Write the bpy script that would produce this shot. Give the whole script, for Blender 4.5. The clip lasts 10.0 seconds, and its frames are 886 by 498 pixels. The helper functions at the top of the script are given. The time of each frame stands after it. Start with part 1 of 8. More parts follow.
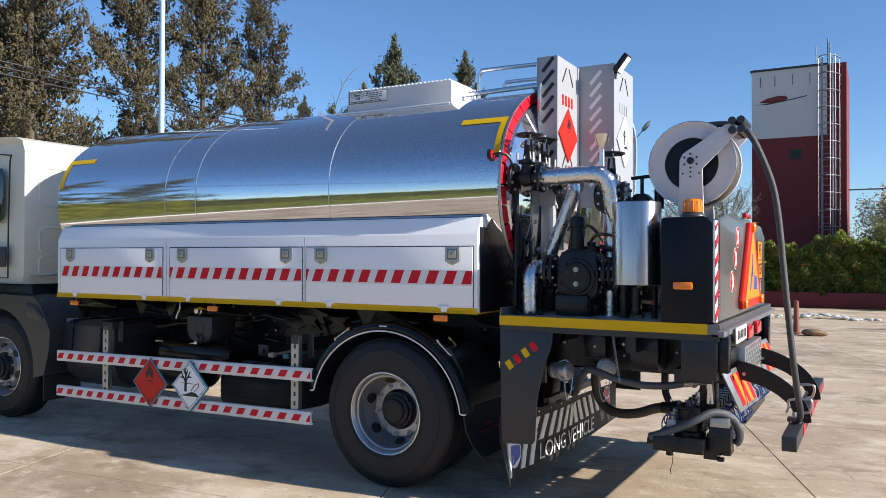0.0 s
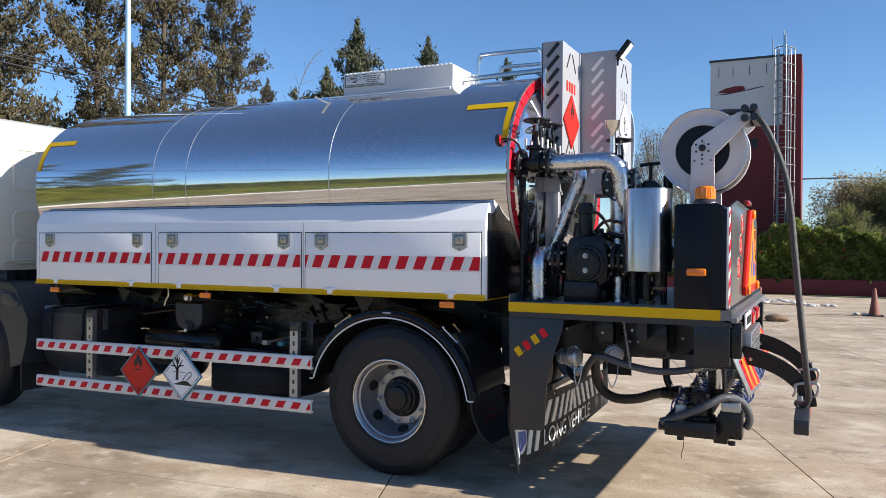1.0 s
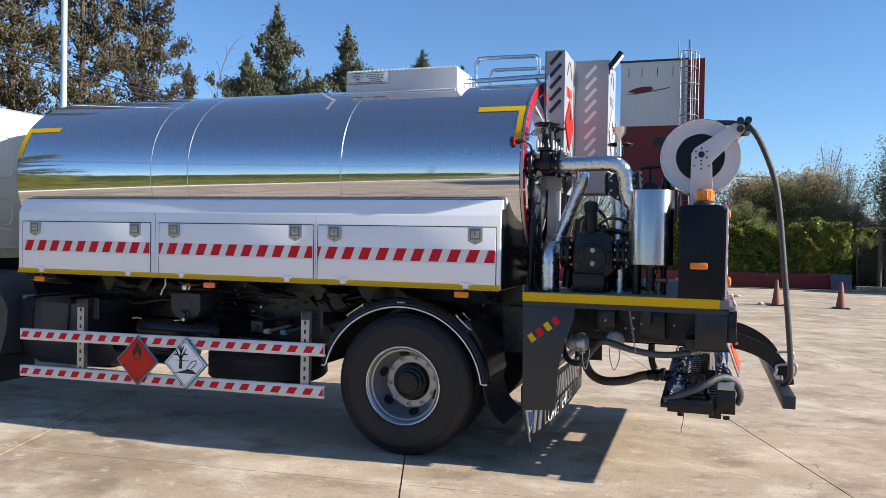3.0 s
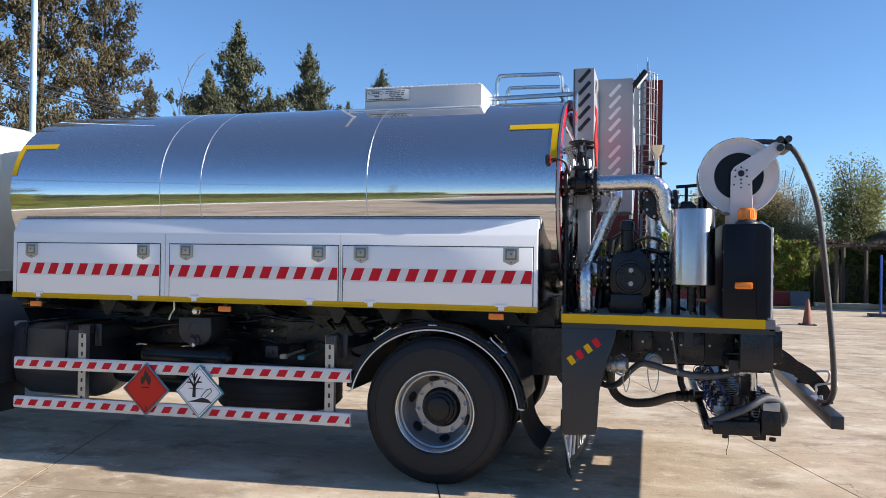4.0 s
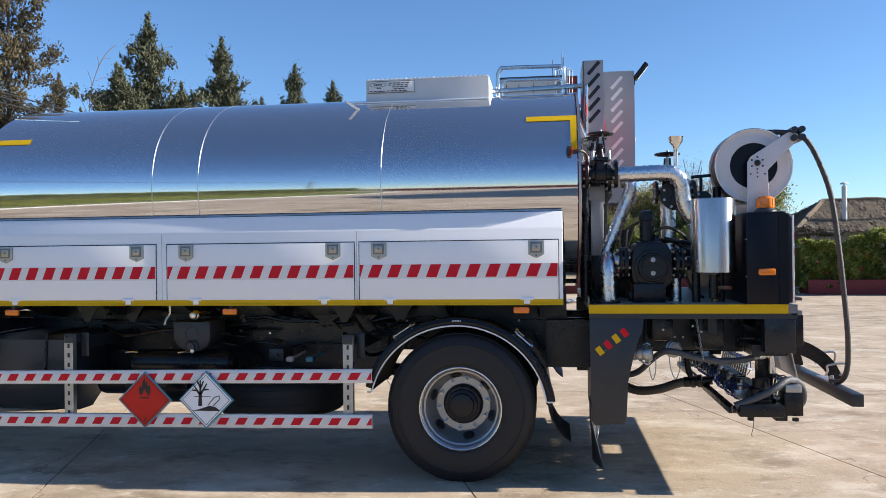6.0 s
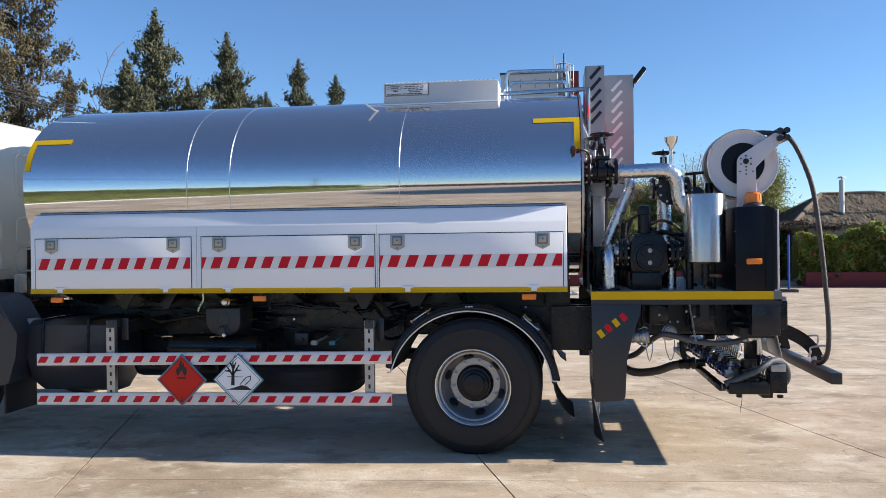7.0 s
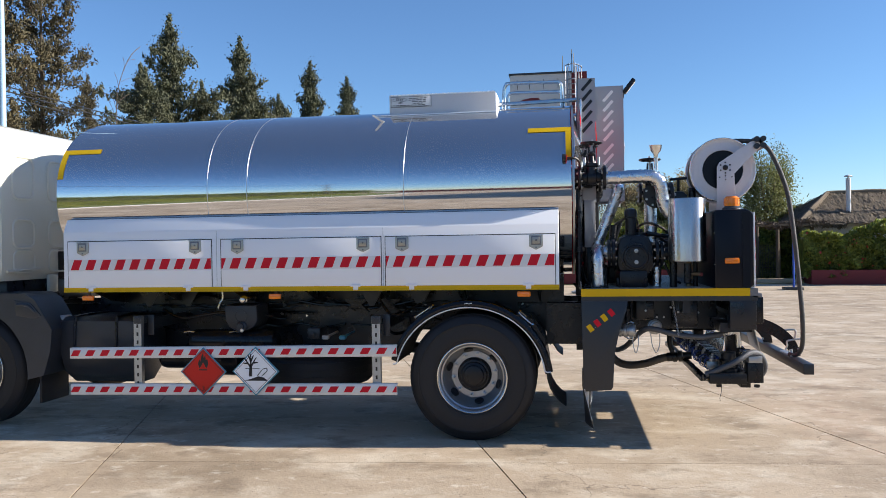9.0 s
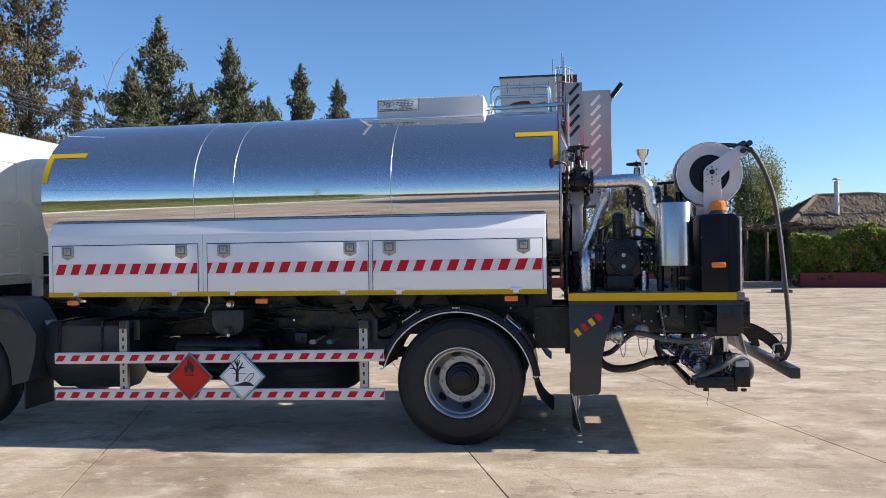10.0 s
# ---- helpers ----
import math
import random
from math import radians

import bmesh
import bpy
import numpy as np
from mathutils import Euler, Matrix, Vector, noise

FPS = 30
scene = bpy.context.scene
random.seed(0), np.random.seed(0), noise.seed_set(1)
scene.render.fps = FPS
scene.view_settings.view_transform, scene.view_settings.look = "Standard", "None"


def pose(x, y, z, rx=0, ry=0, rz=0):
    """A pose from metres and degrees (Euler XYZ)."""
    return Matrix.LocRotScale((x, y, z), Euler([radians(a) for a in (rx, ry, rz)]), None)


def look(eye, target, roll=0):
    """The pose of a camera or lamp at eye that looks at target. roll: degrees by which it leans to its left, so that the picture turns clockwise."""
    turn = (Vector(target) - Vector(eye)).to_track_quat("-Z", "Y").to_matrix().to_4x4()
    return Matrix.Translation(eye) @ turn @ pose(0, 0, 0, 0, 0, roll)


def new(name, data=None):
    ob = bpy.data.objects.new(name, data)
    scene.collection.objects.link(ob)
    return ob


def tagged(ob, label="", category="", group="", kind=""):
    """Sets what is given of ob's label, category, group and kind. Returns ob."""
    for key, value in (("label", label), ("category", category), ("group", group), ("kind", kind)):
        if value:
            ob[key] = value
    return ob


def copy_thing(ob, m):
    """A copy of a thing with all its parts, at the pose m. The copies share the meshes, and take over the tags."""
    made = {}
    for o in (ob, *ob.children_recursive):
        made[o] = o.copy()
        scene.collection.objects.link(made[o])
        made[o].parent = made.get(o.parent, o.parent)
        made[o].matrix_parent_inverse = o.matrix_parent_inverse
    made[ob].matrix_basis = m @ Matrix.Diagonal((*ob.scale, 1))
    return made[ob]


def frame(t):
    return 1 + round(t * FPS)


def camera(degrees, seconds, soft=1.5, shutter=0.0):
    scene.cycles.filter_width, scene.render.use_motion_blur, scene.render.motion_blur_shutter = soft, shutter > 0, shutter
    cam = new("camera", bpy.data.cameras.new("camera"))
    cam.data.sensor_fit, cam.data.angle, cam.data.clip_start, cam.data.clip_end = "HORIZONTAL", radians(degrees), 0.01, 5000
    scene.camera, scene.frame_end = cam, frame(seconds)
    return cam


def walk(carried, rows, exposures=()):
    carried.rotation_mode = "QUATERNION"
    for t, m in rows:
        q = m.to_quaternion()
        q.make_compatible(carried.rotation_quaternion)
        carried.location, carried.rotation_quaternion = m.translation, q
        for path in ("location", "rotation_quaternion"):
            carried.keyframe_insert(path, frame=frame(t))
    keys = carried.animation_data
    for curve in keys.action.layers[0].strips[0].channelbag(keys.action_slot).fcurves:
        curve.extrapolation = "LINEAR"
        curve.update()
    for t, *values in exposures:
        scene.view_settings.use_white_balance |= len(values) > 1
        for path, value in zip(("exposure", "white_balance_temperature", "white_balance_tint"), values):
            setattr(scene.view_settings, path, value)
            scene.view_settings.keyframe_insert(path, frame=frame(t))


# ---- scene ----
cam = camera(59.3, 10.0, soft=0.5)
METRES, EYE, TILT, LEAN, TURN = 3.95, 1.635, 0.0, 0.0, 29.1
ROWS = [
    (0.0, 0.0, 0.0, 0.0, -0.0, 0.71, -0.22),
    (0.5, -0.0457, 0.0246, 0.0009, -1.56, 0.3, -0.18),
    (1.0, -0.0887, 0.0158, -0.0011, -3.3, -0.27, -0.37),
    (1.5, -0.1398, -0.0085, 0.0013, -5.33, -0.94, -0.65),
    (2.0, -0.1859, -0.0445, -0.0034, -7.35, -1.45, -0.93),
    (2.5, -0.2438, -0.0667, 0.0027, -9.04, -1.49, -1.01),
    (4.0, -0.441, 0.0277, 0.0036, -14.2, 0.53, -0.73),
    (4.5, -0.5026, 0.0752, 0.0024, -16.61, 0.82, -0.43),
    (5.0, -0.5553, 0.1149, 0.0009, -19.13, 0.72, 0.14),
    (5.5, -0.6, 0.1365, 0.0022, -21.16, 0.49, 0.63),
    (7.0, -0.702, 0.0121, -0.0035, -21.11, -0.22, 0.69),
    (7.5, -0.7007, -0.0318, 0.0005, -20.19, -0.45, 0.55),
    (8.0, -0.7132, -0.0696, -0.0013, -19.78, -0.56, 0.54),
    (8.5, -0.7238, -0.0998, -0.0007, -19.9, -0.51, 0.71),
    (9.0, -0.7246, -0.1097, 0.0014, -20.24, -0.3, 0.87),
    (9.5, -0.7199, -0.1103, 0.0037, -20.58, -0.13, 0.94),
    (10.0, -0.7156, -0.1094, 0.005, -20.88, -0.12, 0.91),
]
walk(cam, [(t, pose(0, 0, EYE, TILT, LEAN, TURN) @ pose(METRES * x, METRES * y, METRES * z, 90 + pitch, roll, yaw)) for t, x, y, z, yaw, pitch, roll in ROWS],
     exposures=((0.0, 0.77), (1.5, 0.78), (4.0, 0.90), (5.5, 0.92), (7.0, 0.87), (10.0, 0.81)))

# ---- daylight: low sun from behind the truck, clear sky ----
SUN = Vector((2.12, 0.19, 1.0)).normalized()
scene.view_settings.exposure = 0.72
scene.view_settings.use_white_balance = True
scene.view_settings.white_balance_temperature, scene.view_settings.white_balance_tint = 6240, 10
world = bpy.data.worlds.new("clear_sky")
scene.world = world
world.use_nodes = True
_wn = world.node_tree.nodes
_wn.clear()
_sky = _wn.new("ShaderNodeTexSky")
_sky.sky_type = "NISHITA"
_sky.sun_disc = False
_sky.sun_elevation = math.asin(SUN.z)
_sky.sun_rotation = math.atan2(SUN.x, SUN.y)
_sky.air_density, _sky.dust_density, _sky.ozone_density = 1.0, 0.0, 6.0
_sky.altitude = 500
_bg = _wn.new("ShaderNodeBackground")
_bg.inputs["Strength"].default_value = 0.092
_out = _wn.new("ShaderNodeOutputWorld")
world.node_tree.links.new(_sky.outputs[0], _bg.inputs[0])
world.node_tree.links.new(_bg.outputs[0], _out.inputs[0])
_sun = new("sun", bpy.data.lights.new("sun", "SUN"))
_sun.data.energy, _sun.data.angle, _sun.data.color = 5.0, radians(0.53), (1.0, 0.90, 0.76)
_sun.matrix_world = look(SUN * 60, (0, 0, 0))

# ---- materials ----


def material(name, colour, rough=0.5, metal=0.0, vary=0.12, scale=6.0, bump=0.0, bscale=60.0, coat=0.0, colour2=None,
             fine=0.06, spec=0.5, stretch=(1, 1, 1), obrandom=0.0, island=0.0, trans=0.0, rvary=0.1):
    """Base colour broken up by a coarse and a fine noise, roughness that varies, and fine relief."""
    m = bpy.data.materials.new(name)
    m.use_nodes = True
    nt, n = m.node_tree, m.node_tree.nodes
    b = n["Principled BSDF"]
    b.inputs["Metallic"].default_value = metal
    b.inputs["Specular IOR Level"].default_value = spec
    b.inputs["Coat Weight"].default_value = coat
    b.inputs["Coat Roughness"].default_value = 0.06
    b.inputs["Transmission Weight"].default_value = trans

    def math_node(op, a, c):
        k = n.new("ShaderNodeMath")
        k.operation = op
        for s, v in zip(k.inputs, (a, c)):
            if isinstance(v, (int, float)):
                s.default_value = v
            else:
                nt.links.new(v, s)
        return k.outputs[0]

    tc, mp = n.new("ShaderNodeTexCoord"), n.new("ShaderNodeMapping")
    mp.inputs["Scale"].default_value = stretch
    nt.links.new(tc.outputs["Object"], mp.inputs[0])

    def noise_node(s, detail):
        k = n.new("ShaderNodeTexNoise")
        k.inputs["Scale"].default_value, k.inputs["Detail"].default_value = s, detail
        nt.links.new(mp.outputs[0], k.inputs["Vector"])
        return k.outputs["Fac"]

    coarse, small = noise_node(scale, 5), noise_node(scale * 14, 3)
    amount = math_node("ADD", math_node("MULTIPLY", math_node("SUBTRACT", coarse, 0.5), vary * 4),
                       math_node("MULTIPLY", math_node("SUBTRACT", small, 0.5), fine * 4))
    if obrandom:
        oi = n.new("ShaderNodeObjectInfo")
        amount = math_node("ADD", amount, math_node("MULTIPLY", math_node("SUBTRACT", oi.outputs["Random"], 0.5), obrandom))
    if island:
        ge = n.new("ShaderNodeNewGeometry")
        amount = math_node("ADD", amount, math_node("MULTIPLY", math_node("SUBTRACT", ge.outputs["Random Per Island"], 0.5), island))
    mix = n.new("ShaderNodeMix")
    mix.data_type = "RGBA"
    c2 = colour2 or tuple(min(1.0, c * 1.35 + 0.004) for c in colour)
    c1 = colour if colour2 else tuple(c * 0.7 for c in colour)
    mix.inputs[6].default_value, mix.inputs[7].default_value = (*c1, 1), (*c2, 1)
    cl = math_node("ADD", amount, 0.5)
    nt.links.new(cl, mix.inputs[0])
    nt.links.new(mix.outputs[2], b.inputs["Base Color"])
    nt.links.new(math_node("ADD", math_node("MULTIPLY", math_node("SUBTRACT", coarse, 0.5), rvary), rough), b.inputs["Roughness"])
    if bump:
        bp = n.new("ShaderNodeBump")
        bp.inputs["Strength"].default_value, bp.inputs["Distance"].default_value = min(1.0, bump * 40), 0.02
        nt.links.new(noise_node(bscale, 4), bp.inputs["Height"])
        nt.links.new(bp.outputs[0], b.inputs["Normal"])
    return m


M = {}
M["steel"] = material("polished_stainless_steel", (0.64, 0.645, 0.66), 0.055, 0.93, 0.03, 1.2, 0.0004, 2.2, fine=0.015, rvary=0.03)
M["inox"] = material("brushed_stainless_steel", (0.62, 0.60, 0.57), 0.27, 1.0, 0.05, 3, 0.0006, 60, stretch=(1, 1, 0.05), fine=0.03)
M["foil"] = material("crinkled_aluminium_foil", (0.70, 0.71, 0.74), 0.28, 1.0, 0.06, 20, 0.0075, 42, fine=0.06)
M["galv"] = material("galvanised_steel", (0.42, 0.43, 0.44), 0.38, 0.85, 0.10, 14, 0.002, 120)
M["seam"] = material("satin_steel_band", (0.55, 0.56, 0.59), 0.34, 0.9, 0.05, 20)
M["bright"] = material("bright_zinc", (0.70, 0.70, 0.68), 0.25, 1.0, 0.06, 30)
M["white"] = material("white_paint", (0.90, 0.91, 0.93), 0.40, 0.0, 0.02, 1.5, 0.0, 80, spec=0.55, fine=0.008, colour2=(0.94, 0.95, 0.97))
# White sheet, greyed in its base colour for the shaded near face.
M["housing"] = material("shade_greyed_white_sheet", (0.60, 0.60, 0.61), 0.45, 0.0, 0.04, 3, 0.0006, 30, spec=0.3, fine=0.015)
M["cab"] = material("cab_white_paint", (0.72, 0.715, 0.62), 0.32, 0.0, 0.06, 1.5, coat=0.4, fine=0.015, colour2=(0.79, 0.785, 0.69))
M["panelgrey"] = material("light_grey_paint", (0.34, 0.35, 0.375), 0.35, 0.0, 0.04, 3, fine=0.015)
M["reelwhite"] = material("reel_white_paint", (0.66, 0.63, 0.645), 0.4, 0.0, 0.05, 5, fine=0.03)
M["black"] = material("black_gloss_paint", (0.006, 0.007, 0.010), 0.25, 0.0, 0.10, 5, spec=0.35)
M["cabinet"] = material("cabinet_black_paint", (0.004, 0.005, 0.010), 0.30, 0.0, 0.08, 4, 0.001, 300, spec=0.22)
M["chassis"] = material("chassis_black_paint", (0.006, 0.008, 0.014), 0.30, 0.0, 0.20, 7, 0.002, 60, rvary=0.4, spec=0.5)
M["matblack"] = material("matt_black_moulding", (0.005, 0.006, 0.009), 0.60, 0.0, 0.15, 6, 0.002, 90, spec=0.15)
M["darkgrey"] = material("dark_grey_paint", (0.022, 0.025, 0.031), 0.36, 0.0, 0.08, 5, 0.001, 120)
M["rearpanel"] = material("grey_panel_paint", (0.075, 0.074, 0.076), 0.30, 0.0, 0.08, 5, 0.001, 120, coat=0.5)
M["edgegrey"] = material("worn_grey_profile", (0.19, 0.19, 0.20), 0.42, 0.4, 0.10, 8, 0.002, 90)
M["castiron"] = material("painted_cast_iron", (0.007, 0.008, 0.011), 0.30, 0.0, 0.15, 12, 0.003, 90, spec=0.36, rvary=0.3)
M["deck"] = material("dark_deck_plate", (0.20, 0.20, 0.21), 0.34, 0.8, 0.15, 8, 0.003, 60)
M["plastic"] = material("dark_moulded_plastic", (0.030, 0.034, 0.043), 0.38, 0.0, 0.18, 8, 0.003, 160, rvary=0.3)
M["rubber"] = material("tyre_rubber", (0.0125, 0.0125, 0.0145), 0.58, 0.0, 0.25, 9, 0.003, 80, rvary=0.2, spec=0.42)
M["hose"] = material("dark_rubber_hose", (0.070, 0.060, 0.050), 0.5, 0.0, 0.15, 20, 0.006, 200)
M["braid"] = material("grey_braided_hose", (0.085, 0.088, 0.098), 0.45, 0.3, 0.12, 30, 0.008, 260)
M["darkbraid"] = material("dark_grey_ribbed_hose", (0.045, 0.045, 0.048), 0.5, 0.1, 0.15, 25, 0.008, 240)
M["yellow"] = material("yellow_tape", (0.70, 0.43, 0.004), 0.45, 0.0, 0.05, 6, fine=0.02, spec=0.2)
M["red"] = material("red_reflective_film", (0.60, 0.008, 0.024), 0.40, 0.0, 0.06, 20, fine=0.03, spec=0.2)
M["signred"] = material("red_placard", (0.60, 0.020, 0.012), 0.35, 0.0, 0.04, 6, fine=0.02, spec=0.25)
M["film"] = material("white_reflective_film", (0.80, 0.80, 0.80), 0.38, 0.0, 0.04, 20, fine=0.03)
M["guard"] = material("side_guard_white", (0.76, 0.74, 0.72), 0.35, 0.0, 0.05, 10, fine=0.02)
M["amber"] = material("amber_lens", (1.0, 0.21, 0.005), 0.15, 0.0, 0.08, 30, coat=0.6)
M["orange"] = material("orange_film", (0.85, 0.22, 0.01), 0.4, 0.0, 0.04, 10)
M["redlens"] = material("red_lens", (0.45, 0.008, 0.012), 0.15, 0.0, 0.08, 30, coat=0.6)
M["blue"] = material("blue_film", (0.02, 0.08, 0.42), 0.4, 0.0, 0.04, 10)
M["bluehose"] = material("blue_hose", (0.010, 0.035, 0.17), 0.35, 0.0, 0.10, 20)
M["teal"] = material("placard_edge", (0.07, 0.27, 0.36), 0.4, 0.0, 0.05, 10)
# Black for print, and for the dark inside holes drawn as solid patches.
M["ink"] = material("black_print_and_hole_shade", (0.008, 0.008, 0.010), 0.45, 0.0, 0.05, 10)
M["brass"] = material("worn_brass", (0.22, 0.17, 0.11), 0.45, 1.0, 0.1, 30)
M["rim"] = material("silver_wheel_paint", (0.36, 0.37, 0.39), 0.34, 0.75, 0.08, 8, fine=0.04)
M["glass"] = material("dark_window_glass", (0.015, 0.018, 0.02), 0.04, 0.0, 0.02, 3, coat=1.0)
M["concrete"] = material("pale_worn_concrete", (0.365, 0.280, 0.196), 0.82, 0.0, 0.16, 0.40, 0.004, 40, colour2=(0.605, 0.487, 0.352), fine=0.12, obrandom=0.30)
M["catch"] = material("worn_nickel_plate", (0.46, 0.43, 0.37), 0.42, 0.85, 0.08, 30)
M["grass"] = material("meadow_grass", (0.06, 0.09, 0.016), 0.95, 0.0, 0.30, 0.35, 0.01, 18, colour2=(0.25, 0.27, 0.06))
M["joint"] = material("dark_joint_soil", (0.09, 0.075, 0.058), 0.95, 0.0, 0.2, 0.4, 0.006, 8)
M["tuft"] = material("long_meadow_grass", (0.11, 0.15, 0.022), 0.8, 0.0, 0.30, 0.5, colour2=(0.47, 0.45, 0.080), island=0.7)
M["field"] = material("dry_grass_ground", (0.055, 0.075, 0.022), 0.95, 0.0, 0.25, 0.25, 0.006, 12, colour2=(0.14, 0.14, 0.05))
M["brickred"] = material("dark_red_wall_paint", (0.17, 0.022, 0.022), 0.75, 0.0, 0.12, 1.0, 0.004, 20)
M["towerwhite"] = material("weathered_white_wall", (0.62, 0.60, 0.58), 0.8, 0.0, 0.06, 0.7, 0.004, 20)
M["roof"] = material("old_thatch_shingle", (0.075, 0.058, 0.042), 0.95, 0.0, 0.25, 1.2, 0.01, 14, colour2=(0.24, 0.185, 0.125), island=0.7)
M["wood"] = material("weathered_timber", (0.10, 0.078, 0.058), 0.85, 0.0, 0.2, 6, 0.006, 40, stretch=(1, 1, 0.2))
M["bark"] = material("grey_brown_bark", (0.10, 0.075, 0.055), 0.9, 0.0, 0.2, 5, 0.01, 25)
M["cypress"] = material("cypress_foliage", (0.020, 0.026, 0.011), 0.7, 0.0, 0.35, 0.7, colour2=(0.105, 0.110, 0.052), island=0.5, fine=0.05)
# Near-black and brown paint in the crown's shaded gaps and sunlit tips.
M["litcypress"] = material("brown_lit_cypress_foliage", (0.008, 0.009, 0.006), 0.8, 0.0, 0.42, 0.8, colour2=(0.130, 0.106, 0.048), island=0.3, fine=0.05)
M["hedge"] = material("hedge_leaves", (0.040, 0.070, 0.014), 0.5, 0.0, 0.30, 0.9, colour2=(0.37, 0.41, 0.080), island=0.7, fine=0.05)
M["shrub"] = material("pale_olive_leaves", (0.075, 0.085, 0.028), 0.65, 0.0, 0.25, 0.7, colour2=(0.33, 0.34, 0.13), island=0.7, fine=0.05)
M["brownleaf"] = material("brown_olive_leaves", (0.19, 0.16, 0.085), 0.7, 0.0, 0.25, 0.7, colour2=(0.54, 0.46, 0.27), island=0.7, fine=0.05)
M["greyleaf"] = material("silvery_twigs", (0.16, 0.15, 0.12), 0.8, 0.0, 0.2, 1, colour2=(0.32, 0.30, 0.25), island=0.6)
M["flower"] = material("red_blossom", (0.45, 0.05, 0.03), 0.6, 0.0, 0.1, 10)
M["postblue"] = material("pale_blue_lamp_post", (0.36, 0.52, 0.66), 0.45, 0.2, 0.06, 3)
M["cone"] = material("faded_cone_plastic", (0.20, 0.07, 0.045), 0.7, 0.0, 0.2, 20)
M["paper"] = material("pale_rubble", (0.5, 0.49, 0.46), 0.8, 0.0, 0.2, 12, 0.01, 30)
M["stone"] = material("brown_stone", (0.20, 0.13, 0.075), 0.85, 0.0, 0.2, 8, 0.01, 20)
M["ladder"] = material("ladder_steel", (0.26, 0.26, 0.28), 0.45, 0.7, 0.08, 10)



def stained_concrete(m):
    """Adds blotches, dark specks and hairline cracks to the plain concrete."""
    nt, n = m.node_tree, m.node_tree.nodes
    b = n["Principled BSDF"]
    old = b.inputs["Base Color"].links[0].from_socket
    geo = n.new("ShaderNodeNewGeometry")

    def noise_at(scale, detail, rough=0.6):
        k = n.new("ShaderNodeTexNoise")
        k.inputs["Scale"].default_value, k.inputs["Detail"].default_value, k.inputs["Roughness"].default_value = scale, detail, rough
        nt.links.new(geo.outputs["Position"], k.inputs["Vector"])
        return k.outputs["Fac"]

    def ramp(src, lo, hi):
        k = n.new("ShaderNodeMapRange")
        k.inputs["From Min"].default_value, k.inputs["From Max"].default_value = lo, hi
        nt.links.new(src, k.inputs["Value"])
        return k.outputs["Result"]

    def over(base, fac, colour, amount):
        k = n.new("ShaderNodeMix")
        k.data_type = "RGBA"
        s = n.new("ShaderNodeMath")
        s.operation = "MULTIPLY"
        nt.links.new(fac, s.inputs[0])
        s.inputs[1].default_value = amount
        nt.links.new(s.outputs[0], k.inputs[0])
        nt.links.new(base, k.inputs[6])
        k.inputs[7].default_value = (*colour, 1)
        return k.outputs[2]

    def streak_at(scale, sx, sy, turn):
        mp = n.new("ShaderNodeMapping")
        mp.inputs["Scale"].default_value = (sx, sy, 1)
        mp.inputs["Rotation"].default_value = (0, 0, turn)
        nt.links.new(geo.outputs["Position"], mp.inputs[0])
        k = n.new("ShaderNodeTexNoise")
        k.inputs["Scale"].default_value, k.inputs["Detail"].default_value, k.inputs["Roughness"].default_value = scale, 7, 0.65
        nt.links.new(mp.outputs[0], k.inputs["Vector"])
        return k.outputs["Fac"]

    c = over(old, ramp(noise_at(0.45, 8, 0.68), 0.48, 0.66), (0.22, 0.165, 0.105), 0.66)
    c = over(c, ramp(streak_at(1.5, 0.8, 1.15, 0.12), 0.50, 0.66), (0.74, 0.66, 0.53), 0.58)
    c = over(c, ramp(streak_at(2.2, 0.75, 1.2, -0.25), 0.53, 0.66), (0.17, 0.125, 0.082), 0.55)
    c = over(c, ramp(streak_at(6.0, 0.85, 1.1, 0.3), 0.58, 0.68), (0.78, 0.71, 0.59), 0.50)
    c = over(c, ramp(noise_at(9.0, 6, 0.7), 0.60, 0.70), (0.13, 0.095, 0.065), 0.50)
    c = over(c, ramp(noise_at(38.0, 3, 0.6), 0.655, 0.70), (0.09, 0.07, 0.05), 0.60)
    vo = n.new("ShaderNodeTexVoronoi")
    vo.feature = "DISTANCE_TO_EDGE"
    vo.inputs["Scale"].default_value = 0.42
    wob = n.new("ShaderNodeVectorMath")
    wob.operation = "ADD"
    nz = n.new("ShaderNodeTexNoise")
    nz.inputs["Scale"].default_value, nz.inputs["Detail"].default_value = 1.6, 6
    nt.links.new(geo.outputs["Position"], nz.inputs["Vector"])
    nt.links.new(geo.outputs["Position"], wob.inputs[0])
    nt.links.new(nz.outputs["Color"], wob.inputs[1])
    nt.links.new(wob.outputs[0], vo.inputs["Vector"])
    crack = n.new("ShaderNodeMath")
    crack.operation = "MULTIPLY"
    nt.links.new(ramp(vo.outputs["Distance"], 0.0035, 0.0008), crack.inputs[0])
    nt.links.new(ramp(noise_at(0.7, 2), 0.50, 0.56), crack.inputs[1])
    c = over(c, crack.outputs[0], (0.06, 0.045, 0.035), 0.5)
    nt.links.new(c, b.inputs["Base Color"])


stained_concrete(M["concrete"])
_b = M["inox"].node_tree.nodes["Principled BSDF"]
_b.inputs["Anisotropic"].default_value = 0.75
_b.inputs["Anisotropic Rotation"].default_value = 0.25



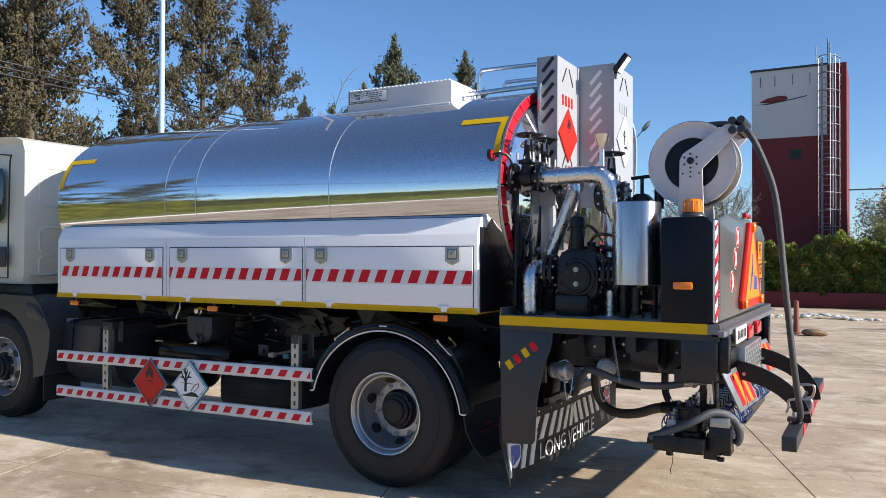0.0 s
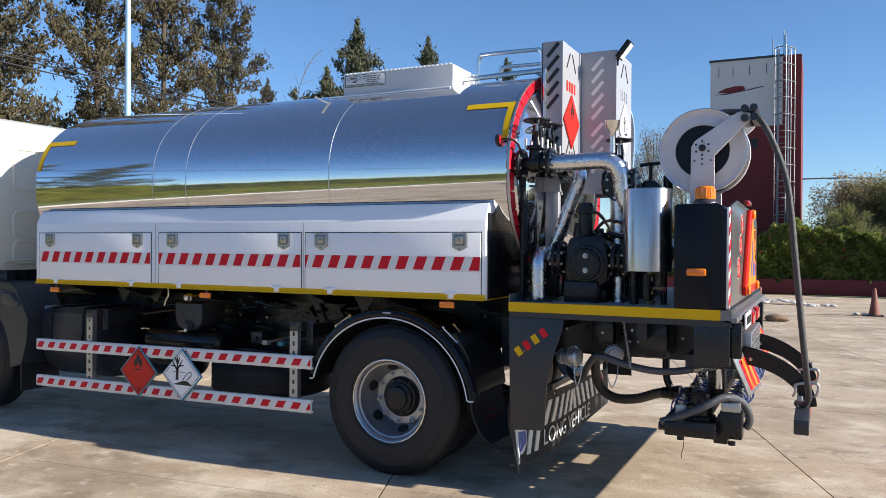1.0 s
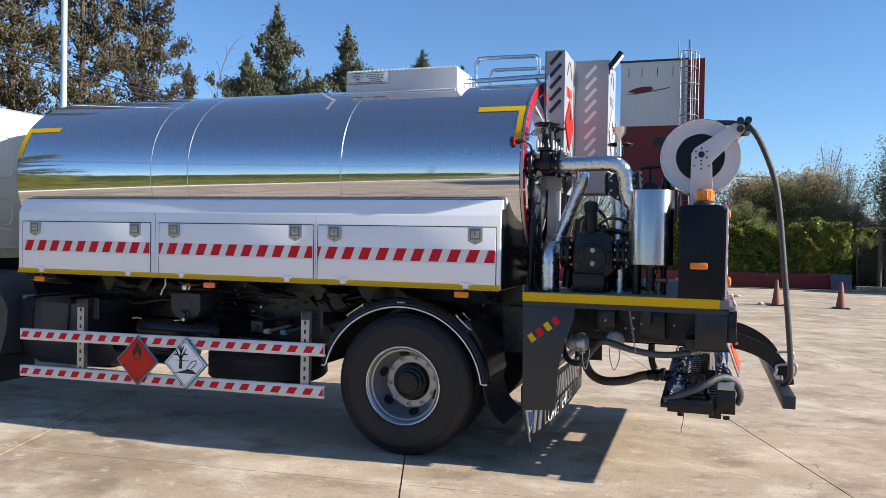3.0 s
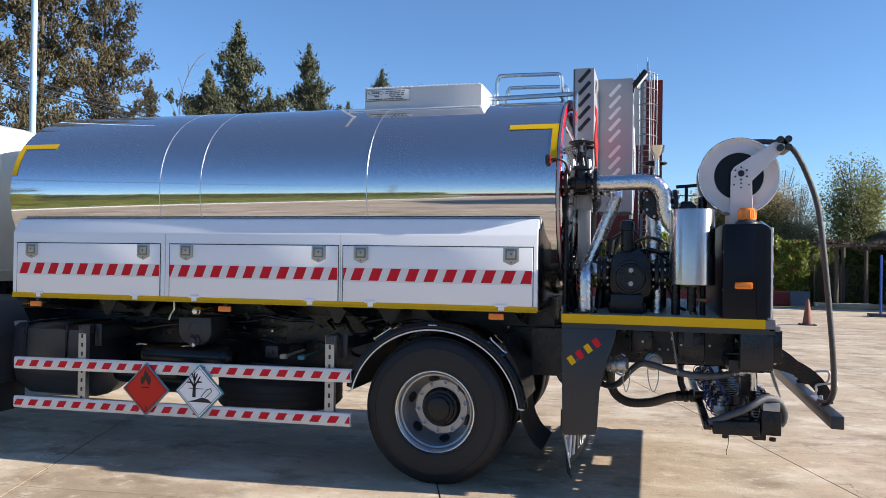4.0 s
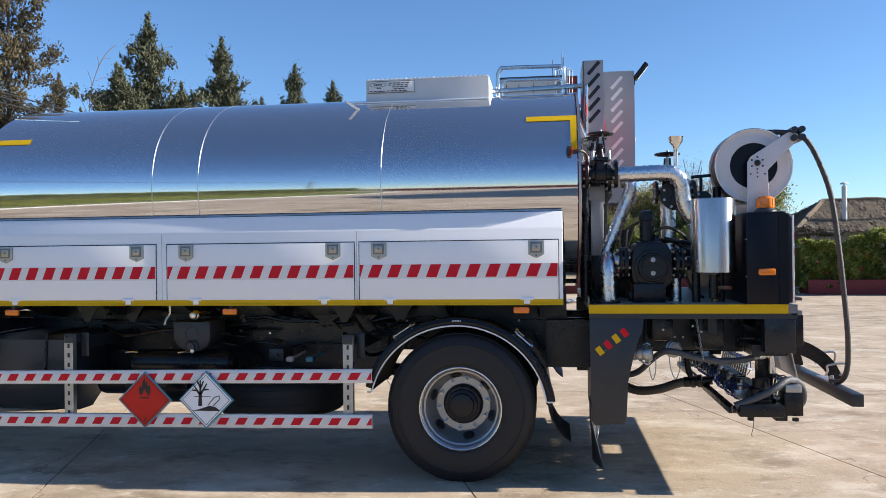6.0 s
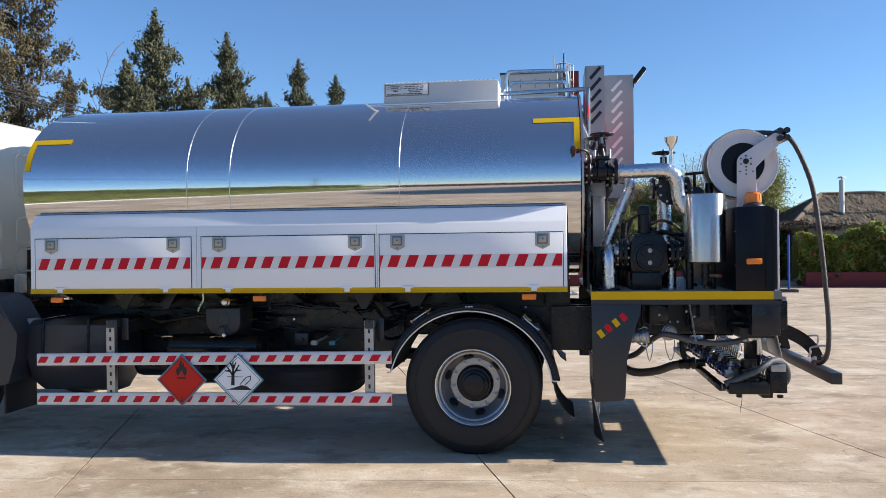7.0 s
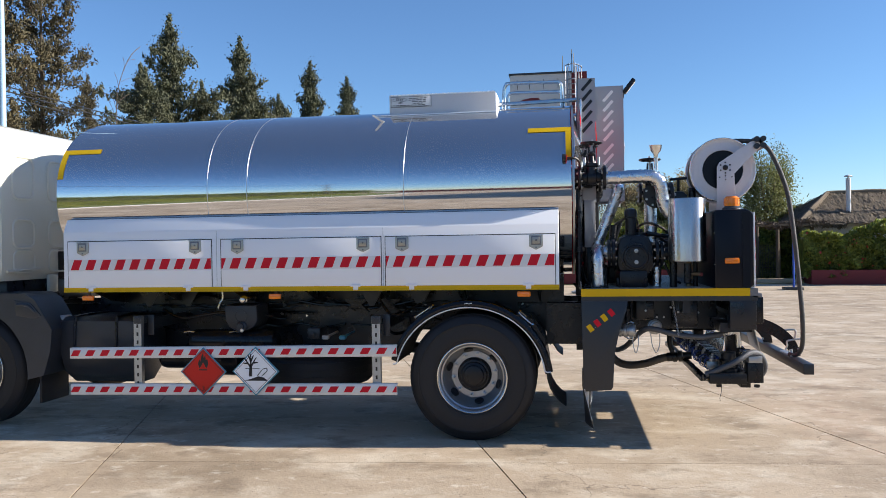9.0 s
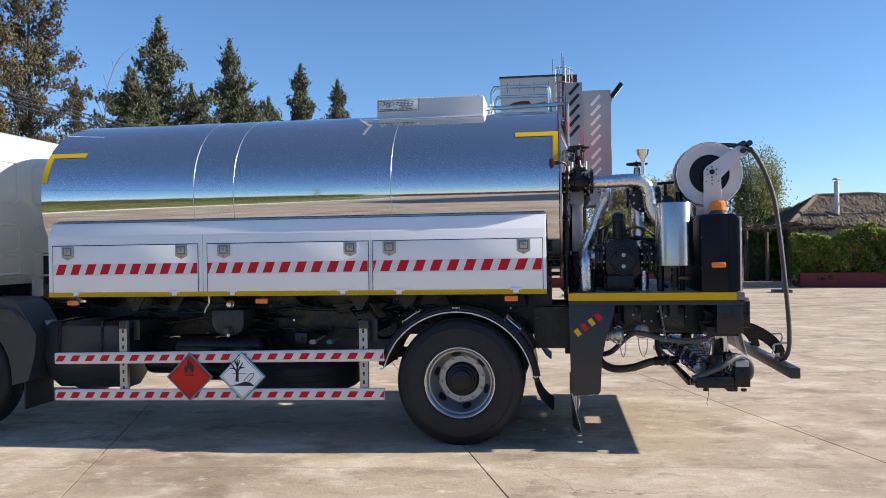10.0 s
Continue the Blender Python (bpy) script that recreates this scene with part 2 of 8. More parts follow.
def leafy(m, share):
    """Lets part of the light through the leaf."""
    nt, n = m.node_tree, m.node_tree.nodes
    b, out = n["Principled BSDF"], n["Material Output"]
    tl, mx = n.new("ShaderNodeBsdfTranslucent"), n.new("ShaderNodeMixShader")
    mx.inputs[0].default_value = share
    nt.links.new(b.inputs["Base Color"].links[0].from_socket, tl.inputs["Color"])
    nt.links.new(b.outputs[0], mx.inputs[1])
    nt.links.new(tl.outputs[0], mx.inputs[2])
    nt.links.new(mx.outputs[0], out.inputs["Surface"])


for _k in ("shrub", "hedge", "tuft", "greyleaf", "brownleaf"):
    leafy(M[_k], 0.5)

# ---- mesh helpers ----


def B():
    return bmesh.new()


def thing(name, base, label, category, group="", kind=""):
    e = new(name)
    e.location = base
    e.empty_display_size = 0.2
    return tagged(e, label, category, group, kind)


def finish(bm, name, mat, angle=0.6):
    me = bpy.data.meshes.new(name)
    bm.normal_update()
    bm.to_mesh(me)
    bm.free()
    for k in (mat if isinstance(mat, (list, tuple)) else [mat]):
        me.materials.append(M[k])
    me.polygons.foreach_set("use_smooth", [True] * len(me.polygons))
    me.set_sharp_from_angle(angle=angle)
    return me


def root_of(ob):
    while ob.parent:
        ob = ob.parent
    return ob


def part(name, bm, mat, parent, label=""):
    """One mesh in world measures under a thing or a part of it."""
    bm.transform(Matrix.Translation(-root_of(parent).location))
    ob = new(name, finish(bm, name, mat))
    ob.parent = parent
    return tagged(ob, label)


def split(name, bm, mat, parent, label=""):
    """Each loose piece of bm becomes a part of its own."""
    bm.verts.ensure_lookup_table()
    bm.verts.index_update()
    seen, made = set(), []
    for v in bm.verts:
        if v.index in seen:
            continue
        stack, comp = [v], []
        seen.add(v.index)
        while stack:
            w = stack.pop()
            comp.append(w)
            for e in w.link_edges:
                o = e.other_vert(w)
                if o.index not in seen:
                    seen.add(o.index)
                    stack.append(o)
        nb, old = B(), {}
        for w in comp:
            old[w.index] = nb.verts.new(w.co)
        for f in {f for w in comp for f in w.link_faces}:
            nf = nb.faces.new([old[w.index] for w in f.verts])
            nf.material_index = f.material_index
        made.append(part(name, nb, mat, parent, label))
    bm.free()
    return made


def piece(name, me, parent, m):
    ob = new(name, me)
    ob.parent = parent
    ob.matrix_basis = Matrix.Translation(-root_of(parent).location) @ m
    return ob


def solo(name, bm, mat, base, label, category, group="", kind=""):
    """A thing that is one mesh."""
    bm.transform(Matrix.Translation(-Vector(base)))
    ob = new(name, finish(bm, name, mat))
    ob.location = base
    return tagged(ob, label, category, group, kind)


def box(bm, x0, x1, y0, y1, z0, z1, bev=0.0, mi=0):
    v = [bm.verts.new(p) for p in ((x0, y0, z0), (x1, y0, z0), (x1, y1, z0), (x0, y1, z0), (x0, y0, z1), (x1, y0, z1), (x1, y1, z1), (x0, y1, z1))]
    fs = [bm.faces.new([v[i] for i in q]) for q in ((3, 2, 1, 0), (4, 5, 6, 7), (0, 1, 5, 4), (1, 2, 6, 5), (2, 3, 7, 6), (3, 0, 4, 7))]
    for f in fs:
        f.material_index = mi
    if bev:
        es = list({e for f in fs for e in f.edges})
        bmesh.ops.bevel(bm, geom=es, offset=bev, segments=2, profile=0.5, affect="EDGES", material=-1)
    return bm


def prism(bm, pts, axis, a, b, bev=0.0, mi=0):
    """Polygon pts in the two other axes, drawn out along axis from a to b."""
    def at(p, d):
        return {"x": (d, p[0], p[1]), "y": (p[0], d, p[1]), "z": (p[0], p[1], d)}[axis]
    lo, hi = [bm.verts.new(at(p, a)) for p in pts], [bm.verts.new(at(p, b)) for p in pts]
    n = len(pts)
    fs = [bm.faces.new(lo[::-1]), bm.faces.new(hi)]
    fs += [bm.faces.new((lo[i], lo[(i + 1) % n], hi[(i + 1) % n], hi[i])) for i in range(n)]
    for f in fs:
        f.material_index = mi
    if bev:
        es = list({e for f in fs[:2] for e in f.edges})
        bmesh.ops.bevel(bm, geom=es, offset=bev, segments=2, profile=0.5, affect="EDGES", material=-1)
    bmesh.ops.recalc_face_normals(bm, faces=[f for f in bm.faces])
    return bm


def frame_of(d):
    d = Vector(d).normalized()
    u = d.orthogonal().normalized()
    return u, d.cross(u)


def loft(bm, rings, caps=True, closed=False, mi=0):
    vs = [[bm.verts.new(p) for p in r] for r in rings]
    n = len(vs[0])
    pairs = list(zip(vs, vs[1:])) + ([(vs[-1], vs[0])] if closed else [])
    for a, b in pairs:
        for i in range(n):
            bm.faces.new((a[i], a[(i + 1) % n], b[(i + 1) % n], b[i])).material_index = mi
    if caps and not closed:
        bm.faces.new(vs[0][::-1]).material_index = mi
        bm.faces.new(vs[-1]).material_index = mi
    return bm


def lathe(bm, origin, axis, profile, seg=32, caps=True, mi=0):
    """profile: (distance along the axis, radius) rows."""
    o, d = Vector(origin), Vector(axis).normalized()
    u, w = frame_of(d)
    rings = [[o + d * h + (u * math.cos(2 * math.pi * i / seg) + w * math.sin(2 * math.pi * i / seg)) * max(r, 1e-4) for i in range(seg)] for h, r in profile]
    return loft(bm, rings, caps, mi=mi)


def rod(bm, p, q, r, seg=16, r2=None, mi=0):
    p, q = Vector(p), Vector(q)
    return lathe(bm, p, q - p, [(0, r), ((q - p).length, r if r2 is None else r2)], seg, mi=mi)


def smooth_path(pts, n=10):
    P = [Vector(p) for p in pts]
    P = [P[0] * 2 - P[1]] + P + [P[-1] * 2 - P[-2]]
    out = []
    for a, b, c, d in zip(P, P[1:], P[2:], P[3:]):
        for i in range(n):
            t = i / n
            out.append(0.5 * ((2 * b) + (c - a) * t + (2 * a - 5 * b + 4 * c - d) * t * t + (3 * b - a - 3 * c + d) * t ** 3))
    return out + [P[-2]]


def sweep(bm, pts, r, seg=12, smooth=8, wave=0.0, every=2, mi=0):
    """A tube along pts; wave swells every second ring, as on ribbed hose."""
    path = smooth_path(pts, smooth) if smooth else [Vector(p) for p in pts]
    d0 = (path[1] - path[0]).normalized()
    u = d0.orthogonal().normalized()
    rings = []
    for i, p in enumerate(path):
        d = (path[min(i + 1, len(path) - 1)] - path[max(i - 1, 0)]).normalized()
        u = (u - d * u.dot(d)).normalized()
        w = d.cross(u)
        k = r * (1 + (wave if i % every == 0 else -wave)) if wave else r
        rings.append([p + (u * math.cos(2 * math.pi * j / seg) + w * math.sin(2 * math.pi * j / seg)) * k for j in range(seg)])
    return loft(bm, rings, mi=mi)


def dense(pts, step):
    """Evenly spaced points along a smooth path."""
    fine = smooth_path(pts, 24)
    out, run = [fine[0]], 0.0
    for a, b in zip(fine, fine[1:]):
        run += (b - a).length
        if run >= step:
            out.append(b)
            run = 0.0
    return out


def ball(bm, c, r, seg=12, mi=0, squash=(1, 1, 1)):
    rings = []
    for i in range(1, 8):
        a = math.pi * i / 8
        rings.append([Vector(c) + Vector((r * math.sin(a) * math.cos(2 * math.pi * j / seg) * squash[0], r * math.sin(a) * math.sin(2 * math.pi * j / seg) * squash[1], -r * math.cos(a) * squash[2])) for j in range(seg)])
    return loft(bm, rings, mi=mi)


def torus(bm, c, axis, R, r, seg=28, sub=8, mi=0):
    c = Vector(c)
    u, w = frame_of(axis)
    d = Vector(axis).normalized()
    rings = []
    for i in range(seg):
        a = 2 * math.pi * i / seg
        e = u * math.cos(a) + w * math.sin(a)
        rings.append([c + e * (R + r * math.cos(2 * math.pi * j / sub)) + d * (r * math.sin(2 * math.pi * j / sub)) for j in range(sub)])
    return loft(bm, rings, closed=True, mi=mi)


def text(body, size, m, depth=0.002):
    """Built-in font lettering as a bmesh, set by matrix m (its own x to the right, y up)."""
    cu = bpy.data.curves.new("lettering", "FONT")
    cu.body, cu.size, cu.extrude, cu.align_x, cu.align_y = body, size, depth, "CENTER", "CENTER"
    ob = bpy.data.objects.new("lettering", cu)
    scene.collection.objects.link(ob)
    bpy.context.view_layer.update()
    me = bpy.data.meshes.new_from_object(ob.evaluated_get(bpy.context.evaluated_depsgraph_get()))
    bm = bmesh.new()
    bm.from_mesh(me)
    bm.transform(m)
    bpy.data.objects.remove(ob)
    bpy.data.curves.remove(cu)
    bpy.data.meshes.remove(me)
    return bm


def quads(name, verts, mat):
    """A mesh of loose four-cornered leaves from an array (n, 4, 3)."""
    n = len(verts)
    me = bpy.data.meshes.new(name)
    me.vertices.add(n * 4)
    me.vertices.foreach_set("co", np.asarray(verts, np.float32).ravel())
    me.loops.add(n * 4)
    me.loops.foreach_set("vertex_index", np.arange(n * 4, dtype=np.int32))
    me.polygons.add(n)
    me.polygons.foreach_set("loop_start", np.arange(0, n * 4, 4, dtype=np.int32))
    me.update(calc_edges=True)
    me.materials.append(M[mat])
    return me


def plumes(name, rng, centres, axes, length, girth, leaf_quads, mat):
    """Small ragged spindles of packed foliage, fringed with loose leaves."""
    n = len(centres)
    a = axes / np.linalg.norm(axes, axis=1, keepdims=True)
    u = np.cross(a, rng.normal(size=(n, 3)))
    u /= np.linalg.norm(u, axis=1, keepdims=True)
    w = np.cross(a, u)
    ln, g = length * rng.uniform(0.7, 1.4, (n, 1)), girth * rng.uniform(0.6, 1.35, (n, 1))
    vs = [centres - a * ln * 0.5]
    for i in range(4):
        f = math.pi * i / 2
        r = g * rng.uniform(0.5, 1.4, (n, 1))
        vs.append(centres + a * ln * rng.uniform(-0.25, 0.1, (n, 1)) + (u * math.cos(f) + w * math.sin(f)) * r)
    vs.append(centres + a * ln * 0.6)
    V = np.stack(vs, 1).reshape(-1, 3)
    T = []
    for i in range(4):
        j = (i + 1) % 4
        T += [(0, 1 + j, 1 + i), (1 + i, 1 + j, 5)]
    F = (np.array(T)[None] + 6 * np.arange(n)[:, None, None]).reshape(-1)
    L = np.asarray(leaf_quads, np.float32).reshape(-1, 3)
    nt, nq = n * 8, len(L) // 4
    me = bpy.data.meshes.new(name)
    me.vertices.add(len(V) + len(L))
    me.vertices.foreach_set("co", np.concatenate([V, L]).astype(np.float32).ravel())
    me.loops.add(nt * 3 + nq * 4)
    me.loops.foreach_set("vertex_index", np.concatenate([F, len(V) + np.arange(nq * 4)]).astype(np.int32))
    me.polygons.add(nt + nq)
    me.polygons.foreach_set("loop_start", np.concatenate([np.arange(nt) * 3, nt * 3 + np.arange(nq) * 4]).astype(np.int32))
    me.polygons.foreach_set("use_smooth", [False] * (nt + nq))
    me.update(calc_edges=True)
    me.materials.append(M[mat])
    return me


def leaves(rng, centres, size, aspect=0.5, up=0.3):
    """Randomly turned small leaves at the given centres."""
    n = len(centres)
    d = rng.normal(size=(n, 3))
    d[:, 2] += up
    d /= np.linalg.norm(d, axis=1, keepdims=True)
    e = np.cross(d, rng.normal(size=(n, 3)))
    e /= np.linalg.norm(e, axis=1, keepdims=True)
    s = size * rng.uniform(0.6, 1.35, (n, 1))
    a, b = d * s, e * s * aspect
    return np.stack([centres - a, centres + b * 0.9 - a * 0.1, centres + a, centres - b * 0.9 + a * 0.1], 1)

# ---- the bitumen sprayer truck ----
truck = thing("tanker_truck", (-4.4, 5.92, 0), "white tanker truck with a polished steel tank, parked on concrete", "truck")
YC, ZC, TA, TB = 5.939, 2.144, 1.195, 0.801   # tank axis and half axes
X0, X1 = -6.90, -2.212                          # tank ends


def tank_dir(a):
    """The tank's section is a slightly squared ellipse."""
    c, s = math.cos(a), math.sin(a)
    return math.copysign(abs(c) ** (1 / 1.1), c), math.copysign(abs(s) ** (1 / 1.1), s)


def ellipse(x, k=1.0, seg=96, grow=0.0):
    out = []
    for i in range(seg):
        c, s = tank_dir(2 * math.pi * i / seg)
        out.append(Vector((x, YC - (TA * k + grow) * c, ZC + (TB * k + grow) * s)))
    return out


def on_tank(x, z, proud=0.0):
    """A point of the tank's near flank at height z."""
    k = (z - ZC) / TB
    c = (1 - min(1, abs(k)) ** 2.2) ** (1 / 2.2)
    return Vector((x, YC - (TA + proud) * c, ZC + (TB + proud) * k))


# tank shell with rolled ends
bm = B()
rings = [ellipse(X0, 0.985), ellipse(X0 + 0.012, 1.0)]
rings += [ellipse(X0 + 0.012 + (X1 - X0 - 0.024) * i / 12) for i in range(1, 13)]
rings += [ellipse(X1, 0.985)]
loft(bm, rings, caps=False)
tank = part("tank", bm, "steel", truck, "mirror-polished stainless steel elliptical tank")
for name, x, s in (("front_tank_end", X0, -1), ("rear_tank_end", X1, 1)):
    bm = B()
    prof = [(0.0, 0.985), (-0.05, 0.975), (-0.05, 0.94), (0.02, 0.9), (0.07, 0.75), (0.11, 0.5), (0.125, 0.2), (0.13, 0.02)]
    loft(bm, [ellipse(x + s * d, k, 64) for d, k in prof], caps=False)
    part(name, bm, "steel", tank, "dished steel tank end")
for x in (-5.420, -5.050, -3.640):
    bm = B()
    loft(bm, [ellipse(x - 0.0032, grow=0.0003), ellipse(x - 0.002, grow=0.0018), ellipse(x + 0.002, grow=0.0018), ellipse(x + 0.0032, grow=0.0003)], caps=False)
    part("seam_band", bm, "seam", tank, "narrow steel seam band")
# red and white warning blocks round the rear rim
for i in range(40):
    a0, a1 = 2 * math.pi * i / 40, 2 * math.pi * (i + 0.90) / 40
    bm = B()
    quad = []
    for k, g in ((1.0, 0.0), (0.925, 0.0)):
        for a in (a0, a1):
            c, s = tank_dir(a)
            quad.append((YC - TA * k * c, ZC + TB * k * s))
    prism(bm, [quad[0], quad[1], quad[3], quad[2]], "x", X1 + 0.004, X1 + 0.012)
    part("rim_block", bm, "red", tank)
bm = B()
loft(bm, [ellipse(X1 - 0.004, grow=0.002), ellipse(X1 - 0.004, grow=0.006), ellipse(X1 + 0.014, grow=0.006), ellipse(X1 + 0.014, grow=0.0)], caps=False)
part("rim_edge", bm, "galv", tank, "steel rim edge")


def tape(bm, x0, x1, z0, z1, n=8):
    for i in range(n):
        za, zb = z0 + (z1 - z0) * i / n, z0 + (z1 - z0) * (i + 1) / n
        c = [on_tank(x0, za, 0.004), on_tank(x1, za, 0.004), on_tank(x1, zb, 0.004), on_tank(x0, zb, 0.004)]
        vs = [bm.verts.new(p) for p in c]
        bm.faces.new(vs)
    return bm


bm = B()
tape(bm, -2.268, -2.222, 2.345, 2.624)
tape(bm, -2.585, -2.268, 2.584, 2.624, 3)
part("corner_tape", bm, "yellow", tank, "yellow corner marking tape")
bm = B()
tape(bm, -6.885, -6.832, 2.295, 2.573)
tape(bm, -6.832, -6.515, 2.530, 2.573, 3)
part("corner_tape", bm, "yellow", tank, "yellow corner marking tape")
# loose strap end on the flank
bm = B()
loft(bm, [[q + Vector((0.009, -0.004, 0.003)), q - Vector((0.009, -0.004, 0.003)), q - Vector((0.009, -0.006, 0.005)), q + Vector((0.009, -0.002, 0.001))] for q in smooth_path([(-3.880, 5.155, 2.768), (-3.902, 5.125, 2.769), (-3.930, 5.085, 2.784), (-3.968, 5.030, 2.812)], 4)])
part("strap_end", bm, "film", tank, "loose white strap end standing off the tank")

# manhole housing on the crown
bm = B()
prism(bm, [(5.315, 2.80), (5.315, 3.030), (5.319, 3.034), (5.735, 3.030), (5.74, 3.026), (5.74, 2.85)], "x", -3.878, -2.895, 0.002)
housing = part("manhole_housing", bm, "housing", truck, "white sheet metal manhole housing on the tank crown")
bm = B()
for i in range(26):
    x = -3.874 + i * 0.0376
    prism(bm, [(x, 3.028), (x + 0.03, 3.028), (x + 0.026, 3.040), (x + 0.010, 3.040)], "y", 5.311, 5.345)
split("lip_rib", bm, "white", housing)
bm = B()
box(bm, -3.866, -3.478, 5.3105, 5.3145, 2.918, 3.022, 0.001)
sign = part("maker_plate", bm, "film", housing, "small printed maker's plate with unreadable lines")
bm = B()
for z0, z1 in ((2.921, 2.924), (3.015, 3.018)):
    box(bm, -3.862, -3.482, 5.3075, 5.3120, z0, z1)
for x0, x1 in ((-3.862, -3.859), (-3.485, -3.482)):
    box(bm, x0, x1, 5.3075, 5.3120, 2.924, 3.015)
for i, (x0, x1) in enumerate(((-3.845, -3.53), (-3.650, -3.53), (-3.665, -3.52), (-3.695, -3.495), (-3.690, -3.490))):
    z = 2.935 + i * 0.0155
    for k in range(int((x1 - x0) / 0.034)):
        box(bm, x0 + k * 0.034, x0 + k * 0.034 + 0.020 + 0.004 * ((k * 7 + i) % 3), 5.3075, 5.3120, z, z + 0.0065)
    if i == 0:
        box(bm, -3.852, -3.50, 5.3075, 5.3120, 2.9275, 2.9295)
ring = [(-3.780 + 0.066 * math.cos(2 * math.pi * k / 24), 5.3095, 2.990 + 0.017 * math.sin(2 * math.pi * k / 24)) for k in range(25)]
sweep(bm, ring, 0.0016, 5, 0)
for k in range(4):
    box(bm, -3.812 + k * 0.017, -3.801 + k * 0.017, 5.3075, 5.3120, 2.984, 2.997)
for k in range(3):
    box(bm, -3.79 + k * 0.013, -3.781 + k * 0.013, 5.3075, 5.3120, 2.957, 2.968)
part("print", bm, "ink", sign)
# white welded bead where the housing meets the tank, and the end panel painted whiter as sunlit
bm = B()
for k in range(12):
    x0, x1 = -4.0 + k * 0.0925, -4.0 + (k + 1) * 0.0925
    rod(bm, on_tank(x0, 2.840, 0.006), on_tank(x1, 2.840, 0.006), 0.006, 8)
part("weld_bead", bm, "white", housing, "white bead along the foot of the housing")
# Pure white sheet puts the sunlight on the housing's end into its colour.
bm = B()
prism(bm, [(5.316, 2.825), (5.316, 3.03), (5.735, 3.026), (5.735, 2.90), (5.40, 2.86)], "x", -2.8945, -2.888)
part("gusset", bm, "white", housing)

# crown guard rails
bm = B()
for y in (5.70, 6.18):
    sweep(bm, [(-2.84, y, 2.94), (-2.84, y, 3.10), (-2.82, y, 3.16), (-2.77, y, 3.175), (-2.38, y, 3.17), (-2.32, y, 3.165), (-2.295, y, 3.12), (-2.295, y, 2.94)], 0.017, 10, 5)
rail = split("crown_rail", bm, "bright", truck, "bent steel tube guard rail on the tank crown")[0]
bm = B()
sweep(bm, [(-2.90, 5.52, 2.945), (-2.05, 5.48, 2.955)], 0.02, 10, 0)
sweep(bm, [(-2.90, 6.36, 2.945), (-2.05, 6.36, 2.955)], 0.02, 10, 0)
rod(bm, (-2.28, 5.49, 2.95), (-2.28, 6.36, 2.95), 0.016)
sweep(bm, [(-2.12, 5.40, 2.95), (-2.13, 5.30, 2.93), (-2.13, 5.26, 2.85), (-2.13, 5.27, 2.45)], 0.012, 8, 5)
part("grab_tube", bm, "bright", rail, "straight steel tube")

# side lockers
bm = B()
prism(bm, [(4.67, 1.272), (4.67, 1.795), (4.676, 1.810), (4.728, 1.916), (4.736, 1.920), (5.25, 1.920), (5.25, 1.272)], "x", -6.775, -2.335, 0.004)
locker = part("side_locker", bm, "white", truck, "white side locker with three drop-down doors")
bm = B()
box(bm, -6.772, -2.338, 4.7335, 4.7405, 1.9205, 1.9235)
part("top_seal", bm, "ink", locker, "black rubber seal against the tank")
bm = B()
box(bm, -2.334, -2.325, 4.70, 5.6, 1.272, 1.85, 0.003)
part("end_plate", bm, "black", locker, "black end plate")
bm = B()
box(bm, -6.77, -2.34, 4.655, 5.24, 1.262, 1.27)
box(bm, -6.775, -2.335, 4.6655, 4.6695, 1.262, 1.302)
part("edge_tape", bm, "yellow", locker, "yellow marking tape along the lower edge")
bm = B()
for x in (-5.305, -3.808):
    box(bm, x - 0.0015, x + 0.0015, 4.6680, 4.6696, 1.302, 1.797)
split("panel_joint", bm, "galv", locker)


def shield(bm, x, y, z, w, h, d):
    prism(bm, [(x - w, z + h), (x + w, z + h), (x + w, z - h * 0.55), (x + w * 0.5, z - h * 0.8), (x, z - h), (x - w * 0.5, z - h * 0.8), (x - w, z - h * 0.55)], "y", y - d, y, 0.002)


def red_marks(bm, x0, x1, z0, z1, y0, y1, pitch, width, slant, start=0.0):
    x = x0 + start
    while x < x1:
        pts = [(x, z0), (x + width, z0), (x + width + slant, z1), (x + slant, z1)]
        lo, hi = x0, x1
        pts = [(min(max(px, lo), hi), pz) for px, pz in pts]
        if pts[1][0] - pts[0][0] > 0.004 or pts[2][0] - pts[3][0] > 0.004:
            if pts[1][0] - pts[0][0] < 0.002:
                pts[1] = (pts[0][0] + 0.002, pts[1][1])
            if pts[2][0] - pts[3][0] < 0.002:
                pts[2] = (pts[3][0] + 0.002, pts[2][1])
            prism(bm, pts, "y", y0, y1)
        x += pitch


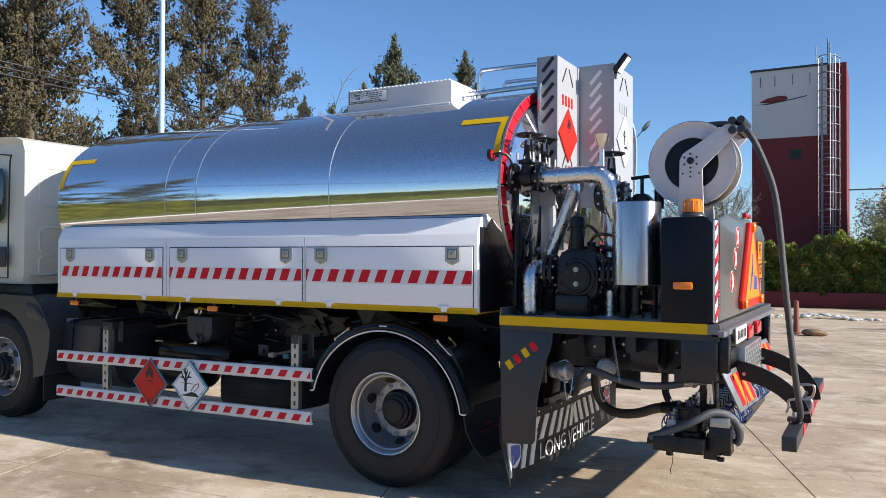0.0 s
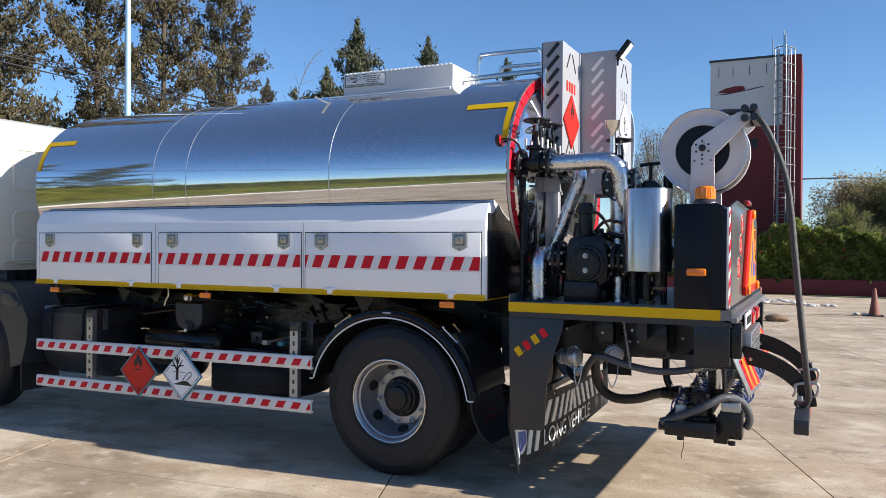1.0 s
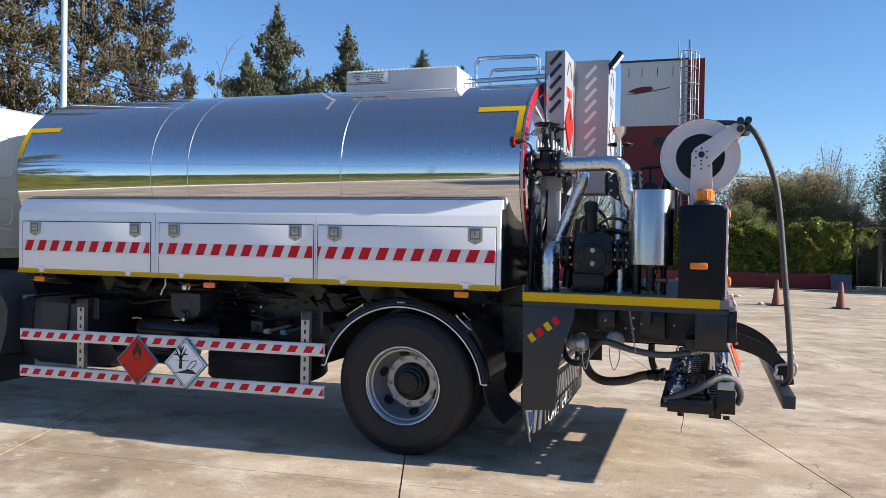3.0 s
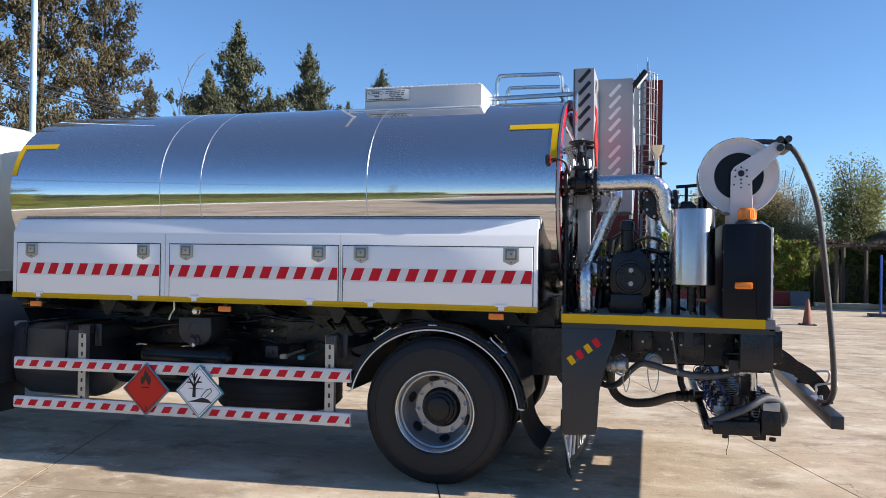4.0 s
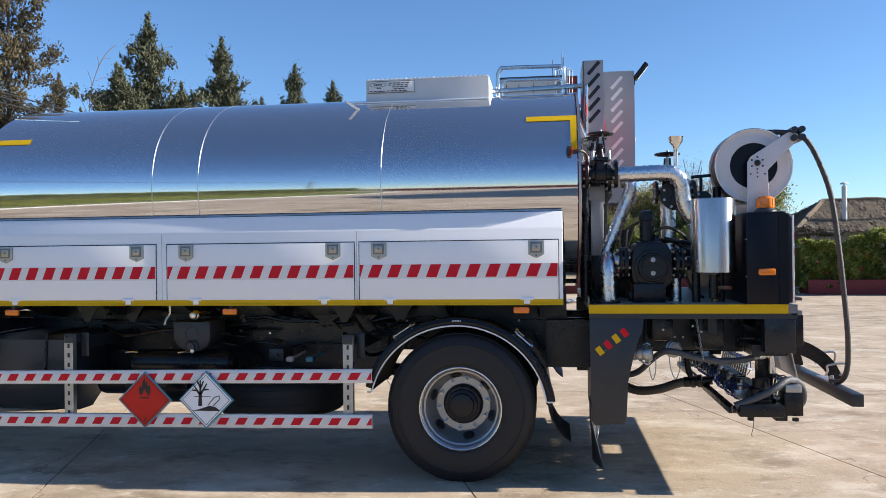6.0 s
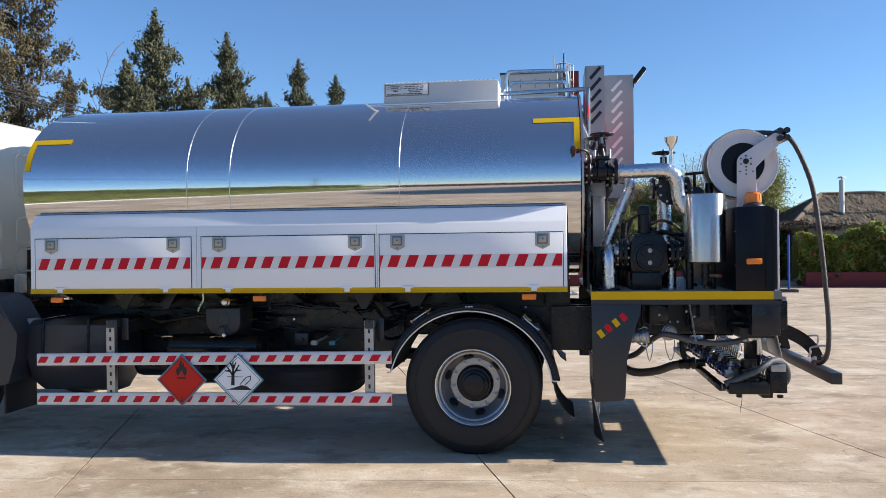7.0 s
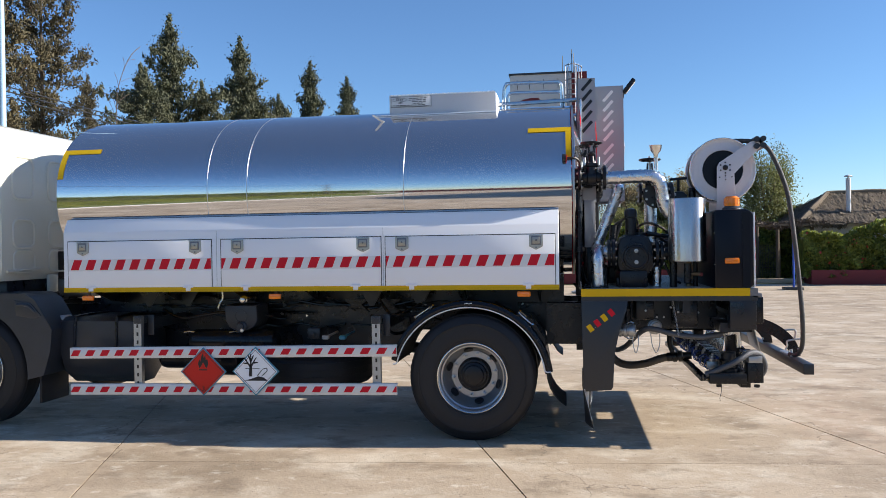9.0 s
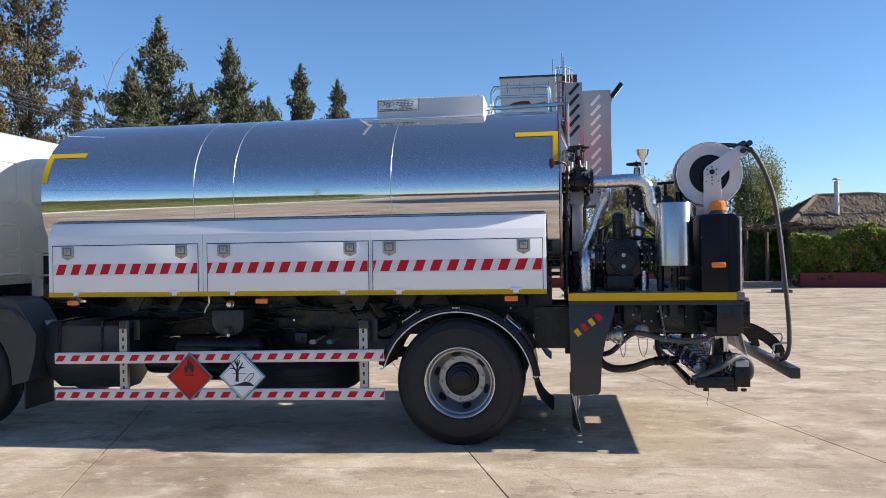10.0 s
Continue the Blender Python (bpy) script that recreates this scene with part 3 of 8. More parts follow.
for x0, x1, cs, hs, pitch, st in ((-6.728, -5.353, (-6.578, -5.500), (-6.505, -5.572), 0.1420, 0.0242), (-5.262, -3.828, (-5.109, -3.981), (-5.036, -4.051), 0.1421, -0.069), (-3.787, -2.367, (-3.643, -2.519), (-3.565, -2.586), 0.1414, -0.084)):
    bm = B()
    box(bm, x0, x1, 4.663, 4.6695, 1.303, 1.716, 0.003)
    door = part("locker_door", bm, "white", locker, "white drop-down locker door")
    bm = B()
    for a, b, c, d in ((x0 - 0.006, x1 + 0.006, 1.717, 1.723), (x0 - 0.006, x0 - 0.001, 1.303, 1.717), (x1 + 0.001, x1 + 0.006, 1.303, 1.717)):
        box(bm, a, b, 4.6668, 4.6694, c, d)
    part("door_gap", bm, "ink", door)
    bm = B()
    box(bm, x0 + 0.004, x1 - 0.003, 4.6610, 4.6632, 1.452, 1.556)
    band = part("warning_band", bm, "film", door, "white reflective band with slanted red marks")
    bm = B()
    red_marks(bm, x0 + 0.004, x1 - 0.003, 1.462, 1.553, 4.6592, 4.6608, pitch, 0.0775, 0.035, st)
    split("red_mark", bm, "red", band)
    for cx in cs:
        bm = B()
        shield(bm, cx, 4.663, 1.652, 0.056, 0.062, 0.012)
        catch = part("door_catch", bm, "catch", door, "shield-shaped stainless steel door catch")
        bm = B()
        box(bm, cx - 0.029, cx + 0.029, 4.6455, 4.6500, 1.640, 1.692, 0.003)
        box(bm, cx - 0.017, cx + 0.012, 4.6425, 4.6460, 1.655, 1.682, 0.003)
        for bx in (cx - 0.048, cx + 0.048):
            lathe(bm, (bx, 4.6515, 1.702), (0, -1, 0), [(0, 0.005), (0.003, 0.004)], 8)
        part("paddle", bm, "catch", catch)
        # Raised darker plate paints the shade of the recess round the paddle.
        bm = B()
        box(bm, cx - 0.040, cx + 0.040, 4.6496, 4.6520, 1.629, 1.703, 0.002)
        lathe(bm, (cx + 0.002, 4.6426, 1.669), (0, -1, 0), [(0, 0.008), (0.002, 0.008)], 12)
        lathe(bm, (cx, 4.6515, 1.610), (0, -1, 0), [(0, 0.007), (0.002, 0.007)], 12)
        part("paddle_recess", bm, "edgegrey", catch)
    for hx in hs:
        bm = B()
        box(bm, hx - 0.045, hx + 0.045, 4.651, 4.665, 1.297, 1.315, 0.004)
        box(bm, hx - 0.022, hx + 0.022, 4.655, 4.6655, 1.262, 1.298, 0.003)
        part("hinge", bm, "white", door, "white painted hinge")


# marker lamps below the lockers
def marker(x, z, y=4.70, hang=True):
    bm = B()
    box(bm, x - 0.056, x + 0.056, y - 0.022, y, z - 0.023, z + 0.023, 0.0105)
    lamp = part("marker_lamp", bm, "amber", truck, "amber side marker lamp")
    bm = B()
    box(bm, x - 0.052, x + 0.052, y, y + 0.008, z - 0.019, z + 0.019, 0.003)
    if hang:
        box(bm, x - 0.012, x + 0.012, y + 0.004, y + 0.012, z, 1.275)
    part("lamp_base", bm, "plastic", lamp)


for x, z in ((-6.553, 1.208), (-4.783, 1.215), (-2.627, 1.224)):
    marker(x, z)

# side guard: two marked planks on two slotted posts, rising slightly to the rear
def rising(bm):
    for v in bm.verts:
        v.co.z += (v.co.x + 6.687) * 0.0135
    return bm


for z0, z1, st in ((0.670, 0.768, 0.008), (0.346, 0.443, 0.003)):
    bm = B()
    prism(bm, [(4.608, z0 + 0.010), (4.608, z1 - 0.010), (4.614, z1), (4.643, z1), (4.643, z1 - 0.012), (4.628, z1 - 0.016), (4.628, z0 + 0.016), (4.643, z0 + 0.012), (4.643, z0), (4.614, z0)], "x", -6.687, -3.694)
    plank = part("guard_plank", rising(bm), "guard", truck, "white side guard plank with slanted red marks")
    bm = B()
    red_marks(bm, -6.687, -3.696, z0 + 0.024, z1 - 0.023, 4.6055, 4.6075, 0.1404, 0.072, 0.030, st)
    split("red_mark", rising(bm), "red", plank)
for x in (-6.053, -3.876):
    bm = B()
    box(bm, x - 0.036, x + 0.036, 4.646, 4.651, 0.375, 1.045)
    box(bm, x - 0.036, x - 0.031, 4.651, 4.69, 0.375, 1.045)
    box(bm, x + 0.031, x + 0.036, 4.651, 4.69, 0.375, 1.045)
    post = part("guard_post", bm, "galv", truck, "slotted galvanised side guard post")
    # Black bars on the face carry the shade inside the post's slots.
    bm = B()
    for k in range(8):
        z = 0.44 + k * 0.072
        if abs(z - 0.74) > 0.06:
            box(bm, x - 0.008, x + 0.008, 4.643, 4.6465, z, z + 0.032)
    split("slot", bm, "ink", post)
    bm = B()
    box(bm, x + 0.04, x + 0.10, 4.75, 4.757, 0.87, 1.05, 0.002)
    box(bm, x + 0.04, x + 0.055, 4.757, 5.45, 0.92, 1.02)
    part("post_bracket", bm, "darkgrey", post)
    bm = B()
    box(bm, x - 0.034, x + 0.034, 4.641, 4.745, 0.98, 1.05, 0.004)
    for dx in (-0.015, 0.015):
        lathe(bm, (x + dx, 4.641, 1.03), (0, -1, 0), [(0, 0.009), (0.01, 0.009)], 6)
    part("post_cap", bm, "plastic", post)


def diamond(bm, cx, cz, h, y0, y1, mi=0, bev=0.0):
    prism(bm, [(cx - h, cz), (cx, cz + h), (cx + h, cz), (cx, cz - h)], "y", y0, y1, bev, mi)


def diamond_rim(bm, cx, cz, a, b, y0, y1):
    for sx, sz in ((1, 1), (1, -1), (-1, 1), (-1, -1)):
        prism(bm, [(cx + sx * b, cz), (cx, cz + sz * b), (cx, cz + sz * a), (cx + sx * a, cz)], "y", y0, y1)


def flame(cx, cz, s, y0, y1):
    bm = B()
    prism(bm, [(cx - 0.30 * s, cz - 0.25 * s), (cx - 0.42 * s, cz + 0.10 * s), (cx - 0.30 * s, cz + 0.45 * s), (cx - 0.22 * s, cz + 0.25 * s), (cx - 0.12 * s, cz + 0.70 * s), (cx + 0.02 * s, cz + 0.98 * s), (cx + 0.06 * s, cz + 0.55 * s), (cx + 0.20 * s, cz + 0.78 * s), (cx + 0.22 * s, cz + 0.38 * s), (cx + 0.36 * s, cz + 0.48 * s), (cx + 0.42 * s, cz + 0.05 * s), (cx + 0.28 * s, cz - 0.25 * s), (cx + 0.14 * s, cz - 0.05 * s), (cx, cz + 0.22 * s), (cx - 0.14 * s, cz - 0.08 * s)], "y", y0, y1)
    box(bm, cx - 0.34 * s, cx + 0.34 * s, y0, y1, cz - 0.42 * s, cz - 0.33 * s)
    return bm


def dead_tree(cx, cz, s, y0, y1):
    bm = B()

    def limb(p, q, w0, w1):
        d = Vector((q[0] - p[0], q[1] - p[1]))
        n = Vector((-d.y, d.x)).normalized()
        a, b = Vector(p), Vector(q)
        prism(bm, [tuple(a + n * w0), tuple(b + n * w1), tuple(b - n * w1), tuple(a - n * w0)], "y", y0, y1)
    o = (cx - 0.25 * s, cz - 0.25 * s)
    limb(o, (o[0] + 0.02 * s, o[1] + 0.55 * s), 0.08 * s, 0.06 * s)
    for q0, q1 in (((0.0, 0.45), (-0.28, 0.85)), ((0.02, 0.5), (0.02, 1.05)), ((0.02, 0.45), (0.30, 0.90)), ((-0.14, 0.62), (-0.34, 0.62)), ((0.16, 0.65), (0.38, 0.66)), ((0.02, 0.75), (-0.12, 1.02)), ((0.03, 0.72), (0.16, 1.0))):
        limb((o[0] + q0[0] * s, o[1] + q0[1] * s), (o[0] + q1[0] * s, o[1] + q1[1] * s), 0.045 * s, 0.02 * s)
    prism(bm, [(cx - 0.55 * s, cz - 0.45 * s), (cx + 0.60 * s, cz - 0.45 * s), (cx + 0.42 * s, cz - 0.30 * s), (cx + 0.15 * s, cz - 0.24 * s), (cx - 0.20 * s, cz - 0.36 * s)], "y", y0, y1)
    limb((cx - 0.5 * s, cz + 0.12 * s), (cx + 0.2 * s, cz + 0.12 * s), 0.012 * s, 0.012 * s)
    for p, q in (((0.08, -0.22), (0.36, 0.10)), ((0.36, 0.10), (0.56, 0.16)), ((0.56, 0.16), (0.58, 0.02)), ((0.58, 0.02), (0.30, -0.24))):
        limb((cx + p[0] * s, cz + p[1] * s), (cx + q[0] * s, cz + q[1] * s), 0.016 * s, 0.016 * s)
    return bm


def placard(cx, cz, h, face, rim, y, art, label):
    bm = B()
    diamond(bm, cx, cz, h, y - 0.006, y + 0.006)
    p = part("hazard_placard", bm, rim, truck, label)
    bm = B()
    diamond(bm, cx, cz, h - 0.014, y - 0.009, y - 0.0055)
    f = part("placard_face", bm, face, p)
    bm = B()
    diamond_rim(bm, cx, cz, h - 0.026, h - 0.031, y - 0.0105, y - 0.0085)
    part("border_line", bm, "ink", f)
    part("pictogram", art, "ink", f)
    return f


f = placard(-5.408, 0.570, 0.210, "signred", "teal", 4.596, flame(-5.408, 0.628, 0.112, 4.5850, 4.5875), "red diamond placard with a flame and the number 3")
part("class_number", text("3", 0.055, Matrix.Translation((-5.408, 4.586, 0.420)) @ pose(0, 0, 0, 90)), "ink", f)
placard(-4.928, 0.578, 0.210, "white", "teal", 4.592, dead_tree(-4.928, 0.580, 0.182, 4.5810, 4.5835), "white diamond placard with a bare tree pictogram")


# wheels
def tyre_bm(cx, cz, y0, y1, R, r):
    """Tyre between y0 (outer) and y1."""
    bm = B()
    w = y1 - y0
    prof = [(0.035, r), (0.014, r + 0.010), (0.004, r + 0.030), (0.0, r + 0.06), (0.0, R - 0.12), (0.007, R - 0.085), (0.004, R - 0.076), (0.020, R - 0.035), (0.042, R - 0.010), (0.065, R)]
    full = prof + [(w - a, b) for a, b in reversed(prof)]
    lathe(bm, (cx, y0, cz), (0, 1, 0), full, 72, caps=False)
    return bm


def grooves(bm, cx, cz, y0, y1, R):
    for k in range(1, 5):
        y = y0 + (y1 - y0) * k / 5
        torus(bm, (cx, y, cz), (0, 1, 0), R - 0.001, 0.004, 72, 6)
    return bm


def wheel(cx, cz, y0, dish, label, R=0.520):
    """dish > 0: hub deep inside (rear); < 0: hub stands out (front)."""
    r = 0.283 if dish > 0 else 0.288
    fl = y0 + 0.020
    if dish > 0:
        prof = [(0.012, r + 0.010), (-0.008, r + 0.012), (-0.012, r + 0.006), (-0.006, r - 0.004), (0.010, r - 0.012), (0.024, r - 0.016), (0.030, r - 0.028), (0.060, r - 0.032),
                (dish - 0.138, r - 0.035), (dish - 0.130, r - 0.038), (dish - 0.050, 0.208), (dish - 0.041, 0.203), (dish - 0.036, 0.196), (dish - 0.036, 0.12), (dish - 0.036, 0.02)]
    else:
        prof = [(0.0, r + 0.006), (-0.004, r + 0.016), (-0.004, r + 0.004), (0.012, r - 0.008), (0.045, r - 0.022), (0.075, r - 0.04), (0.075, r - 0.055), (0.03, r - 0.075), (0.015, 0.20), (0.012, 0.12), (0.012, 0.02)]
    bm = B()
    lathe(bm, (cx, fl, cz), (0, 1, 0), prof, 72, caps=False)
    w = part("wheel", bm, "rim", truck, label)
    bm = B()
    torus(bm, (cx, fl - 0.008, cz), (0, 1, 0), r + 0.008, 0.0065, 72, 8)
    part("rim_flange", bm, "bright", w, "bright rim flange")
    part("tyre", tyre_bm(cx, cz, y0, y0 + 0.30, R, r), "rubber", w, "black truck tyre")
    bm = B()
    for rr in (r + 0.030, R - 0.080):
        torus(bm, (cx, y0 + 0.0030, cz), (0, 1, 0), rr, 0.0034, 64, 6)
    grooves(bm, cx, cz, y0, y0 + 0.30, R)
    part("tyre_relief", bm, "rubber", w)
    face = fl + (dish - 0.036 if dish > 0 else 0.012)
    bm = B()
    hp = [(d * (0.75 if dish > 0 else 1.0), q) for d, q in ((0.0, 0.146), (-0.012, 0.146), (-0.02, 0.138), (-0.03, 0.136), (-0.05, 0.128), (-0.055, 0.112), (-0.082, 0.108), (-0.088, 0.098), (-0.094, 0.086), (-0.120, 0.082), (-0.126, 0.07), (-0.127, 0.02))]
    lathe(bm, (cx, face, cz), (0, 1, 0), hp, 48)
    for i in range(10):
        a = 2 * math.pi * i / 10
        lathe(bm, (cx + 0.119 * math.cos(a), face - 0.038, cz + 0.119 * math.sin(a)), (0, -1, 0), [(0, 0.009), (0.012, 0.008)], 6)
    part("hub_cap", bm, "castiron", w, "black hub cap")
    for i in range(10):
        a = 2 * math.pi * (i + 0.25) / 10
        p = Vector((cx + 0.180 * math.cos(a), face, cz + 0.180 * math.sin(a)))
        bm = B()
        lathe(bm, p, (0, -1, 0), [(0, 0.024), (0.007, 0.024), (0.008, 0.016), (0.026, 0.0155), (0.028, 0.010), (0.042, 0.009)], 6)
        part("wheel_nut", bm, "galv", w)
    # Solid black ovals stand for the shade inside the hand holes.
    for i in range(6):
        a = math.radians(60 * i + 41)
        e = Vector((math.cos(a), 0, math.sin(a)))
        t = Vector((-math.sin(a), 0, math.cos(a)))
        if dish > 0:
            c = Vector((cx, fl + dish - 0.092, cz)) + e * 0.2245
            nrm = (-e * 0.92 + Vector((0, -0.40, 0))).normalized()
        else:
            c = Vector((cx, fl + 0.026, cz)) + e * (r - 0.078)
            nrm = (e * 0.3 + Vector((0, -0.95, 0))).normalized()
        v = nrm.cross(t).normalized()
        bm = B()
        loft(bm, [[c + nrm * d + (t * 0.040 * math.cos(2 * math.pi * j / 20) + v * (0.036 if dish > 0 else 0.024) * math.sin(2 * math.pi * j / 20)) for j in range(20)] for d in (-0.014, 0.012)])
        part("hand_hole", bm, "ink", w)
    return w


WX = -3.065
wheel(WX, 0.529, 4.650, 0.225, "silver rear wheel with a deep dish and black tyre", 0.530)
bm = tyre_bm(WX, 0.529, 4.985, 5.285, 0.530, 0.290)
inner = part("inner_tyre", bm, "rubber", truck, "black inner twin tyre")
for y in (6.55, 6.875):
    part("far_tyre", tyre_bm(WX, 0.529, y, y + 0.30, 0.530, 0.290), "rubber", truck)
wheel(-7.78, 0.520, 4.755, -0.02, "silver front wheel with a black tyre")
part("far_front_tyre", tyre_bm(-7.78, 0.520, 6.82, 7.12, 0.520, 0.290), "rubber", truck)
bm = B()
rod(bm, (WX, 4.95, 0.52), (WX, 6.9, 0.52), 0.09)
ball(bm, (WX, 5.92, 0.52), 0.26, 20)
rod(bm, (WX, 5.92, 0.56), (-5.2, 5.92, 0.72), 0.055)
part("rear_axle", bm, "chassis", truck)


# rear mudguards
GX, GZ = -3.088, 0.502


def guard_at(deg, grow, y):
    a = math.radians(deg)
    return Vector((GX + (0.632 + grow) * math.cos(a), y, GZ + (0.612 + grow) * math.sin(a)))


def mudguard(y0, y1):
    bm = B()
    loft(bm, [[guard_at(d, 0.0, y0), guard_at(d, 0.0, y1), guard_at(d, 0.012, y1), guard_at(d, 0.012, y0)] for d in [6 + 160 * i / 48 for i in range(49)]])
    return bm


guard = part("mudguard", mudguard(4.660, 5.33), "matblack", truck, "black plastic mudguard over the rear wheels")
part("far_mudguard", mudguard(6.54, 7.20), "matblack", truck)
# Edge trim in white, which also paints the highlight along the lip.
bm = B()
trim = [guard_at(8 + 158 * i / 60, 0.002, 4.662) for i in range(61)]
sweep(bm, [trim[0] + Vector((0.045, 0, -0.004)), trim[0] + Vector((0.018, 0, -0.006)), *trim, trim[-1] + Vector((-0.012, 0, -0.012)), trim[-1] + Vector((-0.035, 0, -0.012))], 0.0062, 6, 0)
part("edge_trim", bm, "film", guard, "pale edge trim with the lip's highlight in its colour")
bm = B()
loft(bm, [[guard_at(d, k, y) for k, y in ((0.010, 4.668), (0.030, 4.664), (0.056, 4.678), (0.064, 4.705), (0.060, 4.76), (0.010, 4.76))] for d in [7 + 158 * i / 48 for i in range(49)]])
part("guard_lip", bm, "black", guard)
bm = B()
for k in range(6):
    box(bm, GX - 0.030 + k * 0.011, GX - 0.023 + k * 0.011, 4.661, 4.668, 1.146, 1.154)
part("maker_mark", bm, "film", guard)
for deg, sgn in ((124, 1), (48, -1)):
    for y in (4.72, 4.90):
        bm = B()
        p = guard_at(deg, 0.075, y)
        t = (guard_at(deg - 4, 0.075, y) - guard_at(deg + 4, 0.075, y)).normalized()
        rod(bm, p - t * 0.075, p + t * 0.075, 0.008, 10)
        lathe(bm, p + t * 0.060, t, [(0, 0.008), (0.004, 0.015), (0.016, 0.015), (0.02, 0.008)], 6)
        lathe(bm, p - t * 0.085, t, [(0, 0.010), (0.004, 0.014), (0.014, 0.014), (0.02, 0.009)], 6)
        part("guard_clamp", bm, "bright", guard, "zinc-plated guard clamp")
bm = B()
prism(bm, [(GX + 0.43, 1.02), (GX + 0.52, 1.02), (GX + 0.62, 0.86), (GX + 0.66, 0.62), (GX + 0.64, 0.60), (GX + 0.60, 0.72)], "y", 4.72, 5.30)
part("guard_back", bm, "black", guard)
bm = B()
loft(bm, [[Vector((x, y, z)) for x, y in ((xx, 4.69), (xx + 0.010, 4.69), (xx + 0.010, 5.27), (xx, 5.27))] for xx, z in ((-2.452, 0.66), (-2.455, 0.60), (-2.445, 0.52), (-2.425, 0.45), (-2.39, 0.385), (-2.35, 0.340), (-2.315, 0.315), (-2.300, 0.305))])
part("mud_flap", bm, "rubber", guard, "curled black rubber mud flap")
for k, (y, z, w) in enumerate(((4.80, 0.50, 0.10), (4.95, 0.47, 0.14), (5.10, 0.50, 0.06), (4.85, 0.43, 0.20), (5.08, 0.43, 0.12))):
    bm = B()
    xs = -2.425 + (0.45 - z) * 0.40
    box(bm, xs + 0.008, xs + 0.015, y, y + w, z - 0.008, z + 0.008)
    part("flap_mark", bm, "brickred", guard)
bm = B()
loft(bm, [[Vector((x, y, z)) for x, y in ((xx, 6.55), (xx + 0.012, 6.55), (xx + 0.012, 7.1), (xx, 7.1))] for xx, z in ((-2.462, 0.72), (-2.44, 0.60), (-2.38, 0.50), (-2.33, 0.46))])
part("far_mud_flap", bm, "rubber", truck)

# chassis
for y in (5.50, 6.28):
    bm = B()
    box(bm, -8.9, -0.95, y, y + 0.02, 0.84, 1.10)
    box(bm, -8.9, -0.95, y, y + 0.08, 0.84, 0.852)
    box(bm, -8.9, -0.95, y, y + 0.08, 1.088, 1.10)
    bmesh.ops.remove_doubles(bm, verts=bm.verts, dist=0.002)
    beam = part("chassis_rail", bm, "chassis", truck, "black steel chassis rail")
    if y < 6:
        bm = B()
        for k in range(26):
            lathe(bm, (-6.9 + k * 0.22 + 0.04 * (k % 3), y, 0.90 + 0.06 * (k % 4)), (0, -1, 0), [(0, 0.012), (0.01, 0.011)], 6)
        split("rivet", bm, "galv", beam)
bm = B()
box(bm, -6.9, -2.3, 5.42, 6.42, 1.10, 1.33)
for k in range(7):
    x = -6.6 + k * 0.68
    prism(bm, [(4.78, 1.27), (5.5, 1.27), (5.5, 1.10), (5.1, 1.16)], "x", x, x + 0.012)
part("subframe", bm, "chassis", truck, "black subframe under the tank")
bm = B()
for x in (-6.25, -5.85, -4.05, -3.6):
    prism(bm, [(x - 0.12, 1.262), (x + 0.12, 1.262), (x + 0.02, 1.09), (x - 0.02, 1.09)], "y", 5.20, 5.212)
split("locker_bracket", bm, "chassis", truck)
bm = B()
box(bm, -6.7, -3.75, 5.455, 5.475, 0.60, 1.262)
part("side_skirt", bm, "chassis", truck, "black inner side plate")
# fuel tank, air vessels, spare wheel
bm = B()
prism(bm, [(4.84, 0.70), (4.86, 0.98), (4.92, 1.02), (5.40, 1.02), (5.45, 0.95), (5.45, 0.72), (5.38, 0.50), (5.22, 0.39), (5.06, 0.39), (4.91, 0.50)], "x", -6.96, -6.21, 0.03)
fuel = part("fuel_tank", bm, "plastic", truck, "dark grey rounded fuel tank")
bm = B()
for x in (-6.80, -6.38):
    sweep(bm, [(x, 4.835, 0.70), (x, 4.855, 0.98), (x, 4.92, 1.027), (x, 5.40, 1.027)], 0.012, 6, 3)
split("tank_strap", bm, "chassis", fuel)
bm = B()
lathe(bm, (-6.10, 5.15, 0.615), (1, 0, 0), [(0, 0.02), (0.0, 0.06), (0.03, 0.095), (0.07, 0.105), (0.27, 0.105), (0.29, 0.145), (0.33, 0.165), (0.78, 0.165), (0.82, 0.15), (0.84, 0.11), (0.84, 0.02)], 28)
part("air_vessel", bm, "black", truck, "black cylindrical air vessel")
bm = B()
lathe(bm, (-5.75, 5.05, 0.78), (1, 0, 0), [(0, 0.02), (0.0, 0.06), (0.03, 0.10), (0.06, 0.11), (0.80, 0.11), (0.83, 0.10), (0.86, 0.06), (0.86, 0.02)], 24)
part("air_vessel", bm, "black", truck, "black cylindrical air vessel")
bm = tyre_bm(0, 0, 0, 0.30, 0.52, 0.29)
grooves(bm, 0, 0, 0, 0.30, 0.52)
bm.transform(Matrix.Translation((-4.62, 5.36, 0.36)) @ Matrix.Rotation(radians(90), 4, "X"))
spare = part("spare_tyre", bm, "rubber", truck, "spare tyre lying flat under the frame")
bm = B()
prism(bm, [(-5.372, 1.12), (-5.06, 1.12), (-5.055, 0.98), (-5.085, 0.92), (-5.15, 0.885), (-5.27, 0.885), (-5.335, 0.92), (-5.37, 0.98)], "y", 4.95, 5.25, 0.025)
torus(bm, (-5.21, 4.951, 1.02), (0, 1, 0), 0.055, 0.005, 28, 6)
lathe(bm, (-5.205, 4.955, 0.925), (0, -1, 0), [(0, 0.05), (0.02, 0.05), (0.03, 0.035), (0.05, 0.03)], 20)
part("valve_box", bm, "plastic", truck, "rounded black valve box")
bm = B()
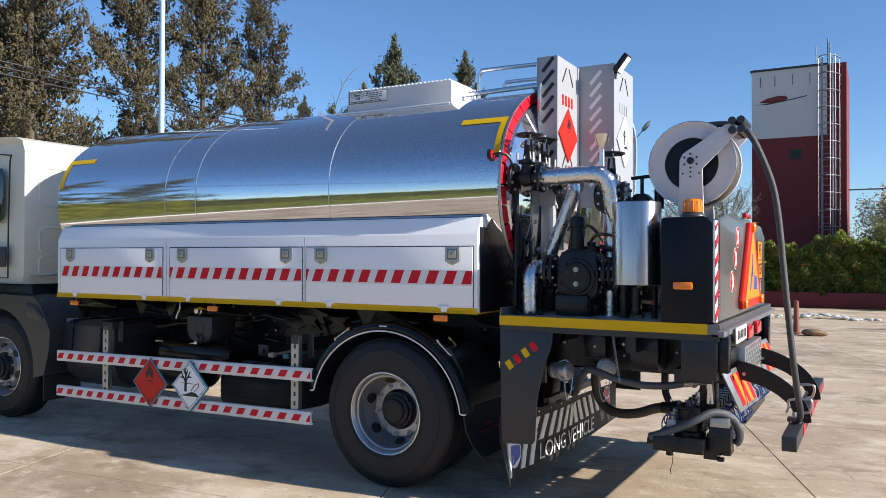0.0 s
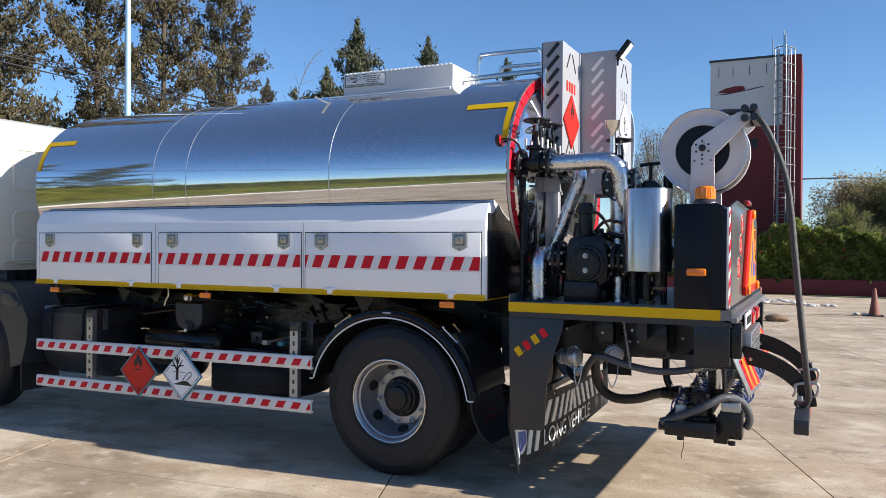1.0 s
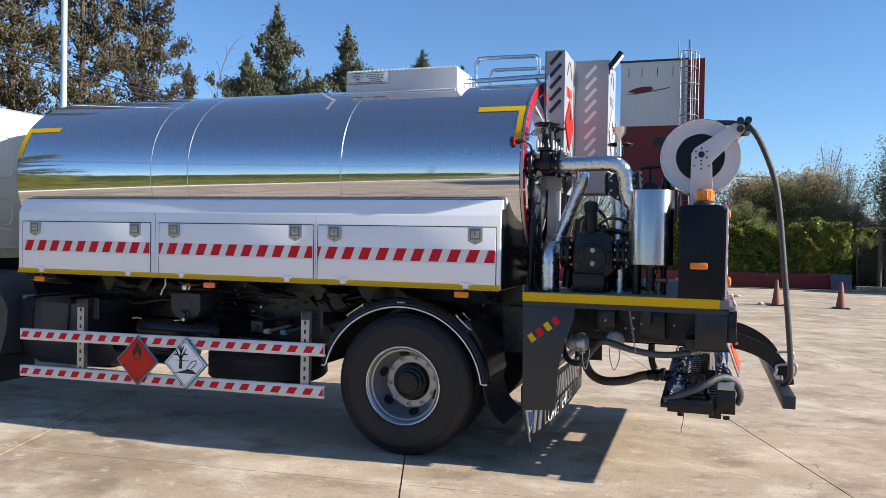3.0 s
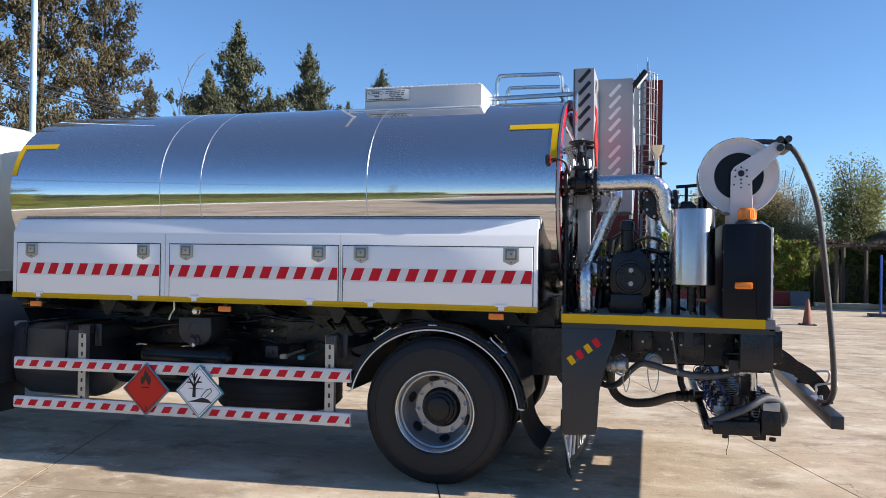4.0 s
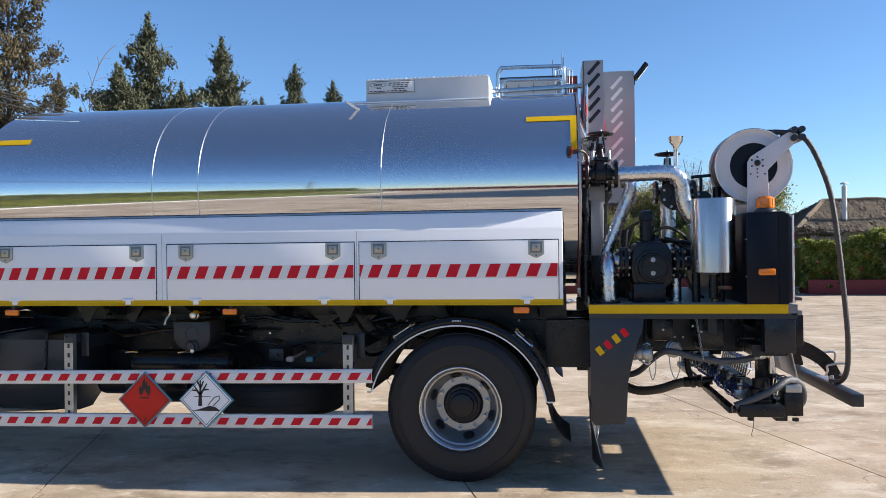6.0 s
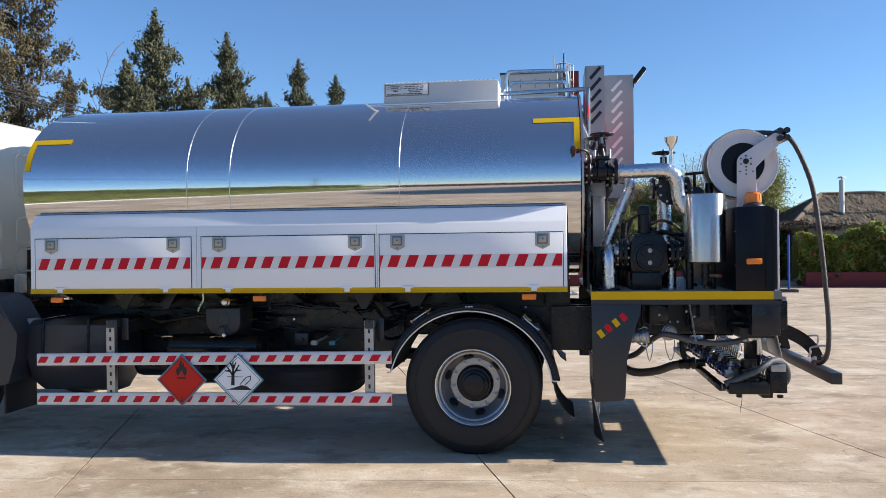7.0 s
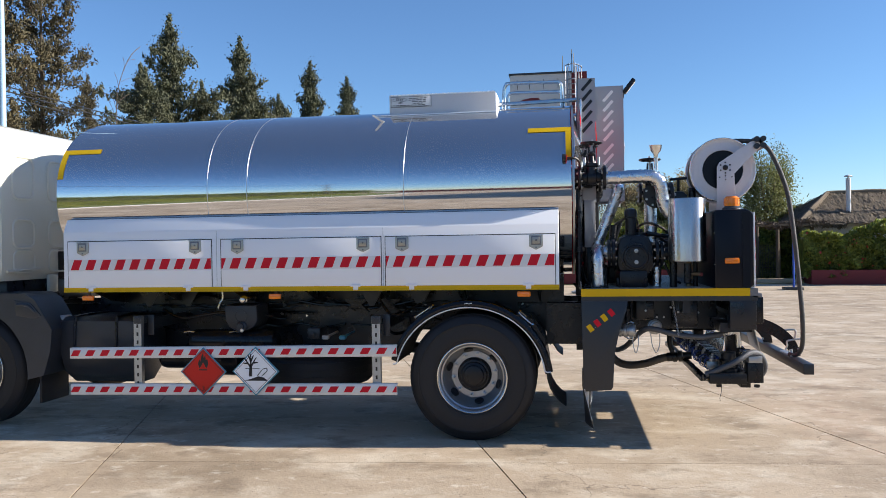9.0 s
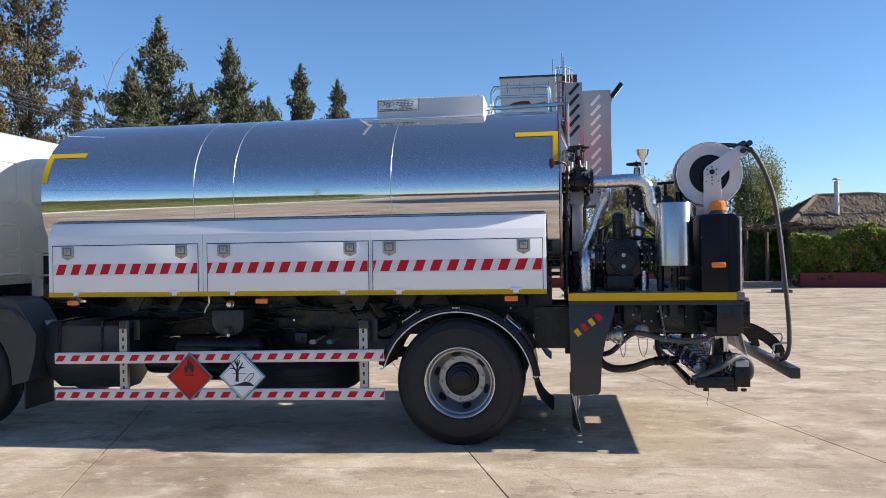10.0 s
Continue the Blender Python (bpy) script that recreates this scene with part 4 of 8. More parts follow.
box(bm, -4.62, -4.50, 5.05, 5.28, 0.80, 0.90, 0.012)
lathe(bm, (-4.56, 5.05, 0.845), (0, -1, 0), [(0, 0.02), (0.02, 0.02), (0.022, 0.012)], 10)
part("valve_block", bm, "darkgrey", truck)
for x, c in ((-4.437, "paper"), (-4.278, "teal")):
    bm = B()
    box(bm, x - 0.03, x + 0.03, 5.0, 5.06, 0.80, 0.84, 0.012)
    rod(bm, (x, 5.03, 0.82), (x, 5.4, 0.83), 0.012, 8)
    part("dust_plug", bm, c, truck, "small coloured dust plug")
bm = B()
lathe(bm, (-7.02, 4.98, 0.86), (0, 0, 1), [(0, 0.045), (0.012, 0.055), (0.085, 0.055), (0.10, 0.05), (0.11, 0.03), (0.125, 0.028), (0.13, 0.01)], 24)
part("coolant_bottle", bm, "paper", truck, "pale plastic bottle beside the fuel tank")
bm = B()
lathe(bm, (-5.164, 4.865, 1.174), (0, 1, 0), [(0, 0.018), (0.005, 0.026), (0.03, 0.028), (0.036, 0.036), (0.06, 0.036), (0.07, 0.02), (0.3, 0.018)], 18)
lathe(bm, (-5.174, 4.872, 0.896), (0, 1, 0), [(0, 0.012), (0.004, 0.018), (0.03, 0.018), (0.05, 0.012)], 12)
sweep(bm, [(-5.34, 4.85, 1.25), (-5.34, 4.85, 1.19), (-5.37, 4.85, 1.14), (-5.385, 4.85, 1.10)], 0.008, 6)
for x in (-5.72, -5.28):
    sweep(bm, [(x - 0.05, 4.96, 0.872), (x, 4.955, 0.878), (x + 0.05, 4.96, 0.874)], 0.006, 6)
for x, z in ((-6.2, 1.22), (-5.95, 1.16), (-5.62, 1.20), (-4.85, 1.21), (-4.55, 1.16), (-4.2, 1.20), (-3.95, 1.22), (-5.5, 1.02), (-4.75, 0.98)):
    lathe(bm, (x, 5.44, z), (0, -1, 0), [(0, 0.012), (0.012, 0.011)], 6)
split("pipe_fitting", bm, "bright", truck, "small zinc pipe fitting")
bm = B()
for p in ([(-4.05, 5.2, 1.0), (-3.9, 5.0, 0.98), (-3.8, 5.0, 0.86), (-3.6, 5.2, 0.9)], [(-6.1, 5.2, 1.06), (-5.8, 5.0, 1.0), (-5.4, 5.0, 1.05), (-5.0, 5.2, 1.0)], [(-3.95, 5.1, 1.15), (-3.8, 5.02, 1.02), (-3.55, 5.05, 1.12)], [(-4.9, 5.1, 0.72), (-4.6, 4.95, 0.76), (-4.2, 5.0, 0.74)]):
    sweep(bm, p, 0.014, 8)
for x in (-4.32, -4.02):
    prism(bm, [(x, 1.15), (x + 0.24, 1.15), (x + 0.17, 1.10), (x + 0.24, 1.03), (x + 0.16, 1.07), (x + 0.08, 1.07), (x, 1.03), (x + 0.07, 1.10)], "y", 5.22, 5.26)
split("air_line", bm, "black", truck)

# air lines and wiring along the frame
rng_c = random.Random(19)
bm = B()
for k in range(16):
    x0 = -6.5 + 0.17 * k + rng_c.uniform(-0.1, 0.1)
    z0 = rng_c.uniform(0.84, 1.18)
    y0 = rng_c.uniform(5.30, 5.43)
    pts = [(x0 + 0.22 * j, y0 + rng_c.uniform(-0.06, 0.03), z0 + rng_c.uniform(-0.05, 0.05)) for j in range(5)]
    sweep(bm, pts, rng_c.choice((0.008, 0.010, 0.014)), 7, 5)
split("air_line", bm, "black", truck)
bm = B()
for k in range(22):
    x, z, y = rng_c.uniform(-6.4, -3.7), rng_c.uniform(0.82, 1.2), rng_c.uniform(5.30, 5.42)
    rod(bm, (x, y, z), (x + 0.025, y - 0.01, z + rng_c.uniform(-0.01, 0.01)), rng_c.uniform(0.007, 0.012), 8)
split("line_clip", bm, "galv", truck)

# cab
CXR, CY0, CY1 = -7.50, 4.80, 7.08
bm = B()
cabp = [(-9.65, 1.36), (-9.70, 1.9), (-9.50, 2.62), (-9.25, 2.84), (-8.4, 2.90), (-7.66, 2.86), (-7.55, 2.82), (-7.508, 2.72), (CXR, 1.50), (-7.53, 1.36)]
rings = []
for y, inset in ((CY0 + 0.06, 0.06), (CY0 + 0.022, 0.03), (CY0 + 0.006, 0.012), (CY0, 0.0), (CY1, 0.0), (CY1 - 0.006, 0.012), (CY1 - 0.022, 0.03), (CY1 - 0.06, 0.06)):
    rings.append([Vector((x + (inset if x < -8.5 else -inset), y, z - (inset if z > 2.3 else 0))) for x, z in cabp])
loft(bm, rings)
cab = part("cab", bm, "cab", truck, "white truck cab with embossed rear wall")
for y0, y1 in ((4.96, 5.26), (5.48, 5.85), (6.05, 6.4)):
    for z0, z1 in ((2.155, 2.56), (1.68, 1.945), (1.43, 1.645)):
        bm = B()
        zc, hh, yc, ww, cr = (z0 + z1) / 2, (z1 - z0) / 2, (y0 + y1) / 2, (y1 - y0) / 2, 0.07
        loop = []
        for (sy, sz), a0 in (((1, 1), 0), ((-1, 1), 90), ((-1, -1), 180), ((1, -1), 270)):
            for i in range(7):
                a = math.radians(a0 + 15 * i)
                loop.append(Vector((CXR - 0.003, yc + sy * (ww - cr) + cr * math.cos(a), zc + sz * (hh - cr) + cr * math.sin(a))))
        sweep(bm, loop + [loop[0]], 0.014, 8, 0)
        part("embossed_rib", bm, "cab", cab)
bm = B()
sweep(bm, [(-7.765, CY0 - 0.004, 1.42), (-7.765, CY0 - 0.004, 2.0), (-7.75, CY0 - 0.004, 2.60), (-7.78, CY0 - 0.002, 2.68), (-8.4, CY0 + 0.004, 2.72), (-8.95, CY0 + 0.004, 2.68)], 0.008, 6, 3)
sweep(bm, [(-7.765, CY0 - 0.004, 1.42), (-9.1, CY0 - 0.004, 1.42)], 0.006, 6, 0)
part("door_seam", bm, "ink", cab)
bm = B()
prism(bm, [(-7.87, 2.03), (-7.85, 2.42), (-7.89, 2.55), (-8.75, 2.55), (-9.0, 2.08), (-8.9, 1.98), (-7.93, 1.98)], "y", CY0 - 0.008, CY0 + 0.008, 0.006)
part("side_window", bm, "glass", cab, "dark side window")
bm = B()
box(bm, -8.2, -7.80, CY0 - 0.012, CY0 + 0.004, 1.53, 1.74, 0.006)
part("door_grip_panel", bm, "plastic", cab)
bm = B()
box(bm, -9.4, -7.55, 4.92, 6.96, 1.12, 1.36, 0.02)
part("cab_floor", bm, "chassis", cab)
bm = B()
sweep(bm, [(CXR + 0.004, 4.86, 1.45), (CXR + 0.004, 5.1, 1.46), (CXR + 0.004, 5.38, 1.46)], 0.014, 6, 3)
part("pressed_seam", bm, "cab", cab)
bm = B()
box(bm, CXR + 0.004, CXR + 0.04, 5.42, 5.56, 1.22, 1.40, 0.01)
part("cab_mount", bm, "cab", cab)
# No recess is cut: a black panel on the wall paints its shade.
bm = B()
box(bm, CXR - 0.002, CXR + 0.006, 5.62, 6.9, 1.36, 1.66, 0.002)
part("engine_recess", bm, "ink", cab, "flat black panel standing for a shaded recess in the rear wall")
# wheel arch and steps behind the front wheel
bm = B()
R = 0.60
arc = [(-7.78 + R * math.cos(math.radians(a)), 0.52 + R * math.sin(math.radians(a))) for a in range(0, 181, 10)]
outer = [(-8.6, 0.55), (-8.6, 1.15), (-8.3, 1.27), (-7.20, 1.25), (-7.10, 1.19), (-6.93, 0.92), (-6.95, 0.72), (-7.02, 0.50)]
prism(bm, [(arc[0][0], 0.46)] + arc + [(-8.38, 0.46)] + outer, "y", 4.70, 5.10)
arch = part("wheel_arch", bm, "plastic", truck, "dark grey plastic front wheel arch")
bm = B()
prism(bm, [(-7.30, 1.19), (-7.13, 1.16), (-7.03, 1.05), (-7.10, 1.02), (-7.28, 1.05)], "y", 4.690, 4.702, 0.004)
sweep(bm, [(-7.27, 4.694, 1.15), (-7.16, 4.690, 1.14), (-7.09, 4.694, 1.08)], 0.014, 8)
part("arch_rib", bm, "plastic", arch)
bm = B()
box(bm, -7.09, -7.07, 4.74, 5.14, 0.235, 0.62, 0.004)
prism(bm, [(-7.08, 0.50), (-6.86, 0.56), (-6.86, 0.74), (-7.05, 0.80)], "y", 5.0, 5.16)
part("front_mud_flap", bm, "rubber", arch, "black rubber mud flap")
bm = B()
lathe(bm, (-6.99, 4.98, 0.84), (0, 0, 1), [(0, 0.06), (0.02, 0.07), (0.17, 0.07), (0.19, 0.055)], 20)
part("canister", bm, "galv", truck, "pale grey canister")

# ---- rear platform and spraying gear ----
bm = B()
box(bm, -2.16, -0.79, 4.66, 7.18, 1.225, 1.262)
deck = part("platform", bm, "deck", truck, "dark ribbed steel working platform")
bm = B()
for k in range(40):
    y = 4.70 + k * 0.062
    box(bm, -2.12, -0.86, y, y + 0.026, 1.2605, 1.266)
split("deck_rib", bm, "deck", deck)
bm = B()
box(bm, -2.162, -0.85, 4.650, 4.66, 1.203, 1.264)
part("edge_tape", bm, "yellow", deck, "yellow marking tape along the platform edge")
bm = B()
box(bm, -2.16, -0.79, 4.66, 4.70, 1.165, 1.203)
part("near_edge", bm, "darkgrey", deck)
bm = B()
box(bm, -0.85, -0.79, 4.655, 4.70, 1.203, 1.258)
box(bm, -2.16, -0.79, 7.14, 7.18, 1.165, 1.224)
box(bm, -0.83, -0.758, 4.66, 7.18, 1.19, 1.222, 0.003)
box(bm, -2.164, -2.156, 4.66, 5.05, 1.262, 1.315)
split("platform_edge", bm, "edgegrey", deck, "grey steel edge profile")

# side plate with coloured letter shapes
bm = B()
prism(bm, [(-2.16, 1.165), (-1.79, 1.165), (-1.80, 1.10), (-1.86, 0.92), (-1.90, 0.74), (-1.915, 0.47), (-1.93, 0.445), (-2.13, 0.43), (-2.15, 0.46)], "y", 4.655, 4.668, 0.003)
plate = part("side_plate", bm, "darkgrey", truck, "dark grey side plate with four coloured blocks")
ca, sa = math.cos(radians(37)), math.sin(radians(37))


def slant_bar(bm, ox, oz, u0, u1, v0, v1, y0, y1):
    prism(bm, [(ox + u * ca - v * sa, oz + u * sa + v * ca) for u, v in ((u0, v0), (u1, v0), (u1, v1), (u0, v1))], "y", y0, y1)


for k, col in enumerate(("yellow", "red", "yellow", "red")):
    bm = B()
    u = k * 0.070
    slant_bar(bm, -2.085, 0.905, u, u + 0.040, 0.006, 0.066, 4.651, 4.6555)
    part("plain_block", bm, col, plate)
bm = B()
for k in range(3):
    lathe(bm, (-2.05 + k * 0.075, 4.6555, 0.95 + k * 0.06), (0, -1, 0), [(0, 0.004), (0.004, 0.003)], 8)
split("rivet", bm, "bright", plate)
bm = B()
box(bm, -2.17, -1.9, 7.16, 7.172, 0.43, 1.165)
part("far_side_plate", bm, "darkgrey", truck)
# under-platform cross members
bm = B()
for x in (-1.98, -1.35, -0.95):
    box(bm, x, x + 0.06, 4.75, 7.1, 1.06, 1.20)
box(bm, -1.72, -1.0, 5.25, 5.30, 0.88, 1.165)
box(bm, -1.75, -0.98, 5.30, 6.54, 0.90, 1.05)
box(bm, -1.38, -1.2, 4.95, 5.20, 0.92, 1.165, 0.01)
box(bm, -1.70, -1.55, 4.98, 5.25, 0.98, 1.165, 0.01)
box(bm, -1.0, -0.80, 4.665, 4.76, 0.935, 1.195, 0.004)
box(bm, -1.0, -0.80, 7.06, 7.16, 0.90, 1.195, 0.004)
box(bm, -1.06, -0.84, 4.76, 7.06, 0.905, 0.98)
box(bm, -2.46, -2.10, 5.30, 5.34, 0.735, 1.10)
part("under_frame", bm, "chassis", truck, "black frame under the platform")
bm = B()
for x, y, z in ((-1.42, 4.945, 1.09), (-1.36, 4.945, 1.05), (-1.32, 4.945, 1.10), (-1.50, 5.245, 0.98), (-1.44, 5.245, 0.98), (-1.15, 5.245, 1.02), (-1.62, 4.975, 1.06), (-0.935, 4.995, 0.990), (-0.885, 4.995, 0.990), (-0.935, 4.995, 0.955), (-0.885, 4.995, 0.955)):
    lathe(bm, (x, y, z), (0, -1, 0), [(0, 0.010), (0.010, 0.009)], 6)
split("frame_bolt", bm, "galv", truck)

# rear apron with warning print
def apron_bend(bm):
    """One end of the apron bows forward, and its lower corner flicks back."""
    for v in bm.verts:
        f = max(0.0, min(1.0, (5.45 - v.co.y) / 0.62)) ** 1.4
        g = max(0.0, min(1.0, (4.95 - v.co.y) / 0.29)) ** 1.3
        v.co.x += -0.085 * f + g * (0.46 - min(v.co.z, 0.46)) * 0.24
    return bm


bm = B()
loft(bm, [[Vector((-2.068, y, z + (zt - z) * k / 10)) for k in range(11)] + [Vector((-2.075, y, zt - (zt - z) * k / 10)) for k in range(11)] for y, z, zt in [(4.65 + 2.30 * i / 30, 0.130 + 0.07 * i / 30, 0.60 - 0.08 * i / 30) for i in range(31)]])
apron = part("rear_apron", apron_bend(bm), "rubber", truck, "black rubber rear apron with white warning print")
bm = B()
box(bm, -2.09, -2.05, 5.25, 7.0, 0.60, 0.64)
part("apron_bar", bm, "chassis", apron)
bm = B()
for k in range(12):
    y = 5.03 + k * 0.135
    s = 0.09 if k < 6 else -0.09
    if k in (5, 6):
        s *= 0.6
    prism(bm, [(y, 0.355), (y + 0.062, 0.355), (y + 0.062 + s, 0.52), (y + s, 0.52)], "x", -2.069, -2.0600)
for y in (4.68, 4.93, 5.04):
    prism(bm, [(y, 0.20), (y + 0.05, 0.20), (y + 0.10, 0.42), (y + 0.05, 0.42)], "x", -2.069, -2.0600)
split("white_stripe", apron_bend(bm), "film", apron)
m = Matrix.Translation((-2.0585, 5.73, 0.265)) @ pose(0, 0, 0, 90, 0, 90)
part("lettering", apron_bend(text("LONG VEHICLE", 0.165, m, 0.001)), "film", apron, "white LONG VEHICLE lettering")
for y, c in ((4.84, "blue"), (6.66, "signred")):
    bm = B()
    zc = 0.32 if c == "blue" else 0.43
    lathe(bm, (-2.069, y, zc), (1, 0, 0), [(0, 0.095), (0.0065, 0.095)], 28)
    s = part("round_sticker", apron_bend(bm), "film", apron, "round traffic sticker")
    bm = B()
    lathe(bm, (-2.069, y, zc), (1, 0, 0), [(0.006, 0.083), (0.008, 0.083)], 28)
    d = part("sticker_disc", apron_bend(bm), c, s)
    bm = B()
    if c == "blue":
        prism(bm, [(y - 0.04, zc - 0.05), (y - 0.04, zc), (y - 0.022, zc - 0.015), (y + 0.03, zc + 0.045), (y + 0.045, zc + 0.03), (y - 0.008, zc - 0.03), (y + 0.01, zc - 0.05)], "x", -2.0613, -2.0595)
    else:
        box(bm, -2.0613, -2.0595, y - 0.055, y + 0.055, 0.415, 0.445)
    part("sticker_mark", apron_bend(bm), "film", d)
bm = B()
for k in range(12):
    lathe(bm, (-2.069, 4.8 + k * 0.185, 0.555), (1, 0, 0), [(0, 0.008), (0.006, 0.007)], 8)
split("apron_rivet", apron_bend(bm), "bright", apron)

# control cabinet across the rear
bm = B()
prism(bm, [(-1.115, 1.266), (-0.845, 1.266), (-0.82, 1.29), (-0.82, 1.84), (-0.84, 1.872), (-0.875, 1.888), (-1.10, 1.884), (-1.115, 1.872)], "y", 4.652, 6.96, 0.008)
cabin = part("control_cabinet", bm, "cabinet", truck, "black steel control cabinet across the rear")
bm = B()
prism(bm, [(4.70, 1.27), (6.93, 1.27), (6.93, 1.82), (6.70, 1.90), (5.20, 1.93), (4.70, 1.86)], "x", -0.819, -0.809, 0.002)
rear = part("rear_panel", bm, "rearpanel", cabin, "dark grey rear panel with signs")
bm = B()
box(bm, -0.905, -0.845, 4.648, 4.652, 1.268, 1.865)
part("corner_fold", bm, "cabinet", cabin)
bm = B()
box(bm, -0.8195, -0.8055, 4.656, 4.745, 1.272, 1.862, 0.002)
stripe = part("corner_board", bm, "film", cabin, "red and white striped corner board")
bm = B()
for k in range(6):
    z = 1.275 + k * 0.105
    z1 = min(z + 0.05, 1.83)
    prism(bm, [(4.656, z), (4.744, z + 0.045), (4.744, min(z + 0.095, 1.86)), (4.656, z1)], "x", -0.8055, -0.803)
split("red_mark", bm, "red", stripe)
bm = B()
for z0, z1 in ((1.45, 1.455), (1.70, 1.705)):
    box(bm, -1.116, -1.112, 4.652, 4.7, z0, z1)
for k in range(5):
    torus(bm, (-0.807, 4.80, 1.36 + k * 0.025), (1, 0, 0), 0.012, 0.004, 12, 6)
    torus(bm, (-0.807, 6.66, 1.40 + k * 0.025), (1, 0, 0), 0.012, 0.004, 12, 6)
split("chain_link", bm, "bright", cabin)
marker(-0.985, 1.482, 4.6515, False)

# warning triangle sign on the rear panel
bm = B()
prism(bm, [(5.56, 1.30), (6.42, 1.30), (6.46, 1.36), (6.08, 1.90), (5.91, 1.90), (5.52, 1.36)], "x", -0.808, -0.78, 0.006)
tri_sign = part("warning_triangle", bm, "signred", truck, "orange warning triangle with a red frame")
bm = B()
prism(bm, [(5.64, 1.36), (6.34, 1.36), (6.02, 1.83), (5.97, 1.83)], "x", -0.781, -0.774, 0.002)
tf = part("triangle_face", bm, "orange", tri_sign)
bm = B()
for pts in (((5.82, 1.42), (5.87, 1.42), (5.97, 1.58), (5.93, 1.60)), ((5.93, 1.52), (5.98, 1.52), (5.98, 1.68), (5.94, 1.68)), ((6.02, 1.42), (6.20, 1.42), (6.16, 1.52), (6.05, 1.52))):
    prism(bm, pts, "x", -0.7745, -0.772)
split("plain_shape", bm, "blue", tf)
for y, z in ((5.59, 1.34), (6.40, 1.34), (5.995, 1.87)):
    bm = B()
    lathe(bm, (-0.783, y, z), (1, 0, 0), [(0, 0.036), (0.02, 0.036), (0.03, 0.025)], 18)
    part("flasher_lamp", bm, "amber", tri_sign)
# hazard number plate
bm = B()
box(bm, -0.808, -0.801, 6.44, 6.70, 1.485, 1.785, 0.002)
num = part("hazard_number_plate", bm, "orange", truck, "orange hazard plate reading 99 over 3257")
bm = B()
for a, b, c, d in ((6.44, 6.70, 1.63, 1.638), (6.44, 6.70, 1.485, 1.492), (6.44, 6.70, 1.778, 1.785), (6.44, 6.447, 1.485, 1.785), (6.693, 6.70, 1.485, 1.785)):
    box(bm, -0.8015, -0.7995, a, b, c, d)
part("plate_border", bm, "ink", num)
for body, z, s in (("99", 1.705, 0.155), ("3257", 1.56, 0.125)):
    part("plate_digits", text(body, s, Matrix.Translation((-0.8005, 6.57, z)) @ pose(0, 0, 0, 90, 0, 90), 0.001), "ink", num)
for y, z in ((5.49, 1.785), (5.40, 1.645), (5.27, 1.495)):
    bm = B()
    lathe(bm, (-0.811, y, z), (1, 0, 0), [(0, 0.07), (0.004, 0.07)], 28)
    s = part("speed_sticker", bm, "film", rear, "round red-rimmed sticker")
    bm = B()
    torus(bm, (-0.8075, y, z), (1, 0, 0), 0.060, 0.006, 28, 6)
    for k in (-1, 1):
        box(bm, -0.8075, -0.8055, y + k * 0.018 - 0.007, y + k * 0.018 + 0.007, z - 0.022, z + 0.022)
    part("sticker_print", bm, "signred", s)
bm = B()
box(bm, -0.809, -0.78, 5.70, 5.93, 1.925, 1.96, 0.008)
part("brake_lamp", bm, "redlens", cabin, "red high brake lamp")

# amber beacon
bm = B()
lathe(bm, (-0.955, 4.78, 1.888), (0, 0, 1), [(0, 0.075), (0.012, 0.073), (0.022, 0.06), (0.03, 0.055)], 28)
beacon = part("beacon", bm, "plastic", truck, "amber rotating beacon on the cabinet")
bm = B()
lathe(bm, (-0.955, 4.78, 1.917), (0, 0, 1), [(0, 0.058), (0.01, 0.06), (0.065, 0.056), (0.078, 0.045), (0.082, 0.01)], 28)
for k in range(14):
    a = 2 * math.pi * k / 14
    rod(bm, (-0.955 + 0.058 * math.cos(a), 4.78 + 0.058 * math.sin(a), 1.925), (-0.955 + 0.056 * math.cos(a), 4.78 + 0.056 * math.sin(a), 1.98), 0.004, 6)
part("beacon_lens", bm, "amber", beacon, "ribbed amber lens")

# hose reel
RX, RZ = -0.985, 2.224
for y in (4.925, 5.145):
    bm = B()
    s = 1 if y < 5 else -1
    lathe(bm, (RX - 0.008, y, RZ), (0, s, 0), [(0.0, 0.160), (-0.006, 0.164), (-0.004, 0.186), (0.006, 0.218), (0.004, 0.243), (-0.006, 0.256), (0.004, 0.265), (0.014, 0.263), (0.016, 0.243), (0.016, 0.160)], 64, caps=False)
    d = part("reel_disc", bm, "reelwhite", truck, "off-white pressed steel hose reel disc")
    bm = B()
    lathe(bm, (RX - 0.008, y + 0.008 * s, RZ), (0, s, 0), [(0, 0.162), (0.01, 0.162)], 48)
    part("reel_web", bm, "cabinet", d, "dark reel centre")
    bm = B()
    torus(bm, (RX - 0.008, y, RZ), (0, 1, 0), 0.260, 0.006, 64, 8)
    part("rim_bead", bm, "bright", d)
bm = B()
for k in range(8):
    torus(bm, (RX - 0.008, 4.952 + k * 0.024, RZ), (0, 1, 0), 0.232, 0.019, 48, 8)
lathe(bm, (RX - 0.008, 4.935, RZ), (0, 1, 0), [(0, 0.222), (0.20, 0.222)], 40)
part("wound_hose", bm, "hose", truck, "dark rubber hose wound on the reel")
